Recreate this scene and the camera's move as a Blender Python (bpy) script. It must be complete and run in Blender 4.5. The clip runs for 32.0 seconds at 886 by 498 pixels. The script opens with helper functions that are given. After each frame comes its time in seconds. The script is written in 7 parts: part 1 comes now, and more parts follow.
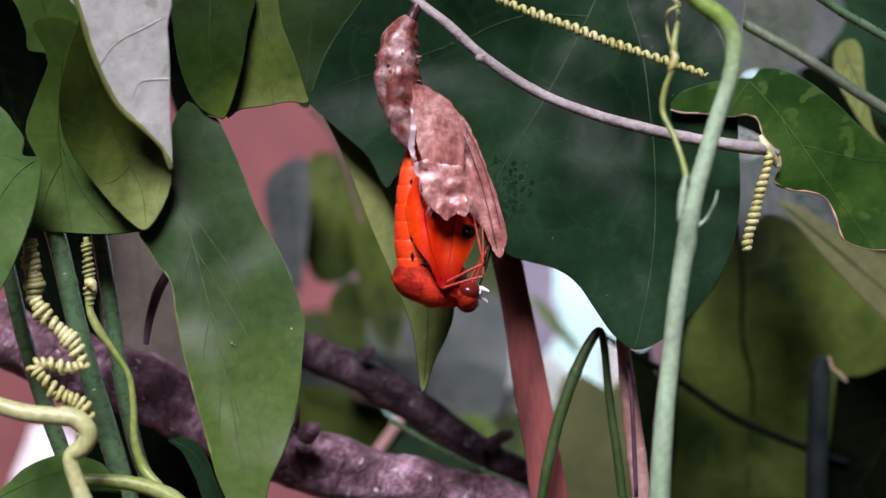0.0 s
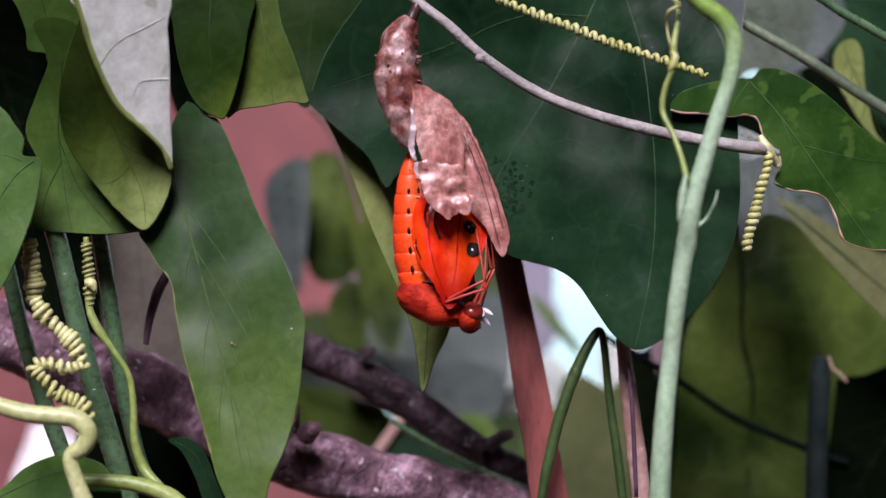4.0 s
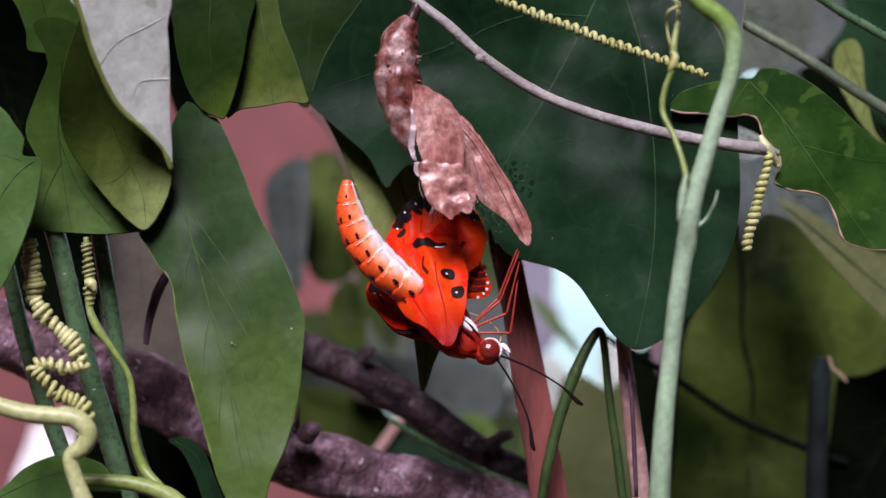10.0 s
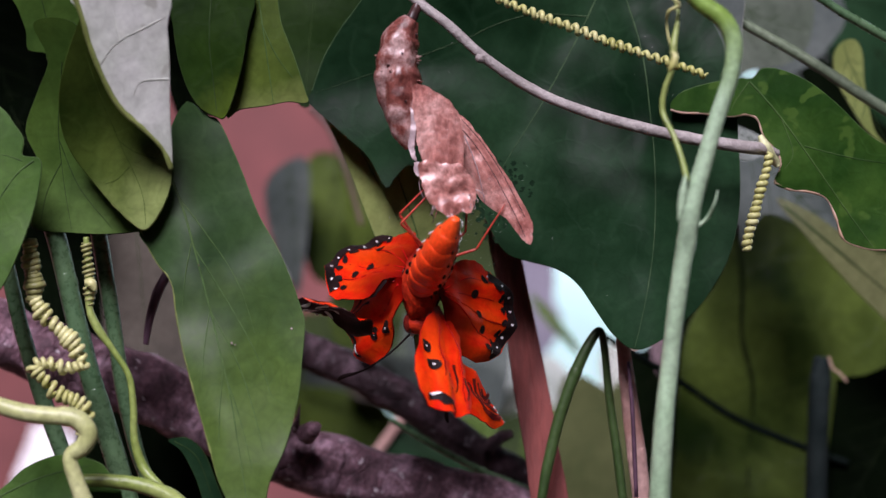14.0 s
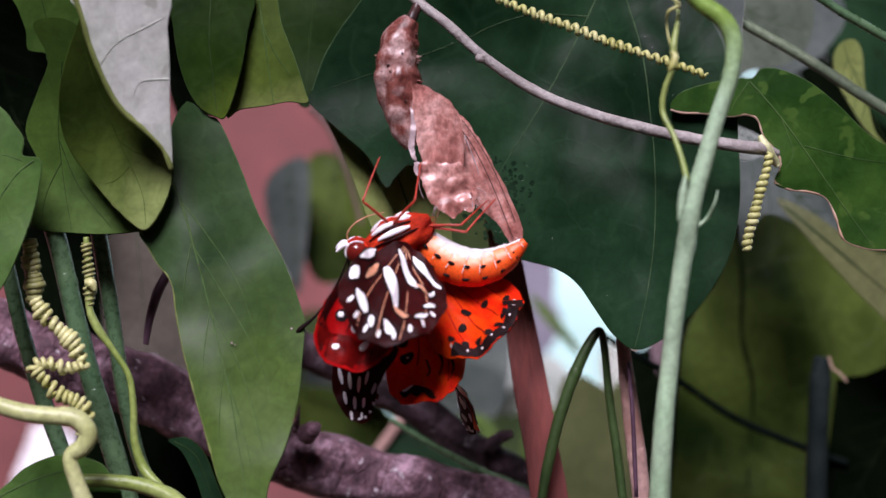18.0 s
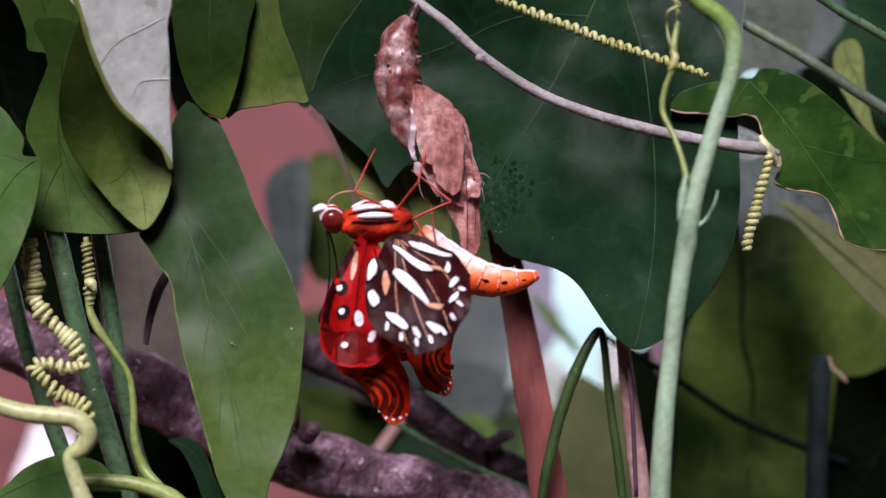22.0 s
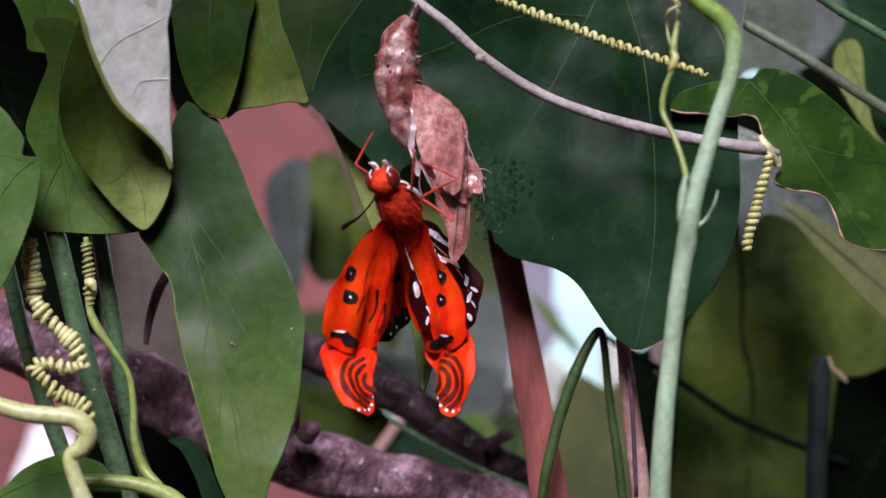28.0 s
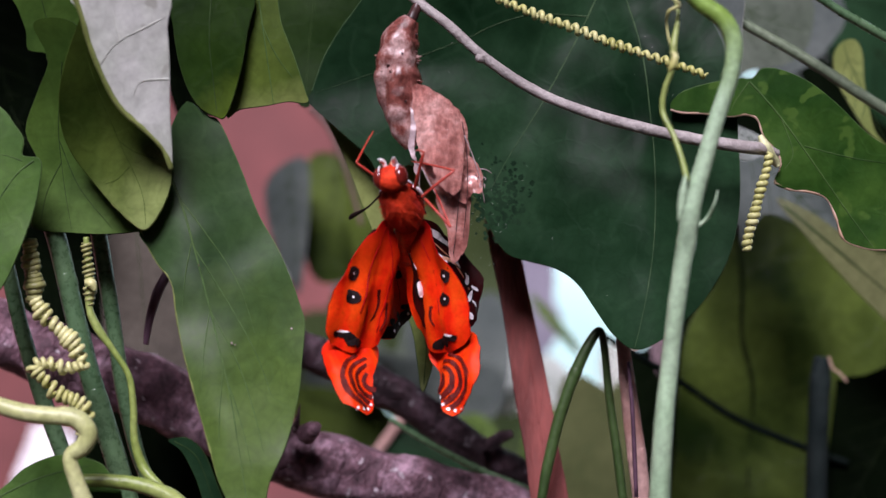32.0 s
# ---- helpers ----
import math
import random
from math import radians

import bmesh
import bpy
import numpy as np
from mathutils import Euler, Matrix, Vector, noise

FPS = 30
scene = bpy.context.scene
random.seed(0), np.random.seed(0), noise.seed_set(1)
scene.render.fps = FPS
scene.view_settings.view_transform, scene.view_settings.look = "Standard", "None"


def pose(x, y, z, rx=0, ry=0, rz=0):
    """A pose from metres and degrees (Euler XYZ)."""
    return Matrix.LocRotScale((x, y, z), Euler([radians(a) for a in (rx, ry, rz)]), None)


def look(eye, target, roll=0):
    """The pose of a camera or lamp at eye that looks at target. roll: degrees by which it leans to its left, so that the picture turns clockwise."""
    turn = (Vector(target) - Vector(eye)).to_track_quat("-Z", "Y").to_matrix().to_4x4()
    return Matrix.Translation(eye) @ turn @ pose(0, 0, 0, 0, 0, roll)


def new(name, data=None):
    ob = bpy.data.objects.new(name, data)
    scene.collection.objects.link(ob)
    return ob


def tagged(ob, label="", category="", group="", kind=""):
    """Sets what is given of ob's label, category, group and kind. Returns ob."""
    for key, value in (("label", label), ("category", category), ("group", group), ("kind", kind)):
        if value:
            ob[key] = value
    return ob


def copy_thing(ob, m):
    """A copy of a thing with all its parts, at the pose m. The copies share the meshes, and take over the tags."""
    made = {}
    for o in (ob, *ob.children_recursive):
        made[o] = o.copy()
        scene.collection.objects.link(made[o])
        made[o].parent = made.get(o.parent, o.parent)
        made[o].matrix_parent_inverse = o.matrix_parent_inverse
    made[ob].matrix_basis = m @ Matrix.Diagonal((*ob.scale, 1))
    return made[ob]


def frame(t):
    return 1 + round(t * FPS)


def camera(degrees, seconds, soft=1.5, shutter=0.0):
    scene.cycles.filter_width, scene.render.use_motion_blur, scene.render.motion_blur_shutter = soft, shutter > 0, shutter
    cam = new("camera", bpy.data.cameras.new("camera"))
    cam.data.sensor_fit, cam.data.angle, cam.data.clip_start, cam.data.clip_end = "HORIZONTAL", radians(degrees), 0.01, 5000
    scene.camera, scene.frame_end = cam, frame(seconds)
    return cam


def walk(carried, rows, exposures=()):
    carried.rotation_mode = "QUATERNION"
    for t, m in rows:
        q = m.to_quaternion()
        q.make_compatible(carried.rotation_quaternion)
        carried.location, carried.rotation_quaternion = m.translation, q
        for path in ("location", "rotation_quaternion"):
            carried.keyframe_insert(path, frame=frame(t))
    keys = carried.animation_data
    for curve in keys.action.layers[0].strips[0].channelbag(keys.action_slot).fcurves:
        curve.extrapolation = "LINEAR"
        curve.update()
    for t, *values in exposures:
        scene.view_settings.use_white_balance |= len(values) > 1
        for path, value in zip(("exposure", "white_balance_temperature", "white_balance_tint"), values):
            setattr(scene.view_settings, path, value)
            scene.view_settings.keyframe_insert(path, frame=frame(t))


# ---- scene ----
from mathutils.geometry import delaunay_2d_cdt

MM = 0.001
HEIGHT = 1.0          # the twig with the chrysalis hangs a metre above the ground

# ---- camera: stands still, 18 cm from the chrysalis ----
cam = camera(25.97, 32.0, soft=1.5)
cam.data.dof.use_dof = True
cam.data.dof.focus_distance = 0.184
cam.data.dof.aperture_fstop = 24
STAND = look((0, -180 * MM, HEIGHT), (0, 0, HEIGHT))
walk(cam, [(0, STAND), (32, STAND)], exposures=[(0, -0.12, 6000, 32), (3, -0.12, 6000, 32), (6, -0.17, 6000, 32), (8, -0.27, 6000, 32), (14.5, -0.31, 6000, 32), (17, -0.26, 6000, 32), (22, -0.26, 6000, 32), (24.5, -0.16, 6000, 32), (29, -0.16, 6000, 32), (30.5, -0.24, 6000, 32), (31, -0.26, 6000, 32), (32, -0.19, 6000, 32)])

# ---- daylight ----
world = bpy.data.worlds.new("sky")
scene.world = world
world.use_nodes = True
sky = world.node_tree.nodes.new("ShaderNodeTexSky")
sky.sky_type, sky.sun_disc = "NISHITA", False
sky.sun_elevation, sky.sun_rotation = radians(45), radians(190)
sky.air_density, sky.dust_density = 1.0, 2.0
world.node_tree.links.new(sky.outputs[0], world.node_tree.nodes["Background"].inputs[0])
world.node_tree.nodes["Background"].inputs[1].default_value = 0.009
sun = new("sun", bpy.data.lights.new("sun", "SUN"))
sun.data.energy, sun.data.angle, sun.data.color = 6.6, radians(24), (1, 0.97, 0.92)
sun.matrix_world = look((-0.12, -0.7, 1.72), (0, 0, HEIGHT))

# ---- materials ----
def nodes_of(name):
    m = bpy.data.materials.new(name)
    m.use_nodes = True
    nt = m.node_tree
    return m, nt, nt.nodes["Principled BSDF"]


def noise_node(nt, coord, scale, detail=4, rough=0.6, stretch=None):
    n = nt.nodes.new("ShaderNodeTexNoise")
    n.inputs["Scale"].default_value = scale
    n.inputs["Detail"].default_value = detail
    n.inputs["Roughness"].default_value = rough
    if stretch:
        mp = nt.nodes.new("ShaderNodeMapping")
        mp.inputs["Scale"].default_value = stretch
        nt.links.new(coord, mp.inputs["Vector"])
        coord = mp.outputs[0]
    nt.links.new(coord, n.inputs["Vector"])
    return n.outputs["Fac"]


def ramp(nt, fac, stops):
    r = nt.nodes.new("ShaderNodeValToRGB")
    e = r.color_ramp.elements
    while len(e) < len(stops):
        e.new(0.5)
    for el, (p, c) in zip(e, stops):
        el.position, el.color = p, (*c, 1)
    nt.links.new(fac, r.inputs[0])
    return r.outputs[0]


def blend(nt, fac, a, b, mode="MIX"):
    m = nt.nodes.new("ShaderNodeMix")
    m.data_type, m.blend_type = "RGBA", mode
    for sock, v in ((m.inputs[0], fac), (m.inputs[6], a), (m.inputs[7], b)):
        if isinstance(v, (int, float)):
            sock.default_value = v
        elif isinstance(v, tuple):
            sock.default_value = (*v, 1)
        else:
            nt.links.new(v, sock)
    return m.outputs[2]


def bump(nt, bsdf, height, strength, dist):
    b = nt.nodes.new("ShaderNodeBump")
    b.inputs["Strength"].default_value, b.inputs["Distance"].default_value = strength, dist
    nt.links.new(height, b.inputs["Height"])
    nt.links.new(b.outputs[0], bsdf.inputs["Normal"])


def coords(nt):
    return nt.nodes.new("ShaderNodeTexCoord").outputs["Object"]


def material(name, dark, light, rough=0.5, scale=150, fine=1200, relief=0.3, depth=0.0002, through_light=0.0,
             gloss=0.5, speck=None, speck_scale=500, speck_cut=0.68, metal=0.0, stretch=None, net=0.0, tint=None, grain=0.33):
    """A surface mottled at two scales, with fine relief; through_light lets part of the light shine through."""
    m, nt, b = nodes_of(name)
    c = coords(nt)
    big = noise_node(nt, c, scale, 3, 0.55, stretch)
    small = noise_node(nt, c, fine, 4, 0.65, stretch)
    col = ramp(nt, big, [(0.33, dark), (0.67, light)])
    shade = ramp(nt, small, [(0.25, (1 - grain,) * 3), (0.75, (1 + 0.85 * grain,) * 3)])
    col = blend(nt, 1.0, col, shade, "MULTIPLY")
    if speck:
        s = noise_node(nt, c, speck_scale, 2, 0.5)
        col = blend(nt, ramp(nt, s, [(speck_cut, (0, 0, 0)), (speck_cut + 0.05, (1, 1, 1))]), col, speck)
    if tint:
        # a second colour that grows from a place (x, z in mm) along a direction, over a width, with an uneven border
        x, z, dx, dz, width, other = tint
        dot = nt.nodes.new("ShaderNodeVectorMath")
        dot.operation = "DOT_PRODUCT"
        nt.links.new(c, dot.inputs[0])
        dot.inputs[1].default_value = (dx / (width * MM), 0, dz / (width * MM))
        add = nt.nodes.new("ShaderNodeMath")
        add.operation = "MULTIPLY_ADD"
        nt.links.new(noise_node(nt, c, 220, 4, 0.6), add.inputs[0])
        add.inputs[1].default_value = 1.2
        nt.links.new(dot.outputs["Value"], add.inputs[2])
        less = nt.nodes.new("ShaderNodeMath")
        less.operation = "SUBTRACT"
        less.use_clamp = True
        nt.links.new(add.outputs[0], less.inputs[0])
        less.inputs[1].default_value = (x * dx + z * dz) / width + 0.6
        col = blend(nt, less.outputs[0], col, blend(nt, 1.0, shade, other, "MULTIPLY"))
    height = small
    if net:
        warp = noise_node(nt, c, 260, 2, 0.5)
        shift = blend(nt, 0.004, c, warp, "ADD")
        cells = nt.nodes.new("ShaderNodeTexVoronoi")
        cells.feature = "DISTANCE_TO_EDGE"
        cells.inputs["Scale"].default_value = net
        nt.links.new(shift, cells.inputs["Vector"])
        fine_net = nt.nodes.new("ShaderNodeTexVoronoi")
        fine_net.feature = "DISTANCE_TO_EDGE"
        fine_net.inputs["Scale"].default_value = net * 4.2
        nt.links.new(shift, fine_net.inputs["Vector"])
        lines = ramp(nt, cells.outputs["Distance"], [(0.0, (1, 1, 1)), (0.05, (0, 0, 0))])
        hair = ramp(nt, fine_net.outputs["Distance"], [(0.0, (1, 1, 1)), (0.12, (0, 0, 0))])
        col = blend(nt, blend(nt, 1.0, lines, (0.06, 0.06, 0.06), "MULTIPLY"), col, tuple(min(1, v * 1.9 + 0.02) for v in light))
        col = blend(nt, blend(nt, 1.0, hair, (0.12, 0.12, 0.12), "MULTIPLY"), col, tuple(v * 0.55 for v in dark))
        height = blend(nt, 0.3, blend(nt, 0.25, small, hair), lines)
    nt.links.new(col, b.inputs["Base Color"])
    b.inputs["Roughness"].default_value, b.inputs["Metallic"].default_value = rough, metal
    b.inputs["Specular IOR Level"].default_value = gloss
    nt.links.new(ramp(nt, small, [(0.2, (rough * 0.8,) * 3), (0.8, (min(1, rough * 1.25),) * 3)]), b.inputs["Roughness"])
    bump(nt, b, height, relief, depth)
    if through_light:
        t = nt.nodes.new("ShaderNodeBsdfTranslucent")
        nt.links.new(col, t.inputs[0])
        mix = nt.nodes.new("ShaderNodeMixShader")
        mix.inputs[0].default_value = through_light
        nt.links.new(b.outputs[0], mix.inputs[1])
        nt.links.new(t.outputs[0], mix.inputs[2])
        nt.links.new(mix.outputs[0], nt.nodes["Material Output"].inputs[0])
    return m


def leaf_mat(name, dark, light, **kw):
    kw = dict(dict(rough=0.38, scale=90, fine=900, relief=0.2, depth=0.00015, through_light=0.25, gloss=0.08, net=150, grain=0.2), **kw)
    return material(name, dark, light, **kw)


LEAF_DEEP = leaf_mat("deep_green_leaf", (0.0034, 0.018, 0.006), (0.022, 0.063, 0.027), gloss=0.06, rough=0.42, relief=0.2, scale=62)
# near-black: the deep shade between leaves is put into this colour
LEAF_DEEP_SHADE = leaf_mat("near_black_shade_leaf", (0.0008, 0.0022, 0.0007), (0.0028, 0.0062, 0.002), gloss=0.02, rough=0.9)
# dark base paints the shadow on the upper half; lighter olive grows downward
LEAF_LONG = leaf_mat("long_olive_green_leaf", (0.018, 0.048, 0.014), (0.046, 0.1, 0.028), rough=0.4, gloss=0.16, scale=75, relief=0.09, tint=(-25.5, -3, 0.25, -0.96, 12.0, (0.075, 0.135, 0.024)), speck=(0.02, 0.02, 0.01), speck_scale=200, speck_cut=0.84)
LEAF_MID = leaf_mat("mid_green_leaf", (0.034, 0.09, 0.015), (0.078, 0.16, 0.03), speck=(0.02, 0.03, 0.01), speck_scale=260, speck_cut=0.8)
LEAF_FRESH = leaf_mat("yellowish_green_leaf", (0.13, 0.18, 0.045), (0.24, 0.28, 0.09))
# the tip's yellow is its own; the dark upper end has shade painted in
LEAF_TWO = leaf_mat("yellow_tipped_shaded_leaf", dark=(0.016, 0.038, 0.005), light=(0.07, 0.108, 0.018), scale=90, tint=(-30.8, 7.6, 0.7, -0.7, 6.0, (0.21, 0.27, 0.085)))
LEAF_TONGUE = leaf_mat("dark_leaf_with_yellow_tip", (0.004, 0.016, 0.002), (0.022, 0.056, 0.005), scale=80, tint=(-20.5, 17.5, 0.7, -0.7, 5.0, (0.085, 0.14, 0.008)))
# the shade is part of this dark green, not cast on it
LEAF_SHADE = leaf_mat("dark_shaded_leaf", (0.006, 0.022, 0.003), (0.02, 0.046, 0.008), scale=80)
# darker top: the folded leaf's shadow is painted in by base colour and tint
LEAF_BACK = leaf_mat("shaded_green_leaf", (0.026, 0.064, 0.01), (0.07, 0.134, 0.022), scale=90, rough=0.5, tint=(-35, 7, 0.1, -1.0, 9.0, (0.1, 0.175, 0.045)))
VEIN_BLACK = material("blackish_vein", (0.004, 0.008, 0.003), (0.01, 0.016, 0.006), 0.8, 300, gloss=0.05)
SOOT = material("sooty_film", (0.005, 0.018, 0.008), (0.012, 0.034, 0.015), 0.7, 300, gloss=0.05)
LEAF_CREASE = leaf_mat("yellowish_leaf_with_pale_end", (0.038, 0.07, 0.009), (0.078, 0.12, 0.018), scale=120, tint=(-16, 16.5, 0.1, -1.0, 4.0, (0.17, 0.21, 0.06)))
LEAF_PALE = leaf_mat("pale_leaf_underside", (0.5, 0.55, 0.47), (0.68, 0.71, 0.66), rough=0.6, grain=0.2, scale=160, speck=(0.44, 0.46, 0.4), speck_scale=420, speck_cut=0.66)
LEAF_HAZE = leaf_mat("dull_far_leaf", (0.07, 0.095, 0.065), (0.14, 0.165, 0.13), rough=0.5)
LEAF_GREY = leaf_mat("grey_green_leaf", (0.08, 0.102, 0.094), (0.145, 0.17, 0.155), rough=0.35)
LEAF_OLIVE = leaf_mat("olive_leaf", (0.01, 0.024, 0.0035), (0.1, 0.148, 0.026), scale=62, gloss=0.1, relief=0.5, depth=0.0004)
LEAF_MOSS = leaf_mat("mossy_dark_leaf", (0.02, 0.034, 0.012), (0.06, 0.085, 0.03), scale=40)
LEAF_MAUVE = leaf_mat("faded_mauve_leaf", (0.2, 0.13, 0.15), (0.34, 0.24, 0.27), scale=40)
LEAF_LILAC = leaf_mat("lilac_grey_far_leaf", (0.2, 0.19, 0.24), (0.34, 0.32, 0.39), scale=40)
LEAF_KHAKI = leaf_mat("khaki_green_leaf", (0.07, 0.085, 0.032), (0.16, 0.175, 0.075), scale=40)
LEAF_UMBER = leaf_mat("brownish_grey_leaf", (0.09, 0.08, 0.065), (0.17, 0.15, 0.12), scale=60)
LEAF_SPOT = leaf_mat("mottled_green_leaf", (0.012, 0.048, 0.006), (0.04, 0.102, 0.014), gloss=0.1, scale=150, speck=(0.05, 0.112, 0.017), speck_scale=420, speck_cut=0.6)
VEIN = material("pale_vein", (0.036, 0.08, 0.022), (0.058, 0.108, 0.03), 0.5, 300, gloss=0.1)
VEIN_TEAL = material("dim_green_vein", (0.034, 0.07, 0.03), (0.056, 0.1, 0.045), 0.5, 300, gloss=0.1)
# brighter green: the sunlit look is put into the colour
LEAF_SUNLIT = leaf_mat("far_leaf_painted_sunlit", (0.07, 0.13, 0.025), (0.16, 0.24, 0.06), scale=40)
# whitish colour stands for bright haze and gaps in the far foliage
LEAF_LIT_PALE = leaf_mat("far_leaf_painted_bright", (0.4, 0.46, 0.42), (0.62, 0.68, 0.62), scale=40)
STEM_LIME = material("lime_green_stalk", (0.17, 0.24, 0.045), (0.3, 0.37, 0.11), 0.4, 150, 1500)
STEM_ASH = material("greyish_green_stem", (0.1, 0.14, 0.085), (0.17, 0.22, 0.14), 0.4, 200, 1500)
VEIN_DARK = material("dark_vein", (0.018, 0.04, 0.01), (0.03, 0.058, 0.016), 0.5, 300, gloss=0.1)
VEIN_GREY = material("grey_vein", (0.44, 0.47, 0.4), (0.54, 0.57, 0.5), 0.6, 300, gloss=0.1)
VEIN_LONG = material("soft_green_vein", (0.05, 0.1, 0.03), (0.075, 0.13, 0.042), 0.5, 300, gloss=0.08)
VEIN_PALE = material("pale_grey_vein", (0.5, 0.54, 0.46), (0.62, 0.65, 0.59), 0.6, 300, gloss=0.05)
VEIN_SOFT = material("olive_vein", (0.03, 0.055, 0.008), (0.05, 0.085, 0.014), 0.6, 300, gloss=0.05)
EDGE_DRY = material("dried_leaf_edge", (0.4, 0.25, 0.16), (0.6, 0.42, 0.32), 0.7, 400)
STEM_GREEN = material("pale_green_stem", (0.28, 0.44, 0.26), (0.4, 0.56, 0.37), 0.4, 120, 1500, through_light=0.1, tint=(0, 13.5, 0, 1, 7.0, (0.2, 0.34, 0.06)))
STEM_MID = material("mid_green_stem", (0.022, 0.052, 0.011), (0.042, 0.082, 0.02), 0.45, 120, 1500)
# near-black tone puts the stem's shade into its colour
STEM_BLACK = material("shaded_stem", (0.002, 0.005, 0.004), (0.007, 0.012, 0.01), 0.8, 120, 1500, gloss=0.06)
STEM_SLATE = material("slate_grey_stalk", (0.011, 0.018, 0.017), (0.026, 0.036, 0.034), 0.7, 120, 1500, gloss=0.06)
STEM_DARK = material("dark_green_stem", (0.045, 0.1, 0.045), (0.1, 0.18, 0.085), 0.28, 120, 1500)
STEM_GREY = material("woody_grey_stem", (0.23, 0.205, 0.19), (0.43, 0.4, 0.38), 0.7, 260, 2200, 0.7, 0.0003)
STEM_YELLOW = material("yellow_green_stem", (0.38, 0.42, 0.16), (0.58, 0.6, 0.33), 0.4, 150, 1500)
TENDRIL = material("yellow_tendril", (0.36, 0.37, 0.1), (0.62, 0.62, 0.3), 0.35, 300, 2000)
TENDRIL_OLD = material("dull_tendril", (0.2, 0.21, 0.06), (0.42, 0.42, 0.18), 0.4, 300, 2000)


def bark(name, shade):
    """Purplish bark: plates and cracks drawn out along the branch, pale lichen flecks."""
    m, nt, b = nodes_of(name)
    mp = nt.nodes.new("ShaderNodeMapping")
    mp.inputs["Rotation"].default_value = (0, radians(-22), 0)
    nt.links.new(coords(nt), mp.inputs["Vector"])
    c = mp.outputs[0]
    plates = noise_node(nt, c, 240, 5, 0.7, (0.8, 1, 1))
    grain = noise_node(nt, c, 700, 5, 0.7, (1.6, 1, 0.45))
    cells = nt.nodes.new("ShaderNodeTexVoronoi")
    cells.feature = "DISTANCE_TO_EDGE"
    cells.inputs["Scale"].default_value = 650
    st = nt.nodes.new("ShaderNodeMapping")
    st.inputs["Scale"].default_value = (1.3, 1, 0.5)
    nt.links.new(blend(nt, 0.006, c, noise_node(nt, c, 300, 3), "ADD"), st.inputs["Vector"])
    nt.links.new(st.outputs[0], cells.inputs["Vector"])
    cracks = ramp(nt, cells.outputs["Distance"], [(0.0, (0, 0, 0)), (0.1, (1, 1, 1))])
    col = ramp(nt, plates, [(0.32, (0.018, 0.009, 0.012)), (0.5, (0.13, 0.072, 0.088)), (0.7, (0.48, 0.33, 0.4))])
    col = blend(nt, 1.0, col, ramp(nt, grain, [(0.3, (0.35, 0.33, 0.34)), (0.7, (1.35, 1.3, 1.32))]), "MULTIPLY")
    col = blend(nt, 1.0, col, blend(nt, 0.18, (1, 1, 1), cracks), "MULTIPLY")
    flecks = noise_node(nt, c, 700, 2, 0.5)
    col = blend(nt, ramp(nt, flecks, [(0.66, (0, 0, 0)), (0.72, (1, 1, 1))]), col, (0.42, 0.37, 0.4))
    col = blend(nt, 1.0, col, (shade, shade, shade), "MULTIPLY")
    nt.links.new(col, b.inputs["Base Color"])
    b.inputs["Roughness"].default_value = 0.6
    b.inputs["Specular IOR Level"].default_value = 0.35
    bump(nt, b, blend(nt, 0.15, blend(nt, 0.6, plates, grain), cracks), 1.0, 0.0009)
    return m


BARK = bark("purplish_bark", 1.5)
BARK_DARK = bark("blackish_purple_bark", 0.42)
DEAD_LEAF = material("dead_brown_leaf", (0.1, 0.022, 0.019), (0.25, 0.066, 0.054), 0.7, 220, 1100, 0.8, 0.0006, stretch=(1, 1, 0.2))
PINK_STEM = material("pinkish_dry_stem", (0.4, 0.22, 0.18), (0.55, 0.36, 0.32), 0.6, 150, 1200)
STEM_BROWN = material("dull_brown_stalk", (0.12, 0.075, 0.065), (0.2, 0.13, 0.11), 0.6, 150, 1200)
PURPLE_STEM = material("purple_stem", (0.06, 0.03, 0.05), (0.12, 0.06, 0.09), 0.5, 150, 1200)
WALL_PINK = material("weathered_pink_plaster", (0.17, 0.055, 0.052), (0.24, 0.084, 0.08), 0.85, 6, 60, 0.5, 0.002)
SOIL = material("soil_and_litter", (0.05, 0.04, 0.025), (0.12, 0.1, 0.06), 0.9, 4, 60, 0.8, 0.01)
PLASTIC = material("white_plastic", (0.72, 0.72, 0.74), (0.85, 0.85, 0.85), 0.35, 80, 900, 0.1)


# ---- shaping helpers (millimetres in, metres out) ----
def to_m(p):
    return (p[0] * MM, p[1] * MM, p[2] * MM)


def smooth(points, steps=6, closed=False):
    """Catmull-Rom through points of any dimension."""
    n = len(points)
    out = []
    for i in range(n if closed else n - 1):
        if closed:
            a, b, c, d = (points[(i + k) % n] for k in (-1, 0, 1, 2))
        else:
            a, b, c, d = (points[min(max(i + k, 0), n - 1)] for k in (-1, 0, 1, 2))
        a, b, c, d = (np.array(q, float) for q in (a, b, c, d))
        for s in range(steps):
            t = s / steps
            out.append(0.5 * (2 * b + (c - a) * t + (2 * a - 5 * b + 4 * c - d) * t * t + (3 * b - a - 3 * c + d) * t ** 3))
    if not closed:
        out.append(np.array(points[-1], float))
    return out


def mesh_of(name, verts, faces, mat, flat=False):
    me = bpy.data.meshes.new(name)
    me.from_pydata(verts, [], faces)
    if mat:
        me.materials.append(mat)
    if not flat:
        me.polygons.foreach_set("use_smooth", [True] * len(me.polygons))
    me.update()
    return me


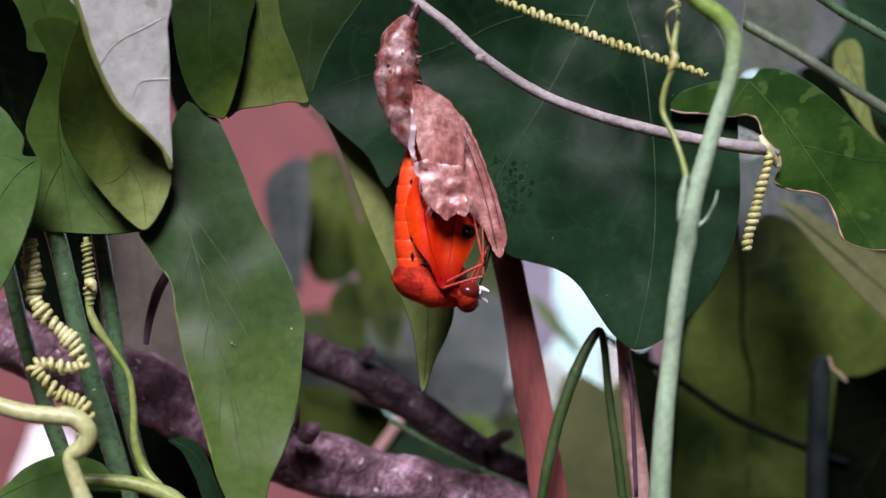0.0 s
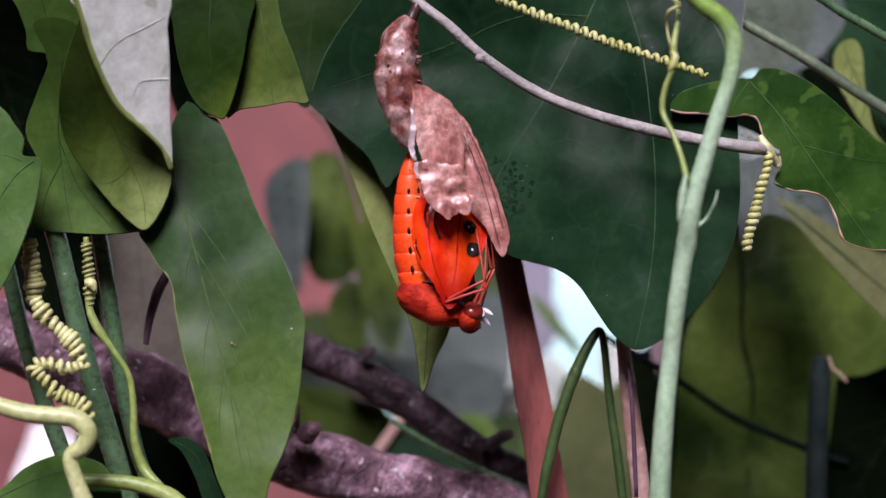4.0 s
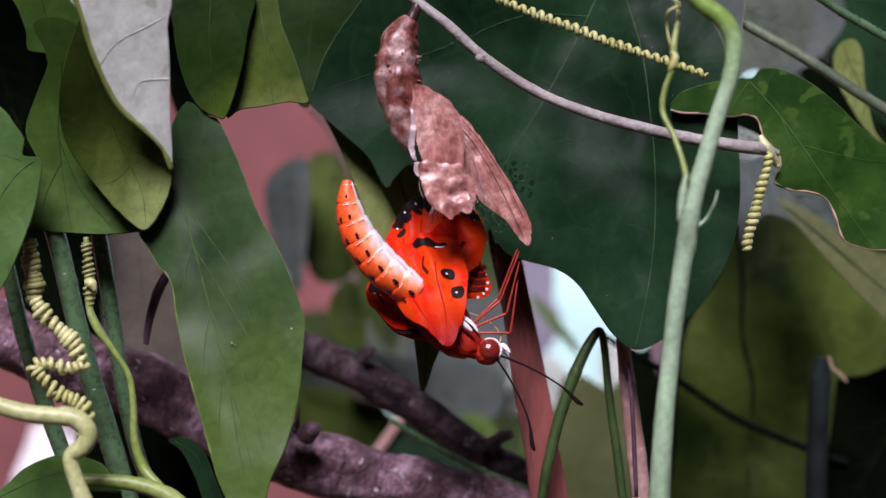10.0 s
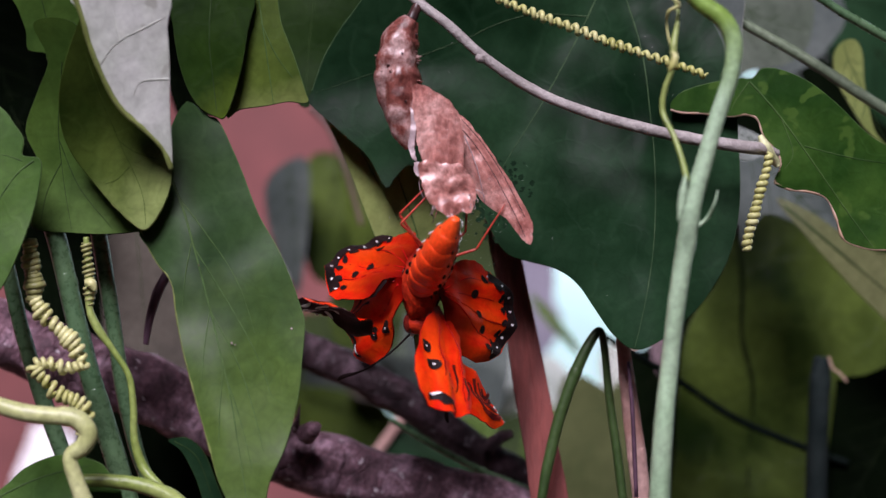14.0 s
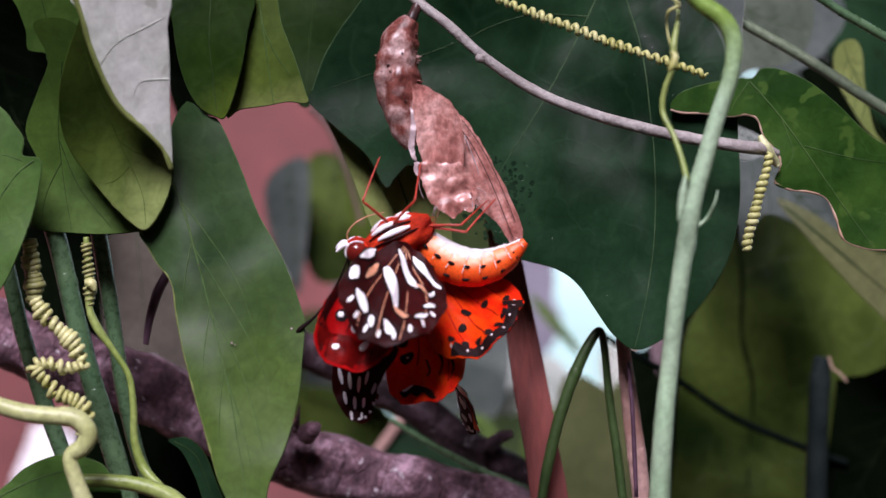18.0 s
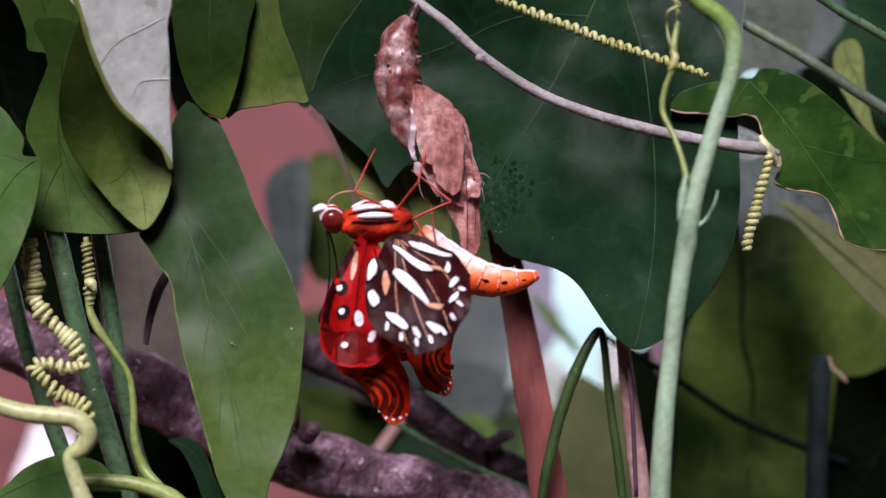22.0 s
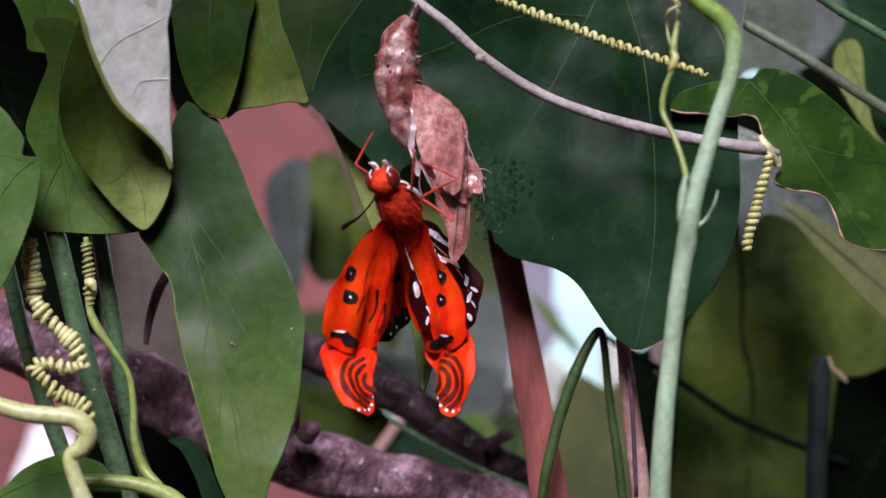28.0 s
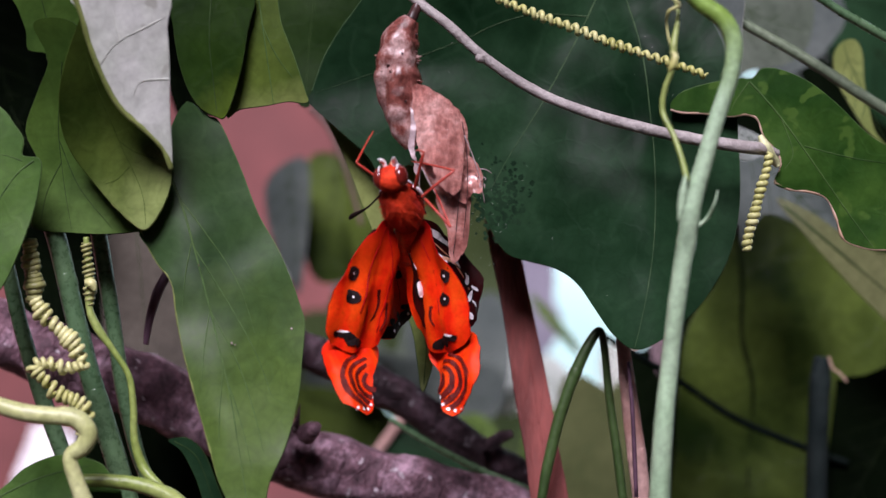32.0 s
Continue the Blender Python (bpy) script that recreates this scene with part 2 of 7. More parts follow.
def thing(name, label, category, at=(0, 0, 0), group="", kind=""):
    """An Empty at a thing's base, in millimetres about the twig."""
    ob = new(name)
    ob.empty_display_size = 0.004
    ob.location = (at[0] * MM, at[1] * MM, HEIGHT + at[2] * MM)
    return tagged(ob, label, category, group, kind)


def part(name, me, parent, label="", at=None):
    """A mesh under a thing or part; its vertices are in millimetres about the twig unless at is given."""
    ob = new(name, me)
    ob.parent = parent
    if at is None:
        p = parent
        off = Vector((0, 0, HEIGHT))
        loc = Vector()
        while p:
            loc += Vector(p.location)
            p = p.parent
        ob.location = off - loc
    else:
        ob.location = to_m(at)
    return tagged(ob, label)


def tube_data(path, sides=10, steps=6, rough=0.0, closed_ends=True, seed=0):
    """A round body along (x, y, z, radius) points."""
    pts = smooth(path, steps) if steps > 1 else [np.array(p, float) for p in path]
    verts, faces = [], []
    up = None
    n = len(pts)
    for i, p in enumerate(pts):
        d = pts[min(i + 1, n - 1)][:3] - pts[max(i - 1, 0)][:3]
        d = Vector(d).normalized()
        if up is None:
            up = d.orthogonal().normalized()
        up = (up - d * up.dot(d)).normalized()
        side = d.cross(up)
        for k in range(sides):
            a = 2 * math.pi * k / sides
            r = max(p[3], 0.01)
            if rough:
                r *= 1 + rough * noise.noise(Vector((p[0] * 0.4 + seed, p[1] * 0.4 + math.cos(a) * 1.5, p[2] * 0.4 + math.sin(a) * 1.5)))
            v = Vector(p[:3]) + (up * math.cos(a) + side * math.sin(a)) * r
            verts.append(to_m(v))
    for i in range(n - 1):
        for k in range(sides):
            a, b = i * sides + k, i * sides + (k + 1) % sides
            faces.append((a, b, b + sides, a + sides))
    if closed_ends:
        faces.append(tuple(range(sides - 1, -1, -1)))
        faces.append(tuple(range((n - 1) * sides, n * sides)))
    return verts, faces


def tube(name, path, mat, sides=10, steps=6, rough=0.0, seed=0):
    v, f = tube_data(path, sides, steps, rough, True, seed)
    return mesh_of(name, v, f, mat)


def coil(name, path, turns, mat, wire=0.35, sides=7, phase=0.0, uneven=0.0):
    """A helix wound round a path of (x, y, z, coil radius); the winding opens and tightens a little."""
    pts = smooth(path, 10)
    lens = [0.0]
    for a, b in zip(pts, pts[1:]):
        lens.append(lens[-1] + float(np.linalg.norm(b[:3] - a[:3])))
    total = lens[-1]
    per = 12
    out = []
    n = int(turns * per)
    up = None
    for i in range(n + 1):
        s = total * i / n
        k = next((j for j in range(len(lens) - 1) if lens[j + 1] >= s), len(lens) - 2)
        f = (s - lens[k]) / max(lens[k + 1] - lens[k], 1e-6)
        p = pts[k] * (1 - f) + pts[k + 1] * f
        d = Vector(pts[min(k + 1, len(pts) - 1)][:3] - pts[k][:3]).normalized()
        if up is None:
            up = d.orthogonal().normalized()
        up = (up - d * up.dot(d)).normalized()
        side = d.cross(up)
        a = 2 * math.pi * i / per + phase + (0.5 + 3.5 * uneven) * math.sin(i * 0.07)
        r = p[3] * (1 + 0.18 * math.sin(i * 0.11 + phase) + uneven * noise.noise(Vector((i * 0.06, phase, 3))))
        v = Vector(p[:3]) + (up * math.cos(a) + side * math.sin(a)) * r
        ends = min(1.0, 0.35 + min(i, n - i) / 8)
        out.append((v.x, v.y, v.z, wire * ends * (1 + 0.5 * uneven * noise.noise(Vector((i * 0.2, phase, 9))))))
    return tube(name, out, mat, sides, 1)


def inside(x, z, poly):
    hit = False
    j = len(poly) - 1
    for i in range(len(poly)):
        xi, zi = poly[i]
        xj, zj = poly[j]
        if (zi > z) != (zj > z) and x < (xj - xi) * (z - zi) / (zj - zi) + xi:
            hit = not hit
        j = i
    return hit


def sheet_data(outline, h, grid=2.2, thick=0.25, steps=4):
    """A thin solid sheet with the outline (x, z); h(x, z) is its depth."""
    rim = [tuple(p) for p in smooth(outline, steps, True)] if steps > 1 else list(outline)
    xs, zs = [p[0] for p in rim], [p[1] for p in rim]
    pts = [Vector(p) for p in rim]
    x = min(xs) + grid / 2
    row = 0
    while x < max(xs):
        z = min(zs) + grid * (0.5 if row % 2 else 0.0)
        while z < max(zs):
            if inside(x, z, rim) and min((x - p[0]) ** 2 + (z - p[1]) ** 2 for p in rim) > (0.45 * grid) ** 2:
                pts.append(Vector((x, z)))
            z += grid
        x += grid * 0.87
        row += 1
    n = len(rim)
    v2, _, tris, *_ = delaunay_2d_cdt(pts, [(i, (i + 1) % n) for i in range(n)], [list(range(n))], 1, 1e-5)
    verts = []
    for s in (-0.5, 0.5):
        for v in v2:
            verts.append((v.x * MM, (h(v.x, v.y) + s * thick) * MM, v.y * MM))
    m = len(v2)
    count = {}
    faces = []
    for t in tris:
        t = list(t)
        a, b, c = (v2[i] for i in t)
        if (b.x - a.x) * (c.y - a.y) - (b.y - a.y) * (c.x - a.x) < 0:
            t.reverse()
        faces.append(tuple(t))
        faces.append(tuple(i + m for i in reversed(t)))
        for i in range(3):
            e = (t[i], t[(i + 1) % 3])
            count[e] = 1
    for (a, b) in list(count):
        if (b, a) not in count:
            i = len(verts)
            verts += [verts[a], verts[a + m], verts[b + m], verts[b]]
            faces.append((i, i + 1, i + 2, i + 3))
    return verts, faces


def surface(depth, sx=0.0, sz=0.0, at=(0, 0), fold=None, wave=0.0, size=14.0, seed=0.0, curl=0.0, bend=None):
    """Depth of a leaf: tilted by sx and sz, creased along lines (x0, z0, x1, z1, amount), uneven by noise; bend is a place and
    direction (x, z, dx, dz) along which the slope turns from one value to another over a width."""
    folds = [fold] if fold and not isinstance(fold, list) else fold or []

    def h(x, z):
        y = depth + sx * (x - at[0]) + sz * (z - at[1])
        for x0, z0, x1, z1, amount in folds:
            ln = math.hypot(x1 - x0, z1 - z0)
            d = abs((x - x0) * (z1 - z0) - (z - z0) * (x1 - x0)) / ln
            y += amount * (math.sqrt(d * d + 1.5) - 1.22) / (1 + d / 7)
        if bend:
            bx, bz, dx, dz, before, later, width = bend
            s = (x - bx) * dx + (z - bz) * dz
            y += before * s + (later - before) * width * math.log1p(math.exp(max(-30.0, min(30.0, s / width))))
        if curl:
            y += curl * ((x - at[0]) / 8.0) ** 2
        if wave:
            y += wave * noise.noise(Vector((x / size + seed, z / size, seed)))
            y += 0.25 * wave * noise.noise(Vector((x / size * 3.1, z / size * 3.1 + seed, seed)))
        return y
    return h



def own_veins(outline):
    """A midrib along the longest line through the outline, with side veins that stay inside it."""
    a, b = max(((p, q) for p in outline for q in outline), key=lambda pq: math.dist(*pq))
    ax, ay = b[0] - a[0], b[1] - a[1]
    ln = math.hypot(ax, ay)
    w = ln * 0.006
    out = [(w, [(a[0] + ax * f, a[1] + ay * f) for f in (0.03, 0.3, 0.6, 0.95)])]
    for k, f in enumerate((0.15, 0.28, 0.42, 0.56, 0.7)):
        for s in (-1, 1):
            x, z = a[0] + ax * f, a[1] + ay * f
            line = [(x, z)]
            for j in range(1, 12):
                g = j * ln * 0.03
                p = (x + g * (ax / ln * 0.75 - s * ay / ln * 0.65), z + g * (ay / ln * 0.75 + s * ax / ln * 0.65))
                if not inside(*p, outline):
                    break
                line.append(p)
            if len(line) > 2:
                out.append((w * 0.5, line))
    return out


def ridge_data(line, h, thick, width):
    """A low rounded ridge along a line of (x, z) on a leaf's face, tapering to its end."""
    verts, faces = [], []
    n = len(line) - 1
    for k, (x, z) in enumerate(line):
        (x0, z0), (x1, z1) = line[max(k - 1, 0)], line[min(k + 1, n)]
        ln = max(math.hypot(x1 - x0, z1 - z0), 1e-6)
        ux, uz = (z1 - z0) / ln, -(x1 - x0) / ln
        w = width * (1 - 0.65 * k / n)
        for g, lift in ((-1.0, -0.06), (-0.6, 0.05), (0.0, 0.05 + 0.3 * w), (0.6, 0.05), (1.0, -0.06)):
            px, pz = x + ux * w * g, z + uz * w * g
            verts.append(to_m((px, h(px, pz) - thick * 0.5 - lift, pz)))
    for k in range(n):
        for g in range(4):
            a = k * 5 + g
            faces.append((a, a + 5, a + 6, a + 1))
    return verts, faces


def leaf(label, outline, h, mat, veins=(), vein_mat=None, grid=1.3, thick=0.28, category="leaf", name="leaf", group="", edges=(), steps=4):
    """A leaf: blade, midrib and side veins (lists of (x, z)), dried edges where it has them."""
    x0, z0 = outline[0]
    ob = thing(name, label, category, (x0, h(x0, z0), z0), group)
    v, f = sheet_data(outline, h, grid, thick, steps)
    part("blade", mesh_of("blade", v, f, mat), ob)
    for i, (width, line) in enumerate(veins or own_veins(outline)):
        v, f = ridge_data([tuple(p) for p in smooth(line, 6)], h, thick, max(width, 0.07))
        part("midrib" if i == 0 else "side_vein", mesh_of("vein", v, f, vein_mat or VEIN), ob)
    if grid < 3:
        rim = smooth(list(outline) + [outline[0]], 4)
        part("leaf_margin", tube("margin", [(p[0], h(p[0], p[1]), p[1], 0.075) for p in rim], vein_mat or VEIN, 5, 1), ob, "thin paler leaf margin")
    for width, line, *other in edges:
        pts = smooth(line, 5)
        path = [(p[0], h(p[0], p[1]), p[1], width * (1 + 0.5 * noise.noise(Vector((p[0], p[1], 3))))) for p in pts]
        if other:
            part("rolled_edge", tube("edge", path, other[0], 6, 1), ob, "yellow-green rolled leaf edge")
        else:
            part("dried_edge", tube("edge", path, EDGE_DRY, 6, 1), ob, "pinkish dried-out leaf edge")
    return ob


def stem(label, path, mat, name="stem", category="stem", sides=12, rough=0.04, extra=()):
    x, y, z, _ = path[0]
    ob = thing(name, label, category, (x, y, z))
    part("shaft", tube("shaft", path, mat, sides, 8, rough, x), ob)
    fine = smooth(path, 8)
    for k in (len(fine) // 3, 2 * len(fine) // 3):
        p, q = fine[k], fine[k + 1]
        u = (q[:3] - p[:3]) / max(np.linalg.norm(q[:3] - p[:3]), 1e-6) * p[3]
        ring = [(*(p[:3] + u * g), p[3] * r) for g, r in ((-0.9, 0.97), (-0.3, 1.03), (0.3, 1.035), (0.9, 0.97))]
        part("node_ring", tube("node_ring", ring, mat, sides, 3, 0.12, x), ob)
    for nm, pth, m in extra:
        part(nm, tube(nm, pth, m, 8, 5, 0.1, pth[0][0]), ob)
    return ob

# ---- ground and wall ----
def build_setting():
    n = 24
    verts, faces = [], []
    for j in range(n + 1):
        for i in range(n + 1):
            u, v = (i / n * 2 - 1), (j / n * 2 - 1)
            x, y = 120 * u * abs(u) ** 1.5, 120 * v * abs(v) ** 1.5
            verts.append((x, y, 0.03 * noise.noise(Vector((x * 0.8, y * 0.8, 0)))))
    for j in range(n):
        for i in range(n):
            a = j * (n + 1) + i
            faces.append((a, a + 1, a + n + 2, a + n + 1))
    tagged(new("ground", mesh_of("ground", verts, faces, SOIL)), "dark soil with leaf litter under the vines", "ground", kind="structure")


def plain_wall(name, x, y, sx, sy, h, label):
    bm = bmesh.new()
    bmesh.ops.create_cube(bm, size=1, matrix=Matrix.Translation((x, y, h / 2)) @ Matrix.Diagonal((sx, sy, h, 1)))
    bmesh.ops.bevel(bm, geom=bm.edges[:], offset=0.01, segments=2)
    me = bpy.data.meshes.new(name)
    bm.to_mesh(me)
    me.materials.append(WALL_PINK)
    tagged(new(name, me), label, "wall", kind="structure")


build_setting()
plain_wall("wall_north", -0.83, 0.8, 1.6, 0.12, 2.05, "weathered pink plastered garden wall")
# unseen wall, added behind the camera to hold back low sky light
plain_wall("unseen_wall_south", 0, -1.3, 5.0, 0.15, 1.25, "unseen pink wall added behind the camera to block sky light")
# glowing sheet in place of the bright sky seen through the gap
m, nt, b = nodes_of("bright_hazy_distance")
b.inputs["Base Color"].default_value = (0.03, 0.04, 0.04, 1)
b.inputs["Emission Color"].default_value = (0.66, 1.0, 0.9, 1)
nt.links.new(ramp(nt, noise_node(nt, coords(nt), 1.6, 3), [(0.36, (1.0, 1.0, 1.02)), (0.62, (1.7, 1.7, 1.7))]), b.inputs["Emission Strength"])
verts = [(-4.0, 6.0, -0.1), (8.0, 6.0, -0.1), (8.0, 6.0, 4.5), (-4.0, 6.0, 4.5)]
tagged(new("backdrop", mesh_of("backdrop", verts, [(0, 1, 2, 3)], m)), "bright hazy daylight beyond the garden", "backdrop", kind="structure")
# unseen side walls, added to cut the sky light from left and right
plain_wall("unseen_wall_west", -2.0, -0.2, 0.15, 2.0, 2.3, "unseen pink wall added at the side to block sky light")
plain_wall("unseen_wall_east", 2.0, -0.2, 0.15, 2.0, 2.3, "unseen pink wall added at the side to block sky light")

# ---- leaves in front, round the chrysalis ----
long_leaf = leaf("long green leaf with a yellowish margin hanging tip down",
     [(-24.46, 14.06), (-22.55, 12.7), (-21.47, 12.16), (-19.49, 8.08), (-17.5, 3.24), (-15.58, 0.05), (-14.19, -3.11), (-13.36, -5.47), (-12.96, -7.03), (-13.15, -10.39), (-13.44, -13.96), (-14.38, -17.99), (-15.68, -20.96), (-16.42, -23.67), (-18.54, -23.64), (-20.13, -21.4), (-21.25, -17.92), (-22.68, -13.38), (-23.86, -9.3), (-24.64, -6.21), (-24.99, -3.88), (-25.5, -2.57), (-26.48, -1.52), (-27.48, 0.05), (-28.44, 1.9), (-26.74, 4.83), (-25.8, 7.52), (-25.84, 11.31)],
     surface(-1.5, 0.1, 0.28, (-21, -4), fold=(-25.8, 7, -18.5, -24, 0.28), wave=1.6, size=13, seed=3), LEAF_LONG,
     [(0.13, [(-25.67, 6.98), (-24.34, 3.77), (-22.87, -1), (-20.81, -8.29), (-19.23, -14.42), (-17.66, -22.91)]), (0.05, [(-24.75, 4.83), (-21.9, 1.11), (-19.15, -3.1), (-17.46, -7.79)]), (0.05, [(-23.16, 0.05), (-20.15, -4.67), (-17.42, -9.34), (-15.77, -13.43)]), (0.05, [(-21.56, -5.7), (-18.94, -10.35), (-17.27, -14.94), (-16.26, -18.47)]), (0.05, [(-20.04, -11.37), (-18.53, -15.44), (-17.23, -19.95)]), (0.05, [(-23.44, 0.58), (-23.87, -2.05), (-24.16, -5.18)]), (0.05, [(-21.56, -5.7), (-21.96, -9.31), (-22.14, -12.88)]), (0.05, [(-20.16, -10.86), (-20.35, -14.41), (-20.36, -17.43)])], VEIN_LONG, edges=[(0.13, [(-28.33, 1.79), (-27.48, 0.05), (-26.48, -1.52), (-25.5, -2.57), (-24.99, -3.88), (-24.64, -6.21), (-23.86, -9.3), (-22.68, -13.38), (-21.25, -17.92), (-20.13, -21.4)], LEAF_FRESH)])
leaf("broad leaf showing its whitish veined underside",
     [(-33.01, 23.1), (-32.23, 20.76), (-31.66, 18.32), (-30.69, 15.6), (-29.3, 12.86), (-27.04, 10.74), (-25.47, 9.02), (-24.87, 7.29), (-24.76, 8.82), (-24.81, 12.35), (-24.69, 16.34), (-24.75, 19.79), (-24.86, 23.1)],
     surface(-5, 0.0, -0.3, (-27, 10), wave=0.5, size=9, seed=5), LEAF_PALE,
     [(0.05, [(-24.86, 20.76), (-26.93, 19.69), (-28.9, 18.71), (-29.97, 17.73), (-30.85, 16.44)]), (0.04, [(-28.9, 18.71), (-29.25, 19.79), (-29.38, 21.25)]), (0.04, [(-24.73, 15.35), (-26.63, 15.25), (-27.56, 14.85), (-28.02, 13.86)])], VEIN_PALE,
     edges=[(0.3, [(-33.01, 23.1), (-32.23, 20.76), (-31.66, 18.32), (-30.69, 15.6), (-29.3, 12.86), (-27.04, 10.74), (-25.47, 9.02), (-24.87, 7.29)], LEAF_FRESH)])
leaf("folded half of a leaf, dark green fading to yellow",
     [(-32.52, 21.59), (-31.76, 19.19), (-30.73, 16.25), (-29.42, 13.5), (-27.27, 11.05), (-25.42, 8.21), (-25.24, 6.09), (-26.07, 3.72), (-27.55, 1.83), (-29.14, 2.67), (-30.94, 4.26), (-32.96, 6.5), (-34.74, 9.03), (-35.47, 11.6), (-35.32, 14.38), (-34.57, 17.13), (-33.57, 19.61)],
     surface(0.5, 0, 0, (0, 0), wave=0.9, size=9, seed=6, bend=(-30.65, 10.91, 0.55, -0.83, 0.62, -0.3, 1.3)), LEAF_TWO,
     [(0.05, [(-32.82, 18.17), (-31.91, 14.46), (-30.35, 10.1), (-28.06, 5.31), (-27.56, 2.25)]), (0.03, [(-30.35, 10.1), (-28.73, 9.03), (-26.56, 8.38)]), (0.03, [(-29.34, 7.7), (-30.54, 6.49), (-31.6, 6.12)])], VEIN_SOFT,
     edges=[(0.1, [(-25.24, 6.09), (-26.07, 3.72), (-27.55, 1.83), (-29.14, 2.67), (-30.94, 4.26)], LEAF_FRESH)])
leaf("green leaf with a wavy lower margin behind the folded one",
     [(-38.18, 21.15), (-37.19, 18.22), (-37.42, 16.79), (-38.44, 14.77), (-39.74, 11.25), (-38.62, 8.25), (-38.81, 4.9), (-39.07, 2.1), (-35.18, 1.56), (-31.94, 1.45), (-29.25, 1.67), (-28.07, 1.99), (-27.13, 3.82), (-28.15, 7.6), (-30.63, 12.43), (-32.74, 17.12), (-34.52, 21.17)],
     surface(4, 0, 0, (-36.28, 10.82), wave=1.0, size=14, seed=7, bend=(-36.28, 10.82, 0.1, -0.99, 0.45, -0.12, 2.0)), LEAF_BACK,
     [(0.06, [(-35.87, 17.62), (-36.6, 11.89), (-36.25, 7.07), (-35.29, 1.78)]), (0.035, [(-36.55, 10.3), (-34.72, 5.98), (-31.41, 1.94)]), (0.03, [(-36.47, 8.15), (-37.74, 5.45), (-38.33, 2.48)])], VEIN_DARK)
leaf("dark green leaf with a chewed notch in its edge",
     [(-41.38, 25.17), (-41.02, 23.02), (-40.43, 21.15), (-40.27, 19.37), (-38.65, 19.05), (-38.35, 18.19), (-36.56, 16.02), (-33.79, 17.67), (-33.16, 20.92), (-33.86, 25.22)],
     surface(7, 0.05, -0.15, (-35, 18), wave=0.8, size=14, seed=8), LEAF_BACK,
     [(0.05, [(-39.01, 24.91), (-38.05, 20.89), (-36.55, 16.57)])], VEIN_DARK)
leaf("smooth green leaf at the edge of the vine",
     [(-44.9, 15.3), (-41.2, 13.19), (-39.79, 11.5), (-38.91, 10.12), (-38.95, 8.64), (-37.4, 8.33), (-37.24, 6.85), (-37.72, 3.7), (-38.61, 0.57), (-39.79, -2.53), (-40.83, -4.07), (-43.85, -6.11)],
     surface(-3, 0.1, 0.2, (-40, 4), wave=0.8, seed=9), LEAF_MID, [(0.14, [(-37.91, 8.17), (-39.87, 6.32), (-42.68, 1.09)]), (0.06, [(-38.93, 8.16), (-40.49, 8.68), (-42.55, 8.94)])], VEIN)
leaf("dark green leaf hanging in shade",
     [(-25.83, 25.56), (-25.66, 20.67), (-24.9, 16.87), (-23.55, 13.89), (-21.65, 12.64), (-20.67, 12.91), (-19.48, 16.87), (-18.88, 20.67), (-18.56, 25.56)],
     surface(4.5, 0.15, 0.1, (-20, 20), wave=0.8, seed=10), LEAF_TONGUE, [(0.1, [(-22.19, 25.01), (-22.35, 19.59), (-21.59, 13.08)])], VEIN_DARK)
leaf("light green leaf with a fine dry edge",
     [(-19.69, 25.83), (-19.2, 20.9), (-19.69, 17.06), (-20.95, 12.89), (-19.69, 13.55), (-17.22, 13.88), (-15.03, 14.26), (-13.11, 14.15), (-13.38, 15.41), (-14.48, 18.7), (-15.74, 21.99), (-16.56, 25.83)],
     surface(6.5, -0.1, 0.1, (-16, 20), wave=0.8, seed=11), LEAF_CREASE, [(0.1, [(-18.04, 25.28), (-17.22, 19.8), (-16.4, 14.04)]), (0.06, [(-17.66, 21.99), (-16.12, 18.7), (-14.48, 16.51)])], VEIN)
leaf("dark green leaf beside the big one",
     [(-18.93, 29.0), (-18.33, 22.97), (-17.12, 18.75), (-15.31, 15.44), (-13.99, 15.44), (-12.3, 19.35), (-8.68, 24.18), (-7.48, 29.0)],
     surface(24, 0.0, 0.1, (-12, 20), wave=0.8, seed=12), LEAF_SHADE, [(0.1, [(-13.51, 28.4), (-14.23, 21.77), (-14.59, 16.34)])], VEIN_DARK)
BIG_H = surface(10.5, 0.0, 0.1, (10, 6), fold=[(15.75, 27.25, 4.35, 5.36, -0.4), (19.2, 24, 19.9, 2, 0.5), (13.9, 22.7, -12.8, 15.1, -0.3)], wave=1.5, size=12, seed=13)
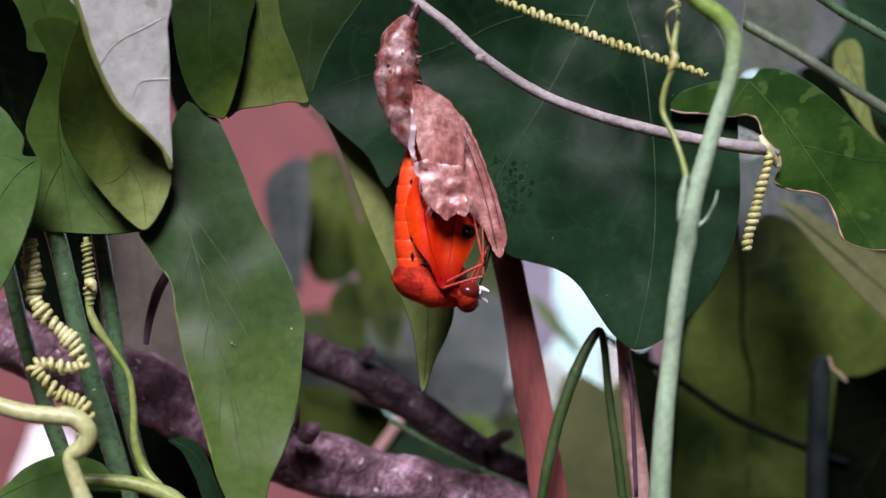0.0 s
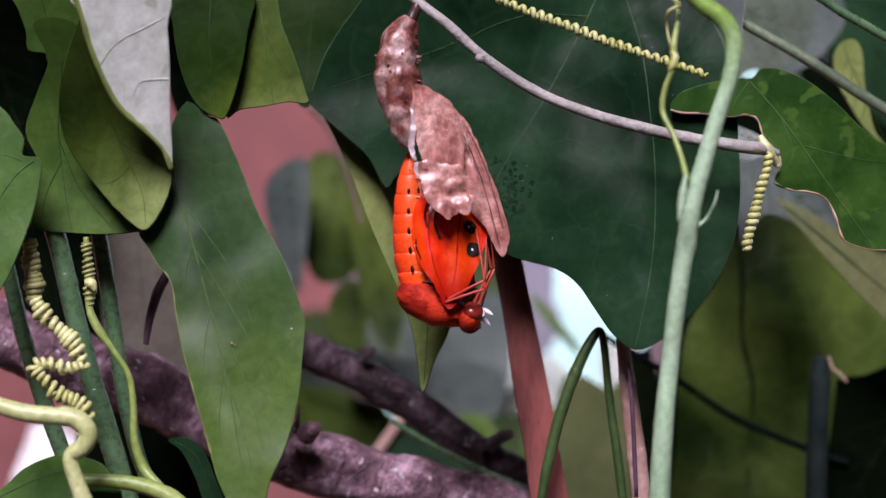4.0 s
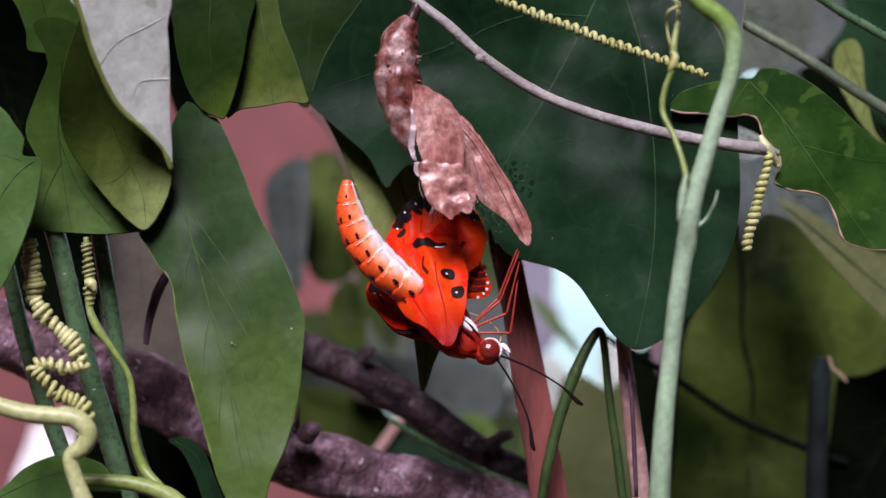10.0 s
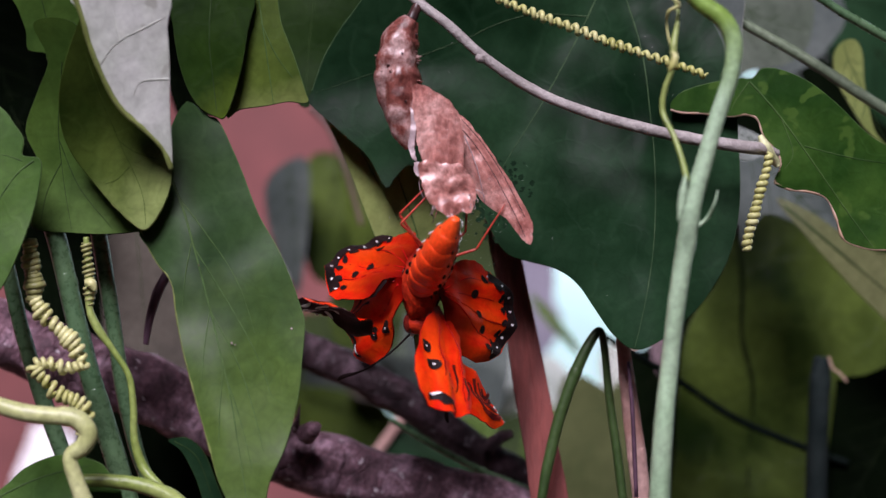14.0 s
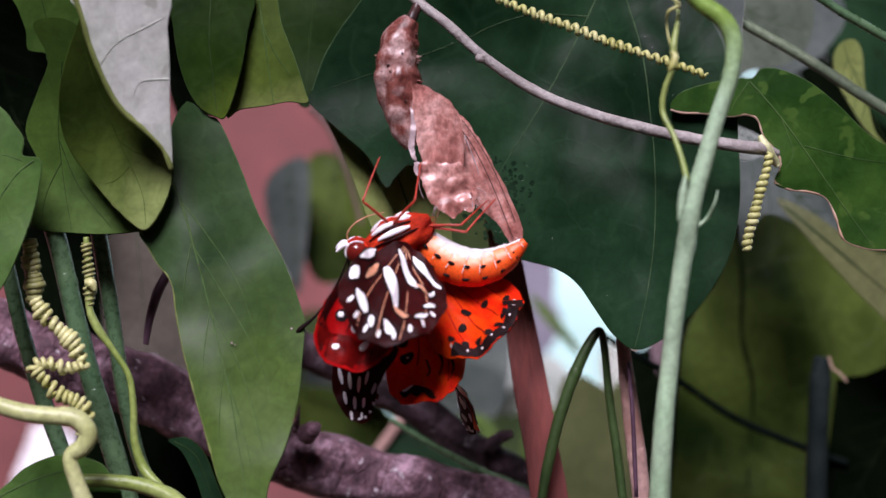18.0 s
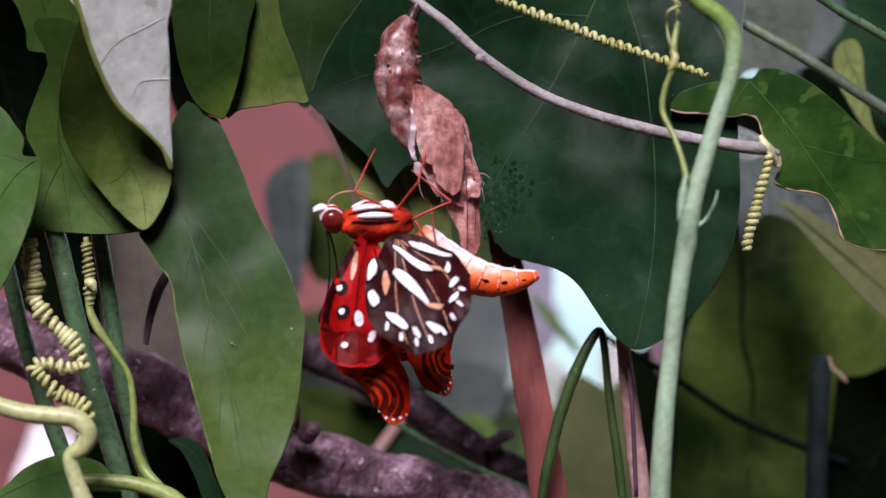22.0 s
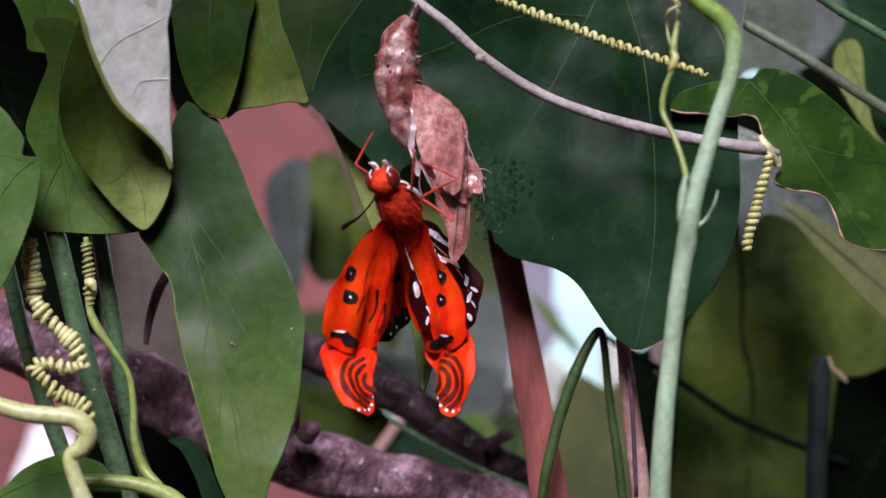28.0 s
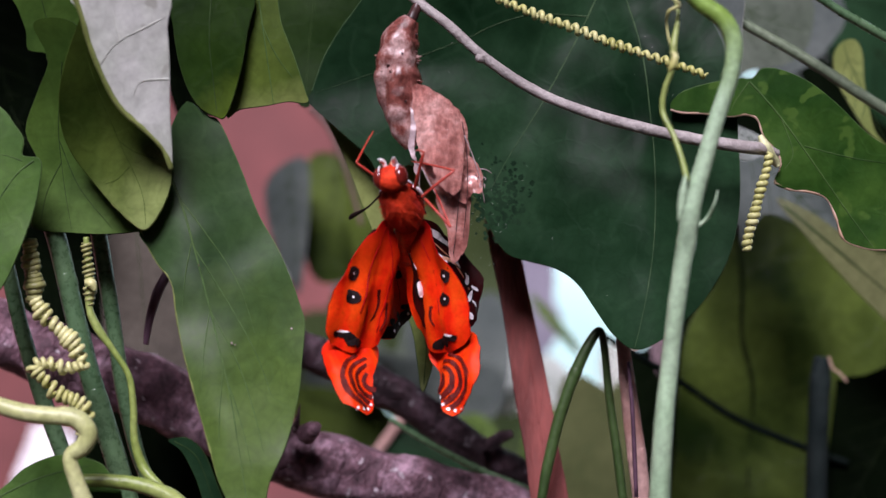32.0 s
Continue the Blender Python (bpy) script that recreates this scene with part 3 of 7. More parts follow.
big_leaf = leaf("big heart-shaped dark green leaf behind the chrysalis",
     [(-13.39, 14.63), (-13.01, 16.04), (-11.92, 19.17), (-10.25, 22.02), (-8.13, 24.89), (-6.45, 28.34), (6.58, 29.53), (21.33, 28.42), (26.09, 23.83), (28.52, 16.97), (29.11, 9.03), (29.02, 3.97), (27.75, -1.06), (25.34, -4.95), (23.08, -7.16), (20.84, -8.81), (18.49, -9.69), (16.51, -8.26), (14.87, -5.88), (13.22, -3.44), (11.18, -1.95), (8.12, -1.11), (6.17, -0.28), (4.57, 2.4), (3.13, 5.36), (0.34, 6.76), (-3.02, 8.44), (-4.69, 7.2), (-5.69, 6.14), (-7.38, 9.11), (-10.18, 11.69)],
     BIG_H, LEAF_DEEP,
     [(0.1, [(15.52, 25.44), (13.55, 21.29), (9.98, 14.69), (6.85, 9.68), (4.97, 6.27)]), (0.09, [(18.25, 25.44), (19.57, 19.97), (20.3, 14.24), (20.74, 7.8), (20.38, 0.0), (19.42, -5.56), (18.43, -9.58)]), (0.05, [(14.59, 23.42), (9.46, 23.54), (5.47, 22.56), (0.91, 20.54), (-12.71, 15.66)])], VEIN_TEAL, grid=1.1,
     edges=[(0.1, [(19.0, -9.35), (18.7, -9.7), (18.4, -9.75), (18.05, -9.5)])])


def dust_on(ob, h):
    """Pale specks of dust and shed scales on a leaf's face, densest below the chrysalis."""
    rnd = random.Random(21)
    verts, faces = [], []
    for k in range(110):
        x, z = (rnd.gauss(3.6, 1.6), rnd.gauss(2.5, 2.6)) if k < 75 else (rnd.uniform(-8, 26), rnd.uniform(-5, 22))
        r = rnd.uniform(0.015, 0.045)
        y = h(x, z) - 0.16
        i = len(verts)
        verts += [to_m((x - r, y, z - r)), to_m((x + r, y, z - r * 0.6)), to_m((x + r * 0.3, y, z + r)), to_m((x, y - r, z))]
        faces += [(i, i + 1, i + 3), (i + 1, i + 2, i + 3), (i + 2, i, i + 3)]
    tagged(part("dust_specks", mesh_of("specks", verts, faces, VEIN_GREY), ob, "pale dust specks"), kind="stuff")


dust_on(big_leaf, BIG_H)


def soot_on(ob, h):
    """A sooty mottled patch on the big leaf beside the chrysalis."""
    rnd = random.Random(33)
    verts, faces = [], []
    for k in range(240):
        x, z = rnd.gauss(5.5, 1.3), rnd.gauss(5.0, 1.9)
        r = rnd.uniform(0.08, 0.36)
        i = len(verts)
        for q in range(6):
            a = math.pi * q / 3 + rnd.uniform(-0.3, 0.3)
            u, w = x + r * rnd.uniform(0.6, 1.1) * math.cos(a), z + r * rnd.uniform(0.6, 1.1) * math.sin(a)
            verts.append(to_m((u, h(u, w) - 0.155, w)))
        faces.append(tuple(range(i + 5, i - 1, -1)))
    tagged(part("soot_specks", mesh_of("soot", verts, faces, SOOT), ob, "blackish sooty mottling"), kind="stuff")


soot_on(big_leaf, BIG_H)
leaf("narrow green lobe of a leaf tapering to a point",
     [(-12.9, 14.74), (-10.59, 12.43), (-7.13, 10.29), (-3.68, 8.68), (-0.23, 6.38), (0.92, 1.2), (1.08, -5.62), (0.45, -8.44), (-0.9, -11.23), (-2.02, -14.22), (-2.54, -11.22), (-3, -8.42), (-4.08, -5.05), (-5.8, -1.08), (-7.53, 2.91), (-9.28, 7.5), (-11.03, 11.55)],
     surface(13, 0.1, 0.2, (-4, -4), wave=1.0, seed=14), LEAF_FRESH, [(0.12, [(-4.83, 8.1), (-2.22, 0.06), (-1.53, -6.74), (-1.91, -13.45)]), (0.05, [(-8.27, 9.82), (-4.8, 3.49), (-1.94, -1.65)])], VEIN)
leaf("green leaf with a pinkish eaten margin on its stalk",
     [(22.28, 13.77), (23.55, 15.42), (27.97, 16.59), (30.19, 16.64), (31.18, 17.58), (33.06, 17.42), (35.83, 16.09), (38.48, 13.88), (41.24, 11.11), (46.22, 7.24), (46.22, -0.5), (43.34, -0.06), (41.24, 0.06), (39.03, 0.94), (38.37, 2.82), (37.37, 4.92), (35.71, 5.58), (33.78, 5.81), (32.29, 6.47), (32.95, 8.24), (32.4, 9.68), (31.29, 11.11), (30.74, 12.66), (29.63, 13.16), (27.97, 12.99), (25.21, 13.32)],
     surface(7.6, -0.1, 0.0, (30, 8), wave=0.8, seed=15), LEAF_SPOT,
     [(0.13, [(29.91, 16.36), (32.95, 12.77), (36.82, 7.24), (41.8, 0.06)]), (0.07, [(29.91, 16.36), (28.53, 14.43), (27.97, 13.1)]), (0.06, [(32.95, 12.77), (34.06, 9.45), (33.23, 7.8)]), (0.06, [(35.16, 10.01), (39.58, 8.9), (42.9, 8.35)])], VEIN,
     edges=[(0.14, [(22.28, 13.66), (23.55, 13.32), (25.21, 13.32), (27.97, 12.99), (29.63, 13.16), (30.74, 12.66), (31.29, 11.11), (32.4, 9.68), (32.95, 8.24), (32.29, 6.47)]), (0.14, [(32.29, 6.47), (33.78, 5.81), (35.71, 5.58), (37.37, 4.92), (38.37, 2.82), (39.03, 0.94), (41.24, 0.06), (43.34, -0.06)])])
leaf("greyish leaf with a chewed edge behind the stalk",
     [(23.35, 22.18), (23.64, 24.51), (24.22, 28.01), (30.63, 28.01), (30.74, 22.18), (30.05, 18.69), (29.17, 17.41), (27.95, 18.11), (27.42, 19.04), (26.26, 19.39), (24.51, 20.09), (23.93, 21.02)],
     surface(18, 0.0, 0.1, (25, 20), wave=0.8, seed=16), LEAF_GREY, [(0.08, [(27.13, 27.42), (27.42, 23.35), (27.83, 18.4)])], VEIN_GREY)
leaf("lower leaf half hidden behind green stems",
     [(-43.68, -24.02), (-40.58, -22.1), (-38.51, -20.24), (-36.18, -19.2), (-34.37, -18.99), (-32.81, -19.36), (-31, -20.39), (-30.23, -24.02)],
     surface(-4, 0.05, 0.25, (-38, -22), wave=0.8, seed=17), LEAF_MID, [(0.12, [(-42.65, -23.76), (-37.47, -21.17), (-32.3, -19.87)])], VEIN)
leaf("shaded leaf among the stems",
     [(-35.51, 3.33), (-38.78, 1.37), (-39.43, -5.16), (-38.78, -12.99), (-36.82, -18.21), (-31.6, -19.52), (-27.68, -16.26), (-28.33, -7.77), (-30.29, -0.59), (-32.25, 2.68)],
     surface(42, 0.0, 0.1, (-30, -4), wave=0.8, seed=18), LEAF_UMBER, [(0.08, [(-35.51, 2.02), (-34.86, -3.85), (-33.56, -16.91)])], VEIN_DARK)
leaf("curled dark leaf near the branch",
     [(-27.33, -19.03), (-25.63, -18.86), (-23.94, -20.27), (-22.53, -23.66), (-21.68, -26.2), (-23.38, -26.2), (-24.5, -23.09), (-25.92, -20.27)],
     surface(12, 0.2, 0.1, (-24, -20), wave=0.6, seed=19), LEAF_DEEP, [(0.06, [(-26.76, -19.14), (-24.5, -20.83), (-22.81, -25.35)])], VEIN_DARK)

# ---- stems and tendrils ----
stem("pale grey woody stem that the chrysalis hangs from",
     [(-4.98, 0, 25.46, 0.43), (-2.43, 0, 23.24, 0.43), (0.32, 0, 21.12, 0.48), (3.49, 0, 18.26, 0.48), (7.24, 1, 15.7, 0.5), (10.96, 1, 13.84, 0.5), (15.84, 2, 12.26, 0.53), (21.31, 3, 10.98, 0.58), (25.76, 4, 10.23, 0.58), (29, 4, 9.79, 0.63), (30.79, 5, 9.63, 0.59), (32.38, 6, 9.24, 0.39)],
     STEM_GREY, rough=0.1, extra=[("node", [(3.05, -1, 17.95, 0.24), (3.47, -1, 17.74, 0.43), (3.79, -1, 17.42, 0.19)], STEM_GREY), ("leaf_scar", [(30.52, 5, 10.94, 0.24), (31.12, 5, 9.74, 0.54), (32.16, 6, 8.48, 0.44), (32.49, 6, 7.93, 0.2)], STEM_YELLOW)])
stem("thick pale green stem bending over at the top",
     [(20.55, -14, 22.99, 0.68), (22.26, -14, 21.28, 0.8), (24.21, -14, 19.82, 0.84), (25.09, -14, 17.87, 0.8), (24.9, -14, 15.18, 0.72), (23.82, -14, 11.76, 0.72), (22.65, -14, 7.86, 0.76), (21.58, -14, 3.95, 0.84), (20.99, -14, 0.54, 0.84), (20.31, -14, -3.86, 0.8), (19.74, -13, -9.77, 0.81), (19.15, -13, -15.67, 0.88), (18.87, -12, -22.92, 0.97)],
     STEM_GREEN, rough=0.03, extra=[("bud_scale", [(20.44, -18, 6.24, 0.12), (20.25, -18, 4.81, 0.35), (20.06, -18, 3.38, 0.31), (19.91, -18, 2.33, 0.12)], STEM_GREEN), ("stipule", [(22.07, -14, 2, 0.16), (22.85, -14, 2.73, 0.16), (23.29, -15, 3.83, 0.12), (23.58, -15, 5, 0.06)], STEM_GREEN)])
stem("thin light green tendril stalk curving beside the stem",
     [(20.5, -10, 22.55, 0.18), (20.67, -11, 20.43, 0.18), (20.16, -12, 17.84, 0.32), (20.06, -12, 15.86, 0.25), (19.37, -12, 13.88, 0.25), (19.22, -12, 11.91, 0.25), (20.04, -13, 9.87, 0.24), (20.6, -14, 7.86, 0.24), (20.96, -15, 5.87, 0.28)], STEM_LIME, name="tendril_stalk", category="tendril",
     extra=[("knot", [(19.67, -14, 17.04, 0.11), (20.06, -14, 16.65, 0.32), (19.77, -14, 15.77, 0.32), (19.53, -14, 15.38, 0.11)], TENDRIL), ("curl", [(19.96, -12, 22.03, 0.14), (20.7, -12, 21.29, 0.18), (19.76, -12, 20.8, 0.14), (19.68, -11, 19.68, 0.11), (19.98, -11, 17.94, 0.11)], TENDRIL)])
stem("greyish green stem slanting behind the eaten leaf", [(28.88, 20, 24.88, 0.47), (32.12, 20, 23.0, 0.53), (35.94, 20, 20.88, 0.56), (40.35, 20, 18.18, 0.59), (43.29, 20, 16.24, 0.59), (48.0, 20, 13.29, 0.59)], STEM_ASH)
stem("green stem crossing over the eaten leaf", [(37.15, 14, 25.96, 0.43), (40.28, 14, 23.91, 0.46), (42.57, 14, 22.6, 0.46), (46.56, 14, 20.31, 0.46)], STEM_DARK)
stem("dark green twining stem", [(-43.34, 8, 0.06, 0.77), (-42.57, 8, -2.16, 0.77), (-41.13, 8, -8.24, 0.77), (-39.47, 8, -13.77, 0.83), (-37.26, 8, -19.85, 0.83), (-35.05, 8, -25.65, 0.83)], STEM_DARK)
stem("green stem with a pale stripe of light", [(-37.82, 4, 3.3, 0.92), (-36.74, 4, 0.05, 0.97), (-35.5, 4, -5.36, 0.97), (-33.87, 4, -11.85, 1.03), (-31.87, 4, -18.34, 1.08), (-29.87, 4, -25.11, 1.08)], STEM_DARK)
stem("dark green stem behind the yellow tendril", [(-34.2, 10, 2.29, 0.78), (-33.52, 10, -1.62, 0.84), (-32.63, 10, -7.21, 0.78), (-31.74, 10, -13.35, 0.78), (-30.4, 10, -19.5, 0.73), (-29, 10, -23.41, 0.67)], STEM_DARK)
stem("pale yellow-green stem hooked over a stalk", [(-39.7, -10, -13.7, 0.75), (-37.2, -10, -14.45, 0.8), (-34.7, -10, -14.75, 0.8), (-32.6, -10, -14.95, 0.85), (-31.4, -10, -16.15, 0.85), (-31.8, -10, -17.45, 0.8), (-32.9, -10, -18.25, 0.7), (-32.8, -10, -19.45, 0.7), (-31.7, -10, -22.45, 0.8)], STEM_YELLOW, sides=14)
stem("thin yellow-green stalk in an S curve", [(-33.27, -1, 1.11, 0.26), (-33.06, -1, -1.53, 0.30), (-32.85, -1, -3.63, 0.50), (-32.95, -1, -5.47, 0.34), (-32.22, -1, -7.32, 0.42), (-30.74, -1, -9.42, 0.30), (-29.27, -1, -11.79, 0.30), (-28.85, -1, -14.69, 0.34), (-28.74, -1, -17.84, 0.38), (-27.85, -1, -20.48, 0.50), (-26.17, -2, -22.04, 0.42)], STEM_LIME, name="tendril_stalk", category="tendril",
     extra=[("node", [(-33.19, -2, -3.09, 0.21), (-32.56, -2, -3.19, 0.47), (-32.24, -2, -3.87, 0.21)], TENDRIL)])
stem("yellow-green stalk among lower leaves", [(-33.14, -5, -21.05, 0.57), (-30.05, -5, -21.15, 0.62), (-26.97, -5, -21.67, 0.72), (-24.39, -5, -22.85, 0.72), (-23.36, -5, -23.88, 0.72)], STEM_LIME)
stem("bare purplish twig among the stems", [(-30.01, 14, -9.64, 0.29), (-29.67, 14, -7.36, 0.4), (-28.87, 14, -4.51, 0.51), (-27.9, 14, -2.57, 0.46), (-27.5, 14, -1.65, 0.34)], PURPLE_STEM)


def tendril(label, path, turns, mat, wire, phase=0.0, uneven=0.0):
    ob = thing("tendril", label, "tendril", path[0][:3], "coiled tendrils")
    part("coil", coil("coil", path, turns, mat, wire, 7, phase, uneven), ob)
    return ob


tendril("long tightly coiled yellow-green tendril", [(4.17, 2, 24.35, 0.21), (6.21, 2, 23.28, 0.27), (9.42, 2, 22, 0.32), (12.63, 2, 20.82, 0.32), (15.84, 2, 19.54, 0.32), (19.05, 2, 18.47, 0.27), (22.27, 2, 17.39, 0.27), (25.05, 2, 16.43, 0.21)], 25, TENDRIL, 0.25)
tendril("short coiled tendril hanging from the stem's end", [(31.28, 4, 9.25, 0.16), (31.01, 4, 7.63, 0.2), (30.36, 4, 5.47, 0.26), (29.81, 4, 3.3, 0.3), (29.33, 4, 1.68, 0.3), (29, 4, -0.16, 0.2)], 15, TENDRIL, 0.3, 1)
tendril("dull coiled tendril hanging among the stems", [(-38.75, 0, 0.9, 0.42), (-38.64, 0, -1.01, 0.53), (-38.32, 0, -3.12, 0.58), (-38.32, 0, -5.24, 0.48)], 13, TENDRIL_OLD, 0.34, 2, 0.45)
tendril("yellow coiled tendril, its turns lying unevenly", [(-37.37, -4, -4.61, 0.52), (-36.75, -4, -5.75, 0.62), (-35.82, -4, -6.78, 0.47), (-34.79, -4, -7.71, 0.57), (-33.75, -4, -8.85, 0.62), (-33.18, -4, -10.09, 0.52), (-32.92, -4, -11.08, 0.36)], 13, TENDRIL, 0.28, 3, 0.55)
tendril("yellow coiled tendril doubling back on itself", [(-32.63, -5, -10.65, 0.26), (-34.28, -5, -10.86, 0.41), (-35.98, -5, -10.35, 0.41), (-37.16, -5, -10.76, 0.46), (-35.98, -5, -12.3, 0.51), (-34.59, -5, -13.43, 0.51), (-33.25, -5, -13.95, 0.62), (-32.43, -5, -15.13, 0.46), (-33.15, -5, -16.93, 0.31)], 21, TENDRIL, 0.25, 4, 0.55)
tendril("fine tendril wound tightly round a thin stalk", [(-33.27, -1, 0.6, 0.36), (-33.06, -1, -1.53, 0.4), (-32.9, -1, -3.3, 0.46), (-32.95, -1, -5.2, 0.4)], 13, TENDRIL_OLD, 0.15, 1, 0.3)

# ---- branches and dry pieces ----
stem("thick branch with cracked purplish-brown bark",
     [(-52.34, 26, -7.21, 3.51), (-47.49, 26, -9.15, 3.39), (-40.22, 26, -12.06, 3.45), (-32.35, 26, -14.78, 3.51), (-24.47, 26, -18.42, 3.51), (-16.6, 26, -22.05, 3.45), (-8.72, 26, -24.17, 3.15), (-0.24, 26, -25.87, 2.91), (9.45, 26, -28.71, 2.67)],
     BARK, name="branch", category="branch", sides=28, rough=0.22, extra=[("thorn", [(-15.41, 20, -18.76, 0.53), (-15.1, 19, -17.79, 0.29), (-14.73, 18, -16.01, 0.06)], BARK), ("bark_knob", [(-14.35, 20, -19.35, 1.18), (-13.34, 19, -18.55, 0.82), (-12.76, 19, -18.08, 0.23)], BARK)])
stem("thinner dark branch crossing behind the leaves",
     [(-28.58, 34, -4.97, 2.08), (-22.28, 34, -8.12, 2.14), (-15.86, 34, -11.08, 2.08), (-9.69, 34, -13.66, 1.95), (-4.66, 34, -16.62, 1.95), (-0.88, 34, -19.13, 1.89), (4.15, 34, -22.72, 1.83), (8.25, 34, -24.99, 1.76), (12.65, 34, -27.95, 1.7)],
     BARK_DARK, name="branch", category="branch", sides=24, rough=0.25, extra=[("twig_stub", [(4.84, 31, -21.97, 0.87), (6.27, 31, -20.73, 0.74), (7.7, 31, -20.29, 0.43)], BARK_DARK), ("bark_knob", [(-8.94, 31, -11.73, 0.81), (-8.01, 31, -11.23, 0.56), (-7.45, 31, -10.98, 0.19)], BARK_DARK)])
leaf("dry reddish-brown strip of dead leaf", [(4.31, 3.55), (5.59, 4.02), (7.63, 0.64), (8.79, -4.6), (9.78, -9.26), (10.95, -15.08), (11.7, -19.74), (12.81, -27.02), (9.55, -27.02), (8.5, -20.9), (7.45, -15.08), (6.75, -9.84), (5.88, -4.6), (5.01, -0.52)],
     surface(18, -0.1, 0.05, (8, -12), fold=(5.9, 0, 9.5, -22.5, 0.22), wave=1.0, seed=21), DEAD_LEAF, [(0.2, [(5.59, 2.97), (8.21, -6.93), (9.67, -16.25), (11.12, -26.73)])], DEAD_LEAF, category="dead leaf", name="dead_leaf")
stem("arching blade-like green stem", [(9.76, 14, -26.47, 0.43), (10.5, 14, -22.19, 0.56), (11.75, 14, -17.06, 0.6), (13.35, 14, -12.49, 0.6), (14.89, 14, -9.36, 0.51), (15.86, 14, -8.27, 0.39), (16.32, 14, -10.21, 0.39), (16.77, 14, -14.78, 0.43), (17.57, 14, -20.48, 0.47), (18.31, 14, -26.47, 0.47)], STEM_MID)
stem("pinkish dry stem with a dark stripe", [(17.82, 13, -6.75, 0.57), (18.28, 13, -11.29, 0.74), (18.96, 13, -16.97, 0.91), (19.64, 13, -22.08, 0.96), (20.09, 13, -26.34, 0.96)], PINK_STEM, extra=[("dark_stripe", [(18.21, 8.8, -11.05, 0.17), (18.66, 8.8, -16.6, 0.22), (18.99, 8.8, -24.37, 0.22)], PURPLE_STEM)])
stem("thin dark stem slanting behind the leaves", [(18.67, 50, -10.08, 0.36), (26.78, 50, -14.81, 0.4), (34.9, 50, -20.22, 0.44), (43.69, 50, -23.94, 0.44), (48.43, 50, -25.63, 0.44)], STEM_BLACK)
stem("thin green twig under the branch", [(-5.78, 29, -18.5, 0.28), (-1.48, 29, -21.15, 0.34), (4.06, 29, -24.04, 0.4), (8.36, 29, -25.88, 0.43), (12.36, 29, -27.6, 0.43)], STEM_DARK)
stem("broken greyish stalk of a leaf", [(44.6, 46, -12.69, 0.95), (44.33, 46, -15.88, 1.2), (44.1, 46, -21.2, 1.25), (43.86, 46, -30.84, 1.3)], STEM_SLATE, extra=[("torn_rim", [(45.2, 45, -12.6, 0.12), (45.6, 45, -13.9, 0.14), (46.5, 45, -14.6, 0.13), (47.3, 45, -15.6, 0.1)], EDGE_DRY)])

def sheet_mesh(name, outline, h, mat):
    v, f = sheet_data(outline, h, 1.6, 0.3, 4)
    return mesh_of(name, v, f, mat)


# ---- softer leaves farther off ----
def far_leaf(label, outline, depth, mat, veins=(), sx=0.1, sz=0.15, grid=None, wave=4.0, vm=None):
    cx = sum(p[0] for p in outline) / len(outline)
    cz = sum(p[1] for p in outline) / len(outline)
    return leaf(label, outline, surface(depth, sx, sz, (cx, cz), wave=wave, size=30, seed=depth), mat, veins, vm or (VEIN_BLACK if mat in (LEAF_DEEP_SHADE, LEAF_OLIVE, LEAF_DEEP) else VEIN_DARK), grid or 4.5, 0.4)


far_leaf("large blurred olive-green leaf", [(28.78, -32.94), (29.14, -25.76), (29.57, -18.59), (30.14, -12.85), (31.65, -8.54), (34.73, -4.23), (36.74, 0.79), (39.9, 4.52), (44.21, 4.95), (47.44, 0.79), (51.38, -3.52), (57.84, -4.23), (58.56, -35.09), (37.03, -35.09)], 64, LEAF_OLIVE, [(0.45, [(37.75, 2.94), (38.04, -4.23), (37.89, -11.41), (39.18, -17.87), (38.32, -30.07)])], vm=VEIN_BLACK)
far_leaf("very dark leaf with a torn corner", [(47.35, -17.67), (48.17, -15.76), (50.9, -15.21), (58.4, -14.6), (58.4, -34.04), (46.46, -34.04)], 52, LEAF_DEEP_SHADE)
far_leaf("olive leaf slanting across the gap", [(38.43, 5.56), (41.79, 4.46), (46.32, 1.36), (50.2, -0.58), (55.38, -0.91), (55.38, -11.58), (50.2, -7.7), (44.38, -1.88)], 40, LEAF_KHAKI, [(0.2, [(39.21, 4.92), (46.32, -1.23), (54.09, -7.7)])])
far_leaf("small yellowish curled leaf in shade", [(43.49, 21.46), (44.43, 23.03), (46, 23.35), (46.82, 21.77), (46.95, 18.31), (47.89, 13.28), (49.34, 11.39), (46.95, 13.28), (45.06, 16.43), (43.8, 18.94)], 34, LEAF_FRESH)
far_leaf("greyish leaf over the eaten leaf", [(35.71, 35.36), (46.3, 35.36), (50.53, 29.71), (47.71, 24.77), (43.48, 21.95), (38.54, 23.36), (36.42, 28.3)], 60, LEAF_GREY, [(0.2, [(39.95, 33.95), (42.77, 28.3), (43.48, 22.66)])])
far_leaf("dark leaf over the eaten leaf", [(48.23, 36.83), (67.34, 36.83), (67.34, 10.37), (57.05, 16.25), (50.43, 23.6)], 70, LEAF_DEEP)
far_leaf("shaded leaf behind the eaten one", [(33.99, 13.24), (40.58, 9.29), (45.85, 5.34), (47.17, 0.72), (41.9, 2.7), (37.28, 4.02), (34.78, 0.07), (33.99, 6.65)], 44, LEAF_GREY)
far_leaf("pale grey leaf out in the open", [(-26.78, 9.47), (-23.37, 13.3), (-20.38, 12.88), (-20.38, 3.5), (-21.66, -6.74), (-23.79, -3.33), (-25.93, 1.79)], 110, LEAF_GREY)
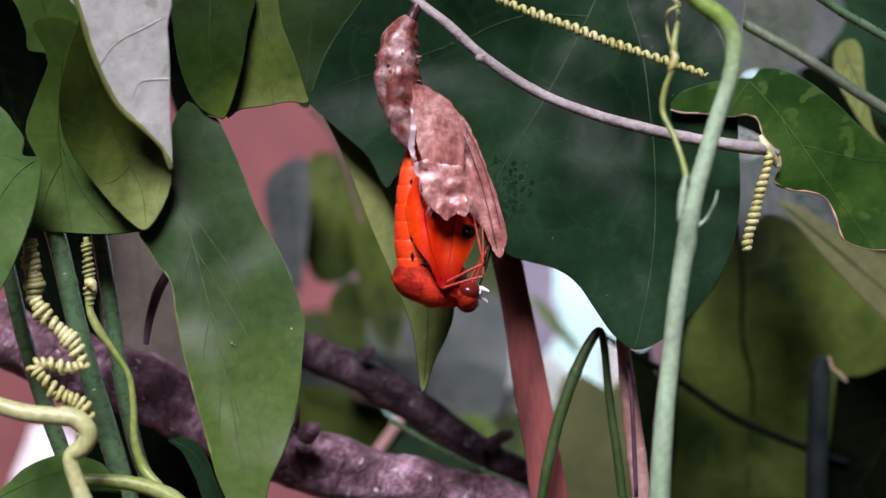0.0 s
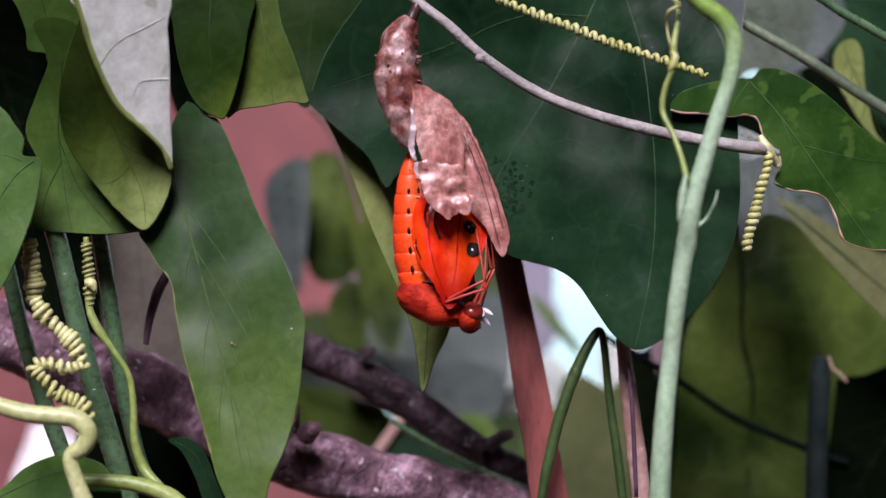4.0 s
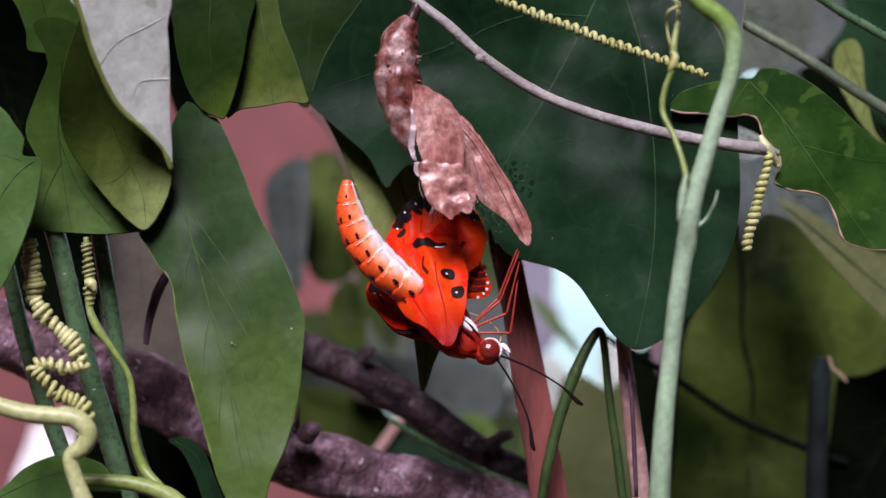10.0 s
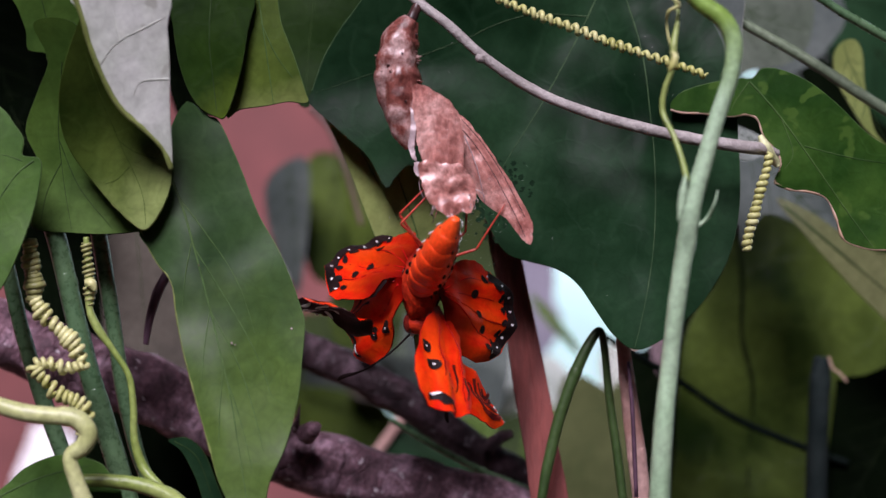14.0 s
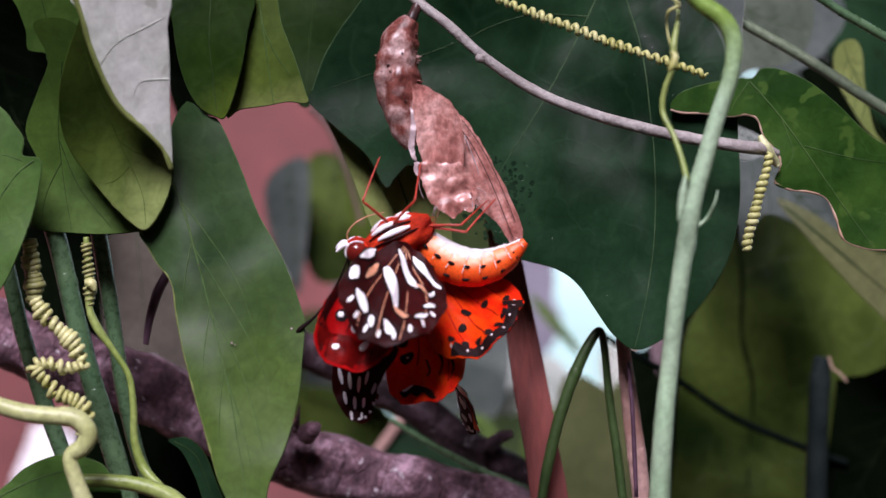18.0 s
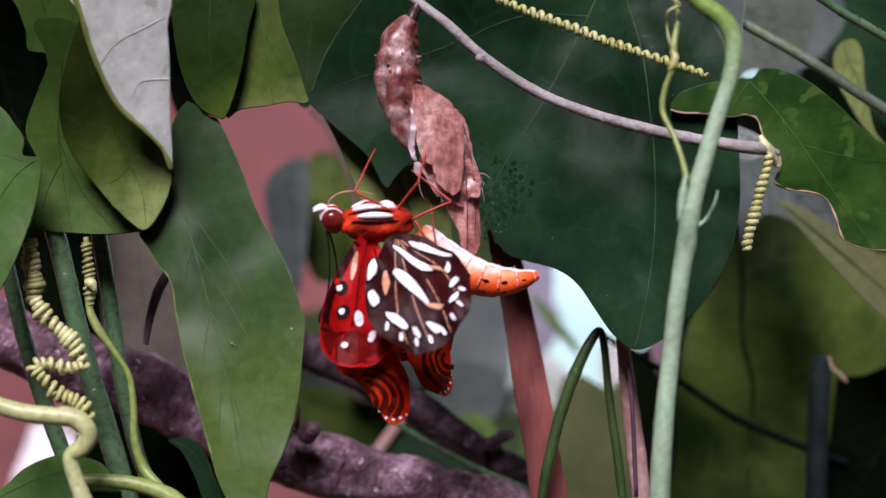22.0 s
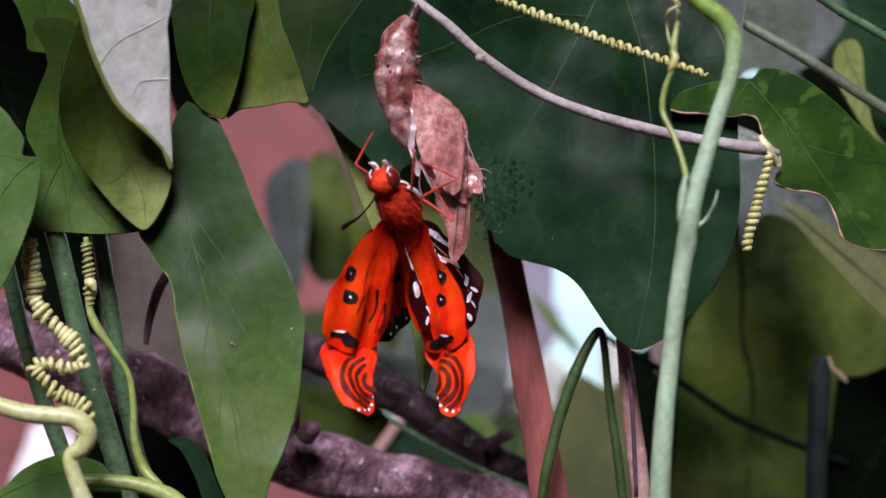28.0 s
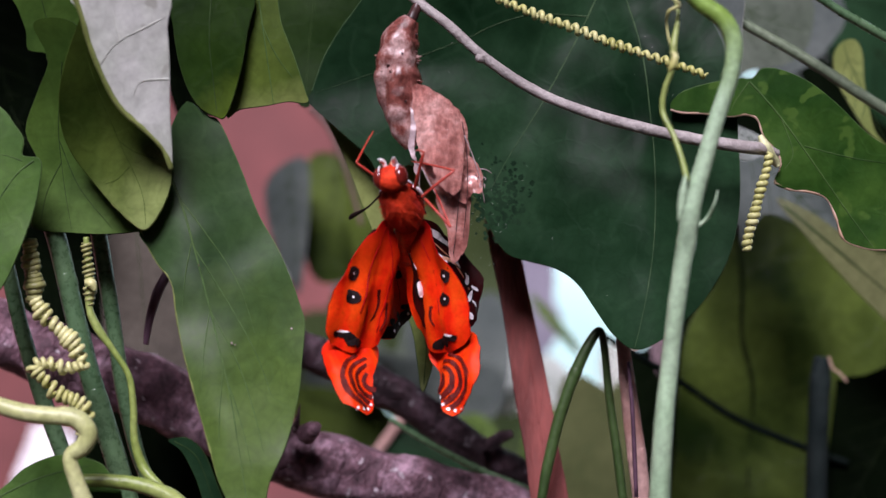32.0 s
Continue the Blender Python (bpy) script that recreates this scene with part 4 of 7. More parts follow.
far_leaf("yellow-green leaf beside a pale one", [(-21.09, 13.32), (-16.23, 14.2), (-12.7, 5.38), (-13.59, -3.44), (-18.88, -5.21), (-21.53, 0.09)], 120, LEAF_OLIVE)
far_leaf("grey-green leaf hanging far behind", [(-15.42, 15.17), (-9.55, 9.3), (-5.36, -2.43), (-7.04, -15), (-11.23, -9.97), (-13.75, 1.76)], 105, LEAF_OLIVE)
far_leaf("small dark olive leaf far behind", [(-15.97, -6.5), (-13.09, -4.45), (-11.03, -9.8), (-11.86, -13.92), (-15.15, -13.5), (-16.39, -9.8)], 100, LEAF_OLIVE)
far_leaf("dark shaded leaf low in the gap", [(-7.46, -25.33), (-1.91, -23.74), (5.24, -27.71), (13.97, -31.68), (13.97, -39.62), (-6.67, -39.62)], 90, LEAF_DEEP)
far_leaf("hazy green leaf under the bright gap", [(16.66, -20.14), (19.9, -18.12), (23.94, -20.14), (27.58, -16.9), (29.6, -22.57), (29.6, -37.13), (16.26, -37.13)], 95, LEAF_KHAKI)
# near-black sheet added where there is only a dark gap
far_leaf("near-black leaf added as the dark gap by the pink stem", [(25.85, -13.32), (28.06, -14.11), (32.79, -9.38), (33.97, -20.42), (33.19, -36.18), (27.12, -36.18), (26.64, -21.99)], 88, LEAF_DEEP_SHADE)
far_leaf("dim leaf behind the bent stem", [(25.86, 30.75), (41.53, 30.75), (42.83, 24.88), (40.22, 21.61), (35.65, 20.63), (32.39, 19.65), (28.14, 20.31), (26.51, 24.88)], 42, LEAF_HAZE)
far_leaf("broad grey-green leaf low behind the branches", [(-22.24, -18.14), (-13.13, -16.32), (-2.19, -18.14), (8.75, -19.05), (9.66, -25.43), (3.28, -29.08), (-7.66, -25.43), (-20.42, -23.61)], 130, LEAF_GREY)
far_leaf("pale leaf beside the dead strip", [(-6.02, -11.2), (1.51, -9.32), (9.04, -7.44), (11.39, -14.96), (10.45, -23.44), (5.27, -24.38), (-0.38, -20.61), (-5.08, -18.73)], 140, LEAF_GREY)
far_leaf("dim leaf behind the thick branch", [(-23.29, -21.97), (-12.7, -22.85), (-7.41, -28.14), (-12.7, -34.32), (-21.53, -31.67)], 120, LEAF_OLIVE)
far_leaf("dark leaf behind the tendrils and stems", [(-52.51, 2.89), (-38.39, 2.89), (-36.98, -5.58), (-41.22, -11.22), (-48.98, -11.22), (-53.22, -4.16)], 60, LEAF_DEEP_SHADE)
far_leaf("pale far leaf behind the eaten margin", [(30.3, 13.6), (33.6, 13.2), (36.23, 11.29), (33.42, 9.73), (30.62, 11.16)], 32, LEAF_LIT_PALE)
# the next three leaves are added to paint deep shade between others
far_leaf("near-black leaf added as shade between the front leaves", [(-47.81, 16.12), (-41.01, 15.5), (-39.16, 8.71), (-41.63, 2.53), (-46.57, 3.15), (-48.42, 8.71)], 30, LEAF_DEEP_SHADE)
far_leaf("near-black leaf added as deep shade among others", [(-58.44, 33.89), (-44.91, 33.89), (-45.59, 25.77), (-46.94, 17.65), (-48.97, 12.24), (-53.03, 14.95), (-58.44, 19.01)], 50, LEAF_DEEP_SHADE)
far_leaf("near-black leaf added as shade above the chrysalis leaves", [(-36.9, 34.62), (-29.3, 34.62), (-27.92, 26.33), (-26.54, 18.04), (-31.37, 15.27), (-34.14, 22.18)], 55, LEAF_DEEP_SHADE)
far_leaf("broad dull leaf far behind the chrysalis", [(-22.19, 24.23), (-2.89, 29.06), (13.99, 17), (18.81, 2.53), (17, -9.53), (15.79, -23.99), (13.99, -33.64), (-10.13, -25.2), (-19.77, -9.53)], 230, LEAF_MOSS)
far_leaf("dull leaf beyond the branches", [(-30.28, -13.65), (-16.52, -13.65), (-7.34, -22.82), (-9.63, -32), (-21.1, -33.15), (-32.57, -27.41)], 210, LEAF_MOSS)
far_leaf("green leaf painted sunlit under the branch", [(1.36, -25.93), (5.63, -25.08), (8.19, -28.06), (6.48, -30.62), (3.07, -29.77)], 110, LEAF_SUNLIT)
far_leaf("leaf painted sunlit low between the branches", [(-7.29, -30.28), (-2.08, -31.15), (1.39, -33.75), (-2.08, -35.49), (-6.42, -33.75)], 115, LEAF_SUNLIT)
far_leaf("near-black leaf added as the dark gap beside the green stem", [(31.51, -9.1), (34.26, -6.81), (36.55, -6.04), (34.57, -10.63), (33.04, -15.98), (31.51, -21.34)], 80, LEAF_DEEP_SHADE)
far_leaf("lilac petal-like leaf behind the pale stem", [(27.84, -11.85), (30.59, -11.01), (30.28, -15.22), (28.75, -16.59)], 80, LEAF_MAUVE)
far_leaf("pale dull leaf under the dead strip", [(-17.79, -24.58), (-2.96, -23.34), (14.33, -25.81), (19.27, -31.99), (9.39, -33.47), (1.98, -31.25), (-5.43, -34.46), (-16.55, -30.75)], 240, LEAF_GREY)
far_leaf("dark leaf low behind the branches", [(-16.09, -33.41), (0.67, -33.19), (8.49, -28.94), (19.67, -27.83), (25.26, -31.18), (24.14, -54.65), (-16.09, -54.65)], 200, LEAF_MOSS)
far_leaf("dark leaf beneath the big heart-shaped one", [(32.5, -10.15), (38.89, -8.44), (44.01, -3.33), (52.54, 1.79), (69.6, 1.79), (69.6, -39.15), (33.78, -39.15), (33.09, -22.09)], 110, LEAF_OLIVE)
far_leaf("dark leaf behind the green stem", [(43.28, 31.15), (61.72, 23.39), (59.78, 2.04), (50.08, -7.67), (43.28, -11.55), (40.37, 3.98)], 150, LEAF_DEEP_SHADE)
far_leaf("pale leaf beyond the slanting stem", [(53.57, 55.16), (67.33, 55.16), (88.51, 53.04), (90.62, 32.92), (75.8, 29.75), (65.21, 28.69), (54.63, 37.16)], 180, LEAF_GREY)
far_leaf("thin leaf crossing the bright gap", [(13.76, -6.97), (15.53, -8.29), (17.74, -10.68), (20.38, -14.03), (21.71, -16.85), (20.38, -15.97), (17.74, -13.15), (15.09, -10.15)], 120, LEAF_SUNLIT)
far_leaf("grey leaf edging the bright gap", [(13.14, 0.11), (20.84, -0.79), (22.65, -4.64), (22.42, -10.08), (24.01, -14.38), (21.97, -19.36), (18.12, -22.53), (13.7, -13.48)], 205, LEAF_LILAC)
far_leaf("dim brownish leaf behind the stems", [(-45.12, -15.59), (-38.71, -14.16), (-31.6, -14.87), (-25.19, -18.43), (-25.19, -33.02), (-45.12, -33.02), (-45.83, -24.13)], 62, LEAF_DEEP_SHADE)
# LEAF_PALE paints a bright blurred spot here, not a leaf's underside
far_leaf("pale leaf shape painted for a bright gap", [(2.8, -21.4), (6.6, -19.7), (12.1, -19.9), (15.1, -22.7), (16.1, -26.4), (11.6, -29.4), (6.6, -28.1), (4.2, -24.9)], 160, LEAF_PALE)
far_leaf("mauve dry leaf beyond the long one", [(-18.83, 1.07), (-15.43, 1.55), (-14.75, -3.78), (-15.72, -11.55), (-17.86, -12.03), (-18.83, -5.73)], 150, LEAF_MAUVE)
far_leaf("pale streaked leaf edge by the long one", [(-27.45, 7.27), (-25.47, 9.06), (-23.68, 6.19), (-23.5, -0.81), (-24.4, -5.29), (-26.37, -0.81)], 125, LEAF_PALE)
far_leaf("whitish leaf shape painted for the haze between branches", [(-1.38, -24.53), (1.58, -21.58), (6.5, -19.61), (11.43, -15.67), (14.39, -19.61), (11.92, -24.53), (7.49, -26.01), (5.03, -28.97), (1.08, -28.48)], 155, LEAF_LIT_PALE)
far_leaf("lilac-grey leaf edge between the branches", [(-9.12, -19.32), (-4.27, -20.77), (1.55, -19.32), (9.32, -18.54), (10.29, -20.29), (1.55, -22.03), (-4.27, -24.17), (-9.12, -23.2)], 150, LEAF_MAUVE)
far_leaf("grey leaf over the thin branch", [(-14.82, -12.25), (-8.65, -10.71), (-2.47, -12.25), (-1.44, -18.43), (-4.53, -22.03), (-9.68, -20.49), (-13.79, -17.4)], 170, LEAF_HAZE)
far_leaf("small pale leaf shape painted for a light patch", [(-13.76, -21.7), (-8.98, -20.93), (-7.45, -23.22), (-9.94, -26.28), (-13.19, -25.33)], 145, LEAF_PALE)
far_leaf("dark knot of leaves behind the branch", [(-21.08, -25.5), (-17.32, -24.37), (-14.96, -26.73), (-16.19, -30.02), (-19.67, -30.49)], 140, LEAF_DEEP_SHADE)
far_leaf("small pale leaf shape painted for a bright gap by the dead strip", [(26.79, -19.32), (29.22, -15.43), (31.16, -19.32), (30.67, -24.17), (27.95, -25.14)], 150, LEAF_PALE)
far_leaf("light leaf low beside the arching stem", [(25.32, -32.84), (29.96, -30.78), (33.56, -35.93), (32.02, -45.19), (26.35, -46.22)], 170, LEAF_SUNLIT)
far_leaf("pale leaf shape painted for a bright spot low down", [(1.55, -25.13), (3.69, -24.16), (5.24, -26.3), (4.08, -28.63), (2.13, -27.66)], 150, LEAF_PALE)
far_leaf("pale leaf below the bright gap", [(15.63, -19.32), (18.54, -18.34), (21.16, -20.48), (23.1, -24.17), (20.97, -27.08), (16.11, -25.62)], 150, LEAF_LIT_PALE)
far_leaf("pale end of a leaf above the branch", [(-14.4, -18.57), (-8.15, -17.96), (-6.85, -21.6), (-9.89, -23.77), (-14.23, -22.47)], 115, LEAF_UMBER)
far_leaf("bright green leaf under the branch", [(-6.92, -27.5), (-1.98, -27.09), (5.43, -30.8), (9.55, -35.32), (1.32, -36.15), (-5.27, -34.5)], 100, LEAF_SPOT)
far_leaf("lilac-white leaf shape painted for a light patch", [(-6.03, -25.48), (-3.27, -25.73), (-0.75, -27.99), (-2.85, -28.58), (-5.2, -27.74)], 105, LEAF_PALE)
bottle = thing("plastic_bag", "crumpled white plastic bag behind the stems", "bag", (-93.73, 300, -45.03))
part("film", sheet_mesh("film", [(-103.34, -46.45), (-100.1, -42.92), (-95.15, -43.62), (-90.92, -46.45), (-85.98, -45.74), (-83.01, -50.68), (-82.45, -64.8), (-105.04, -64.8)], surface(300, 0.1, 0.1, (-90, -45), wave=9.0, size=12, seed=31), PLASTIC), bottle)
part("fold", tube("fold", [(-88.93, 297, -34.93, 0.84), (-86.23, 296, -44.65, 1.26), (-84.83, 296, -57.25, 0.84)], PLASTIC, 8, 6, 0.3), bottle)
far_leaf("dark broad leaf behind the slanting olive one", [(53.42, 13.77), (63.45, 10.12), (78.04, 7.38), (78.04, -19.96), (65.27, -18.14), (57.98, -10.85)], 130, LEAF_KHAKI)
far_leaf("dark leaf hanging beyond the stems", [(57.97, 35.85), (67.38, 30.21), (82.44, 28.33), (82.44, 10.45), (71.14, 13.27), (61.73, 22.68)], 140, LEAF_DEEP_SHADE)
far_leaf("dull leaf beneath the bright gap", [(16.75, -26.4), (21.58, -27.5), (25.34, -29.7), (28.56, -35.25), (29.63, -49.28), (15.67, -49.28)], 185, LEAF_SUNLIT)
stem("thin pinkish stalk far behind", [(-9.85, 90, -29.3, 0.71), (-7.46, 90, -26.12, 0.71), (-5.48, 90, -23.34, 0.64)], PINK_STEM)
stem("dull pinkish stalk far behind", [(-18.04, 80, 19.19, 0.45), (-15.22, 80, 16.13, 0.45), (-12.92, 80, 10.02, 0.38), (-11.01, 80, 3.13, 0.28)], STEM_BROWN)


# ---- unseen leaves added over the branch to shade what lies behind ----
def shade_casting_leaves():
    h = surface(0, wave=5.0, size=30, seed=41)
    out = [(0, 2), (16, 12), (34, 10), (42, -6), (36, -30), (18, -52), (0, -66), (-18, -52), (-36, -30), (-42, -6), (-34, 10), (-16, 12)]
    ob = thing("leaf", "unseen vine leaf added over the branch to cast shade", "leaf", (0, 0, 0), "vine leaves overhead")
    v, f = sheet_data(out, h, 6, 0.4, 4)
    part("blade", mesh_of("blade", v, f, LEAF_SPOT), ob, "", (0, 0, 0))
    part("midrib", tube("midrib", [(0, 0, 2, 0.6), (0, 0, -30, 0.4), (0, 0, -64, 0.2)], VEIN, 6, 3), ob, "", (0, 0, 0))
    rnd = random.Random(12)
    for i in range(2):
        x, y, z = -108 + 46 * i + rnd.uniform(-8, 8), 10 + rnd.uniform(-8, 8), 58 + rnd.uniform(-4, 8)
        m = pose(x * MM, y * MM, HEIGHT + z * MM, 82 + rnd.uniform(-12, 12), rnd.uniform(-12, 12), rnd.uniform(-40, 40))
        if i:
            copy_thing(ob, m)
        else:
            ob.matrix_basis = m


shade_casting_leaves()

# ---- the empty chrysalis ----
def shell_mat(name, dark, mid, pale, blotch):
    """Thin glossy shell: dark and pale blotches, fine wrinkles; light shines through."""
    m, nt, b = nodes_of(name)
    c = coords(nt)
    big = noise_node(nt, c, blotch, 5, 0.7)
    fine = noise_node(nt, c, 1600, 5, 0.7)
    crease = noise_node(nt, c, 620, 4, 0.7, (1, 1, 0.4))
    col = ramp(nt, big, [(0.32, dark), (0.5, mid), (0.68, pale)])
    col = blend(nt, 1.0, col, ramp(nt, fine, [(0.3, (0.55, 0.5, 0.5)), (0.7, (1.3, 1.3, 1.3))]), "MULTIPLY")
    nt.links.new(col, b.inputs["Base Color"])
    b.inputs["Specular IOR Level"].default_value = 0.8
    b.inputs["Coat Weight"].default_value, b.inputs["Coat Roughness"].default_value, b.inputs["Coat IOR"].default_value = 0.5, 0.2, 1.6
    nt.links.new(ramp(nt, crease, [(0.3, (0.12, 0.12, 0.12)), (0.75, (0.42, 0.42, 0.42))]), b.inputs["Roughness"])
    bump(nt, b, blend(nt, 0.4, crease, fine), 0.55, 0.0005)
    tr = nt.nodes.new("ShaderNodeBsdfTranslucent")
    nt.links.new(col, tr.inputs[0])
    mix = nt.nodes.new("ShaderNodeMixShader")
    mix.inputs[0].default_value = 0.28
    nt.links.new(b.outputs[0], mix.inputs[1])
    nt.links.new(tr.outputs[0], mix.inputs[2])
    nt.links.new(mix.outputs[0], nt.nodes["Material Output"].inputs[0])
    return m


SHELL = shell_mat("papery_brown_shell", (0.07, 0.016, 0.012), (0.3, 0.1, 0.078), (0.8, 0.58, 0.54), 330)
SHELL_THIN = shell_mat("thin_pinkish_shell", (0.32, 0.1, 0.08), (0.6, 0.27, 0.225), (0.86, 0.54, 0.48), 210)
SHELL_DARK = material("dark_shell_rim", (0.02, 0.01, 0.01), (0.08, 0.035, 0.03), 0.4, 400)
SILK = material("glossy_white_lining", (0.3, 0.2, 0.2), (0.52, 0.42, 0.43), 0.24, 300, 1500, 0.5)


def ellipse(cx, cz, rx, rz, turn=0.0, n=14, ragged=0.0):
    a = radians(turn)
    out = []
    for k in range(n):
        q = 2 * math.pi * k / n
        g = 1 + ragged * noise.noise(Vector((cx * 3 + math.cos(q), cz * 3 + math.sin(q), 1)))
        x, z = rx * g * math.cos(q), rz * g * math.sin(q)
        out.append((cx + x * math.cos(a) - z * math.sin(a), cz + x * math.sin(a) + z * math.cos(a)))
    return out


def sheet(name, outline, h, mat, grid=0.9, thick=0.12, steps=4, back=None):
    outline = [(x + 0.16 * noise.noise(Vector((x * 1.3, z * 1.3, 5))), z + 0.16 * noise.noise(Vector((x * 1.3, z * 1.3, 8)))) for x, z in smooth(outline, steps + 1, True)]
    v, f = sheet_data(outline, h, grid, thick, 1)
    me = mesh_of(name, v, f, mat)
    if back:
        me.materials.append(back)
        for i, p in enumerate(me.polygons):
            p.material_index = i % 2 if len(p.vertices) == 3 else 1
    return me


def build_shell():
    ob = thing("chrysalis_shell", "papery pinkish-brown chrysalis split open, hanging from the grey stem", "chrysalis", (-2.49, 0, 23.03))
    part("cremaster", tube("cremaster", [(-2.28, 0, 23.34, 0.26), (-2.43, 0, 22.71, 0.48), (-2.65, 0, 22.18, 0.48), (-2.96, 0, 21.54, 0.58)], SHELL_DARK, 12, 5, 0.2), ob, "dark knobbly attachment")
    ridged = []
    for x, z, r in smooth([(-2.96, 0, 21.54)[0::2] + (0.75,), (-3.81, 0, 20.06)[0::2] + (1.5,), (-4.18, 0, 18.32)[0::2] + (1.9,), (-4.18, 0, 16.46)[0::2] + (2.05,), (-4.02, 0, 14.61)[0::2] + (2.0,), (-3.71, 0, 12.76)[0::2] + (1.85,), (-3.39, 0, 10.9)[0::2] + (1.3,), (-2.96, 0, 9.48)[0::2] + (0.6,)], 8):
        ridged.append((x, 0.0, z, r * (1 + 0.035 * math.sin(z * 3.6) + 0.03 * noise.noise(Vector((0, 0, z))))))
    part("abdomen_case", tube("case", ridged, SHELL, 28, 1, 0.24), ob, "ribbed brown abdomen case")
    pivot = {}
    for name, label, out, h, mat, hinge in (
        ("wing_case", "pinkish wing case with a torn lower edge", [(-2.67, 15.23), (-0.99, 14.71), (0.84, 13.4), (1.68, 11.83), (1.99, 9.21), (1.78, 6.33), (1.1, 5.03), (0.31, 5.39), (-0.47, 6.07), (-1.05, 7.8), (-1.88, 8.11), (-2.41, 10), (-2.83, 12.62)],
         lambda x, z: -2.3 + 0.9 * ((x + 0.4) / 2.6) ** 2 + 0.15 * noise.noise(Vector((x, z, 0))), SHELL_THIN, (-0.47, -2, 13.92)),
        ("side_flap", "long loose flap of shell", [(-0.11, 13.71), (1.48, 12.97), (2.22, 11.43), (2.49, 8.52), (2.59, 5.35), (2.38, 0.85), (1.48, -0.9), (1.01, -1.22), (0.58, -0.48), (0.32, 1.91), (-0.42, 3.76), (-0.85, 6.4), (-0.64, 10.11)],
         lambda x, z: -0.4 + 0.9 * ((x - 1.0) / 1.6) ** 2 + 0.2 * noise.noise(Vector((x, z, 4))), SHELL_THIN, (1.48, 0, 11.96)),
        ("torn_piece", "crumpled torn shell fragment", [(-2.21, 8.05), (-1.26, 8.26), (0.05, 7.84), (1.63, 7.53), (2.53, 6.26), (2.84, 4.68), (2.11, 3), (1.16, 3.32), (0.42, 2.68), (-0.84, 3.63), (-1.79, 4.79), (-2.11, 6.37)],
         lambda x, z: -2.9 + 0.8 * noise.noise(Vector((x * 0.9, z * 0.9, 9))) + 0.3 * noise.noise(Vector((x * 2.2, z * 2.2, 3))) + 0.2 * ((x - 0.2) / 2) ** 2, SHELL_THIN, (-0.47, -2, 7.59)),
    ):
        out = [(x + 0.22 * noise.noise(Vector((x * 2.3, z * 2.3, 5))), z + 0.22 * noise.noise(Vector((x * 2.3, z * 2.3, 8)))) for x, z in smooth(out, 5, True)]
        v, f = sheet_data(out, h, 0.5, 0.08, 1)
        v = [(a - hinge[0] * MM, b - hinge[1] * MM, c - hinge[2] * MM) for a, b, c in v]
        base = (-2.49, 0, 23.03)
        pivot[name] = part(name, mesh_of(name, v, f, mat), ob, label, (hinge[0] - base[0], hinge[1] - base[1], hinge[2] - base[2]))
    flap = pivot["side_flap"]
    off = (1.48, 0, 11.96)
    for line in ([(0.84, -0.9, 12.69, 0.05), (1.47, -1, 10.05, 0.05), (1.58, -1, 6.37, 0.04), (1.26, -0.9, 2.16, 0.04), (0.95, -0.9, -0.47, 0.03)], [(1.79, -0.6, 11.92, 0.04), (2.22, -0.6, 9.02, 0.04), (2.27, -0.6, 5.33, 0.04), (1.9, -0.6, 1.11, 0.03)]):
        part("dark_seam", tube("seam", [(x - off[0], y - off[1], z - off[2], r) for x, y, z, r in line], SHELL_DARK, 6, 6), flap, "", (0, 0, 0))
    for out, y in (([(-3.04, 13.14), (-2.67, 12.35), (-2.51, 10.78), (-2.67, 9.37), (-2.41, 8.17), (-2.93, 8.53), (-3.25, 9.74), (-2.98, 11.31)], -2.05), ([(-2.56, 8.17), (-2.04, 7.8), (-2.2, 6.75), (-2.62, 7.12)], -1.9)):
        out = [(x + 0.12 * noise.noise(Vector((x * 4, z * 4, 5))), z) for x, z in smooth(out, 4, True)]
        v, f = sheet_data(out, lambda x, z: y + 0.3 * noise.noise(Vector((x * 1.5, z * 1.5, 2))), 0.4, 0.06, 1)
        part("silk_lining", mesh_of("lining", v, f, SILK), ob, "glossy whitish inner lining")
    torn, off = pivot["torn_piece"], (-0.47, -2, 7.59)
    rnd = random.Random(17)
    for k in range(22):
        f = rnd.random()
        x, z = -1.6 + 4.6 * f + rnd.uniform(-0.2, 0.2), 3.7 + 1.1 * f + rnd.uniform(-0.4, 0.4)
        path = [(x, -2.5, z, 0.06)]
        for j in range(3):
            x, z = x + rnd.uniform(-0.3, 0.4), z - rnd.uniform(0.1, 0.5)
            path.append((x, -2.5 + rnd.uniform(-0.4, 0.4), z, 0.05 - 0.012 * j))
        part("frayed_fibre", tube("fibre", [(a - off[0], b - off[1], c - off[2], r) for a, b, c, r in path], rnd.choice((SILK, SHELL_THIN, SHELL_DARK)), 5, 3), torn, "", (0, 0, 0))
    rnd = random.Random(4)
    for k in range(26):
        j = 6 + int(rnd.random() * (len(ridged) - 16))
        x, y, z, r = ridged[j]
        a = rnd.choice((-1, 1)) * rnd.uniform(0.2, 1.6)
        n = Vector((math.sin(a), -math.cos(a), rnd.uniform(-0.1, 0.3)))
        p = Vector((x, y, z)) + n * r * 0.92
        q = p + n * rnd.uniform(0.2, 0.5)
        part("spine", tube("spine", [(*p, 0.17), (*q, 0.03)], rnd.choice((SHELL, SHELL_DARK)), 6, 1), ob)
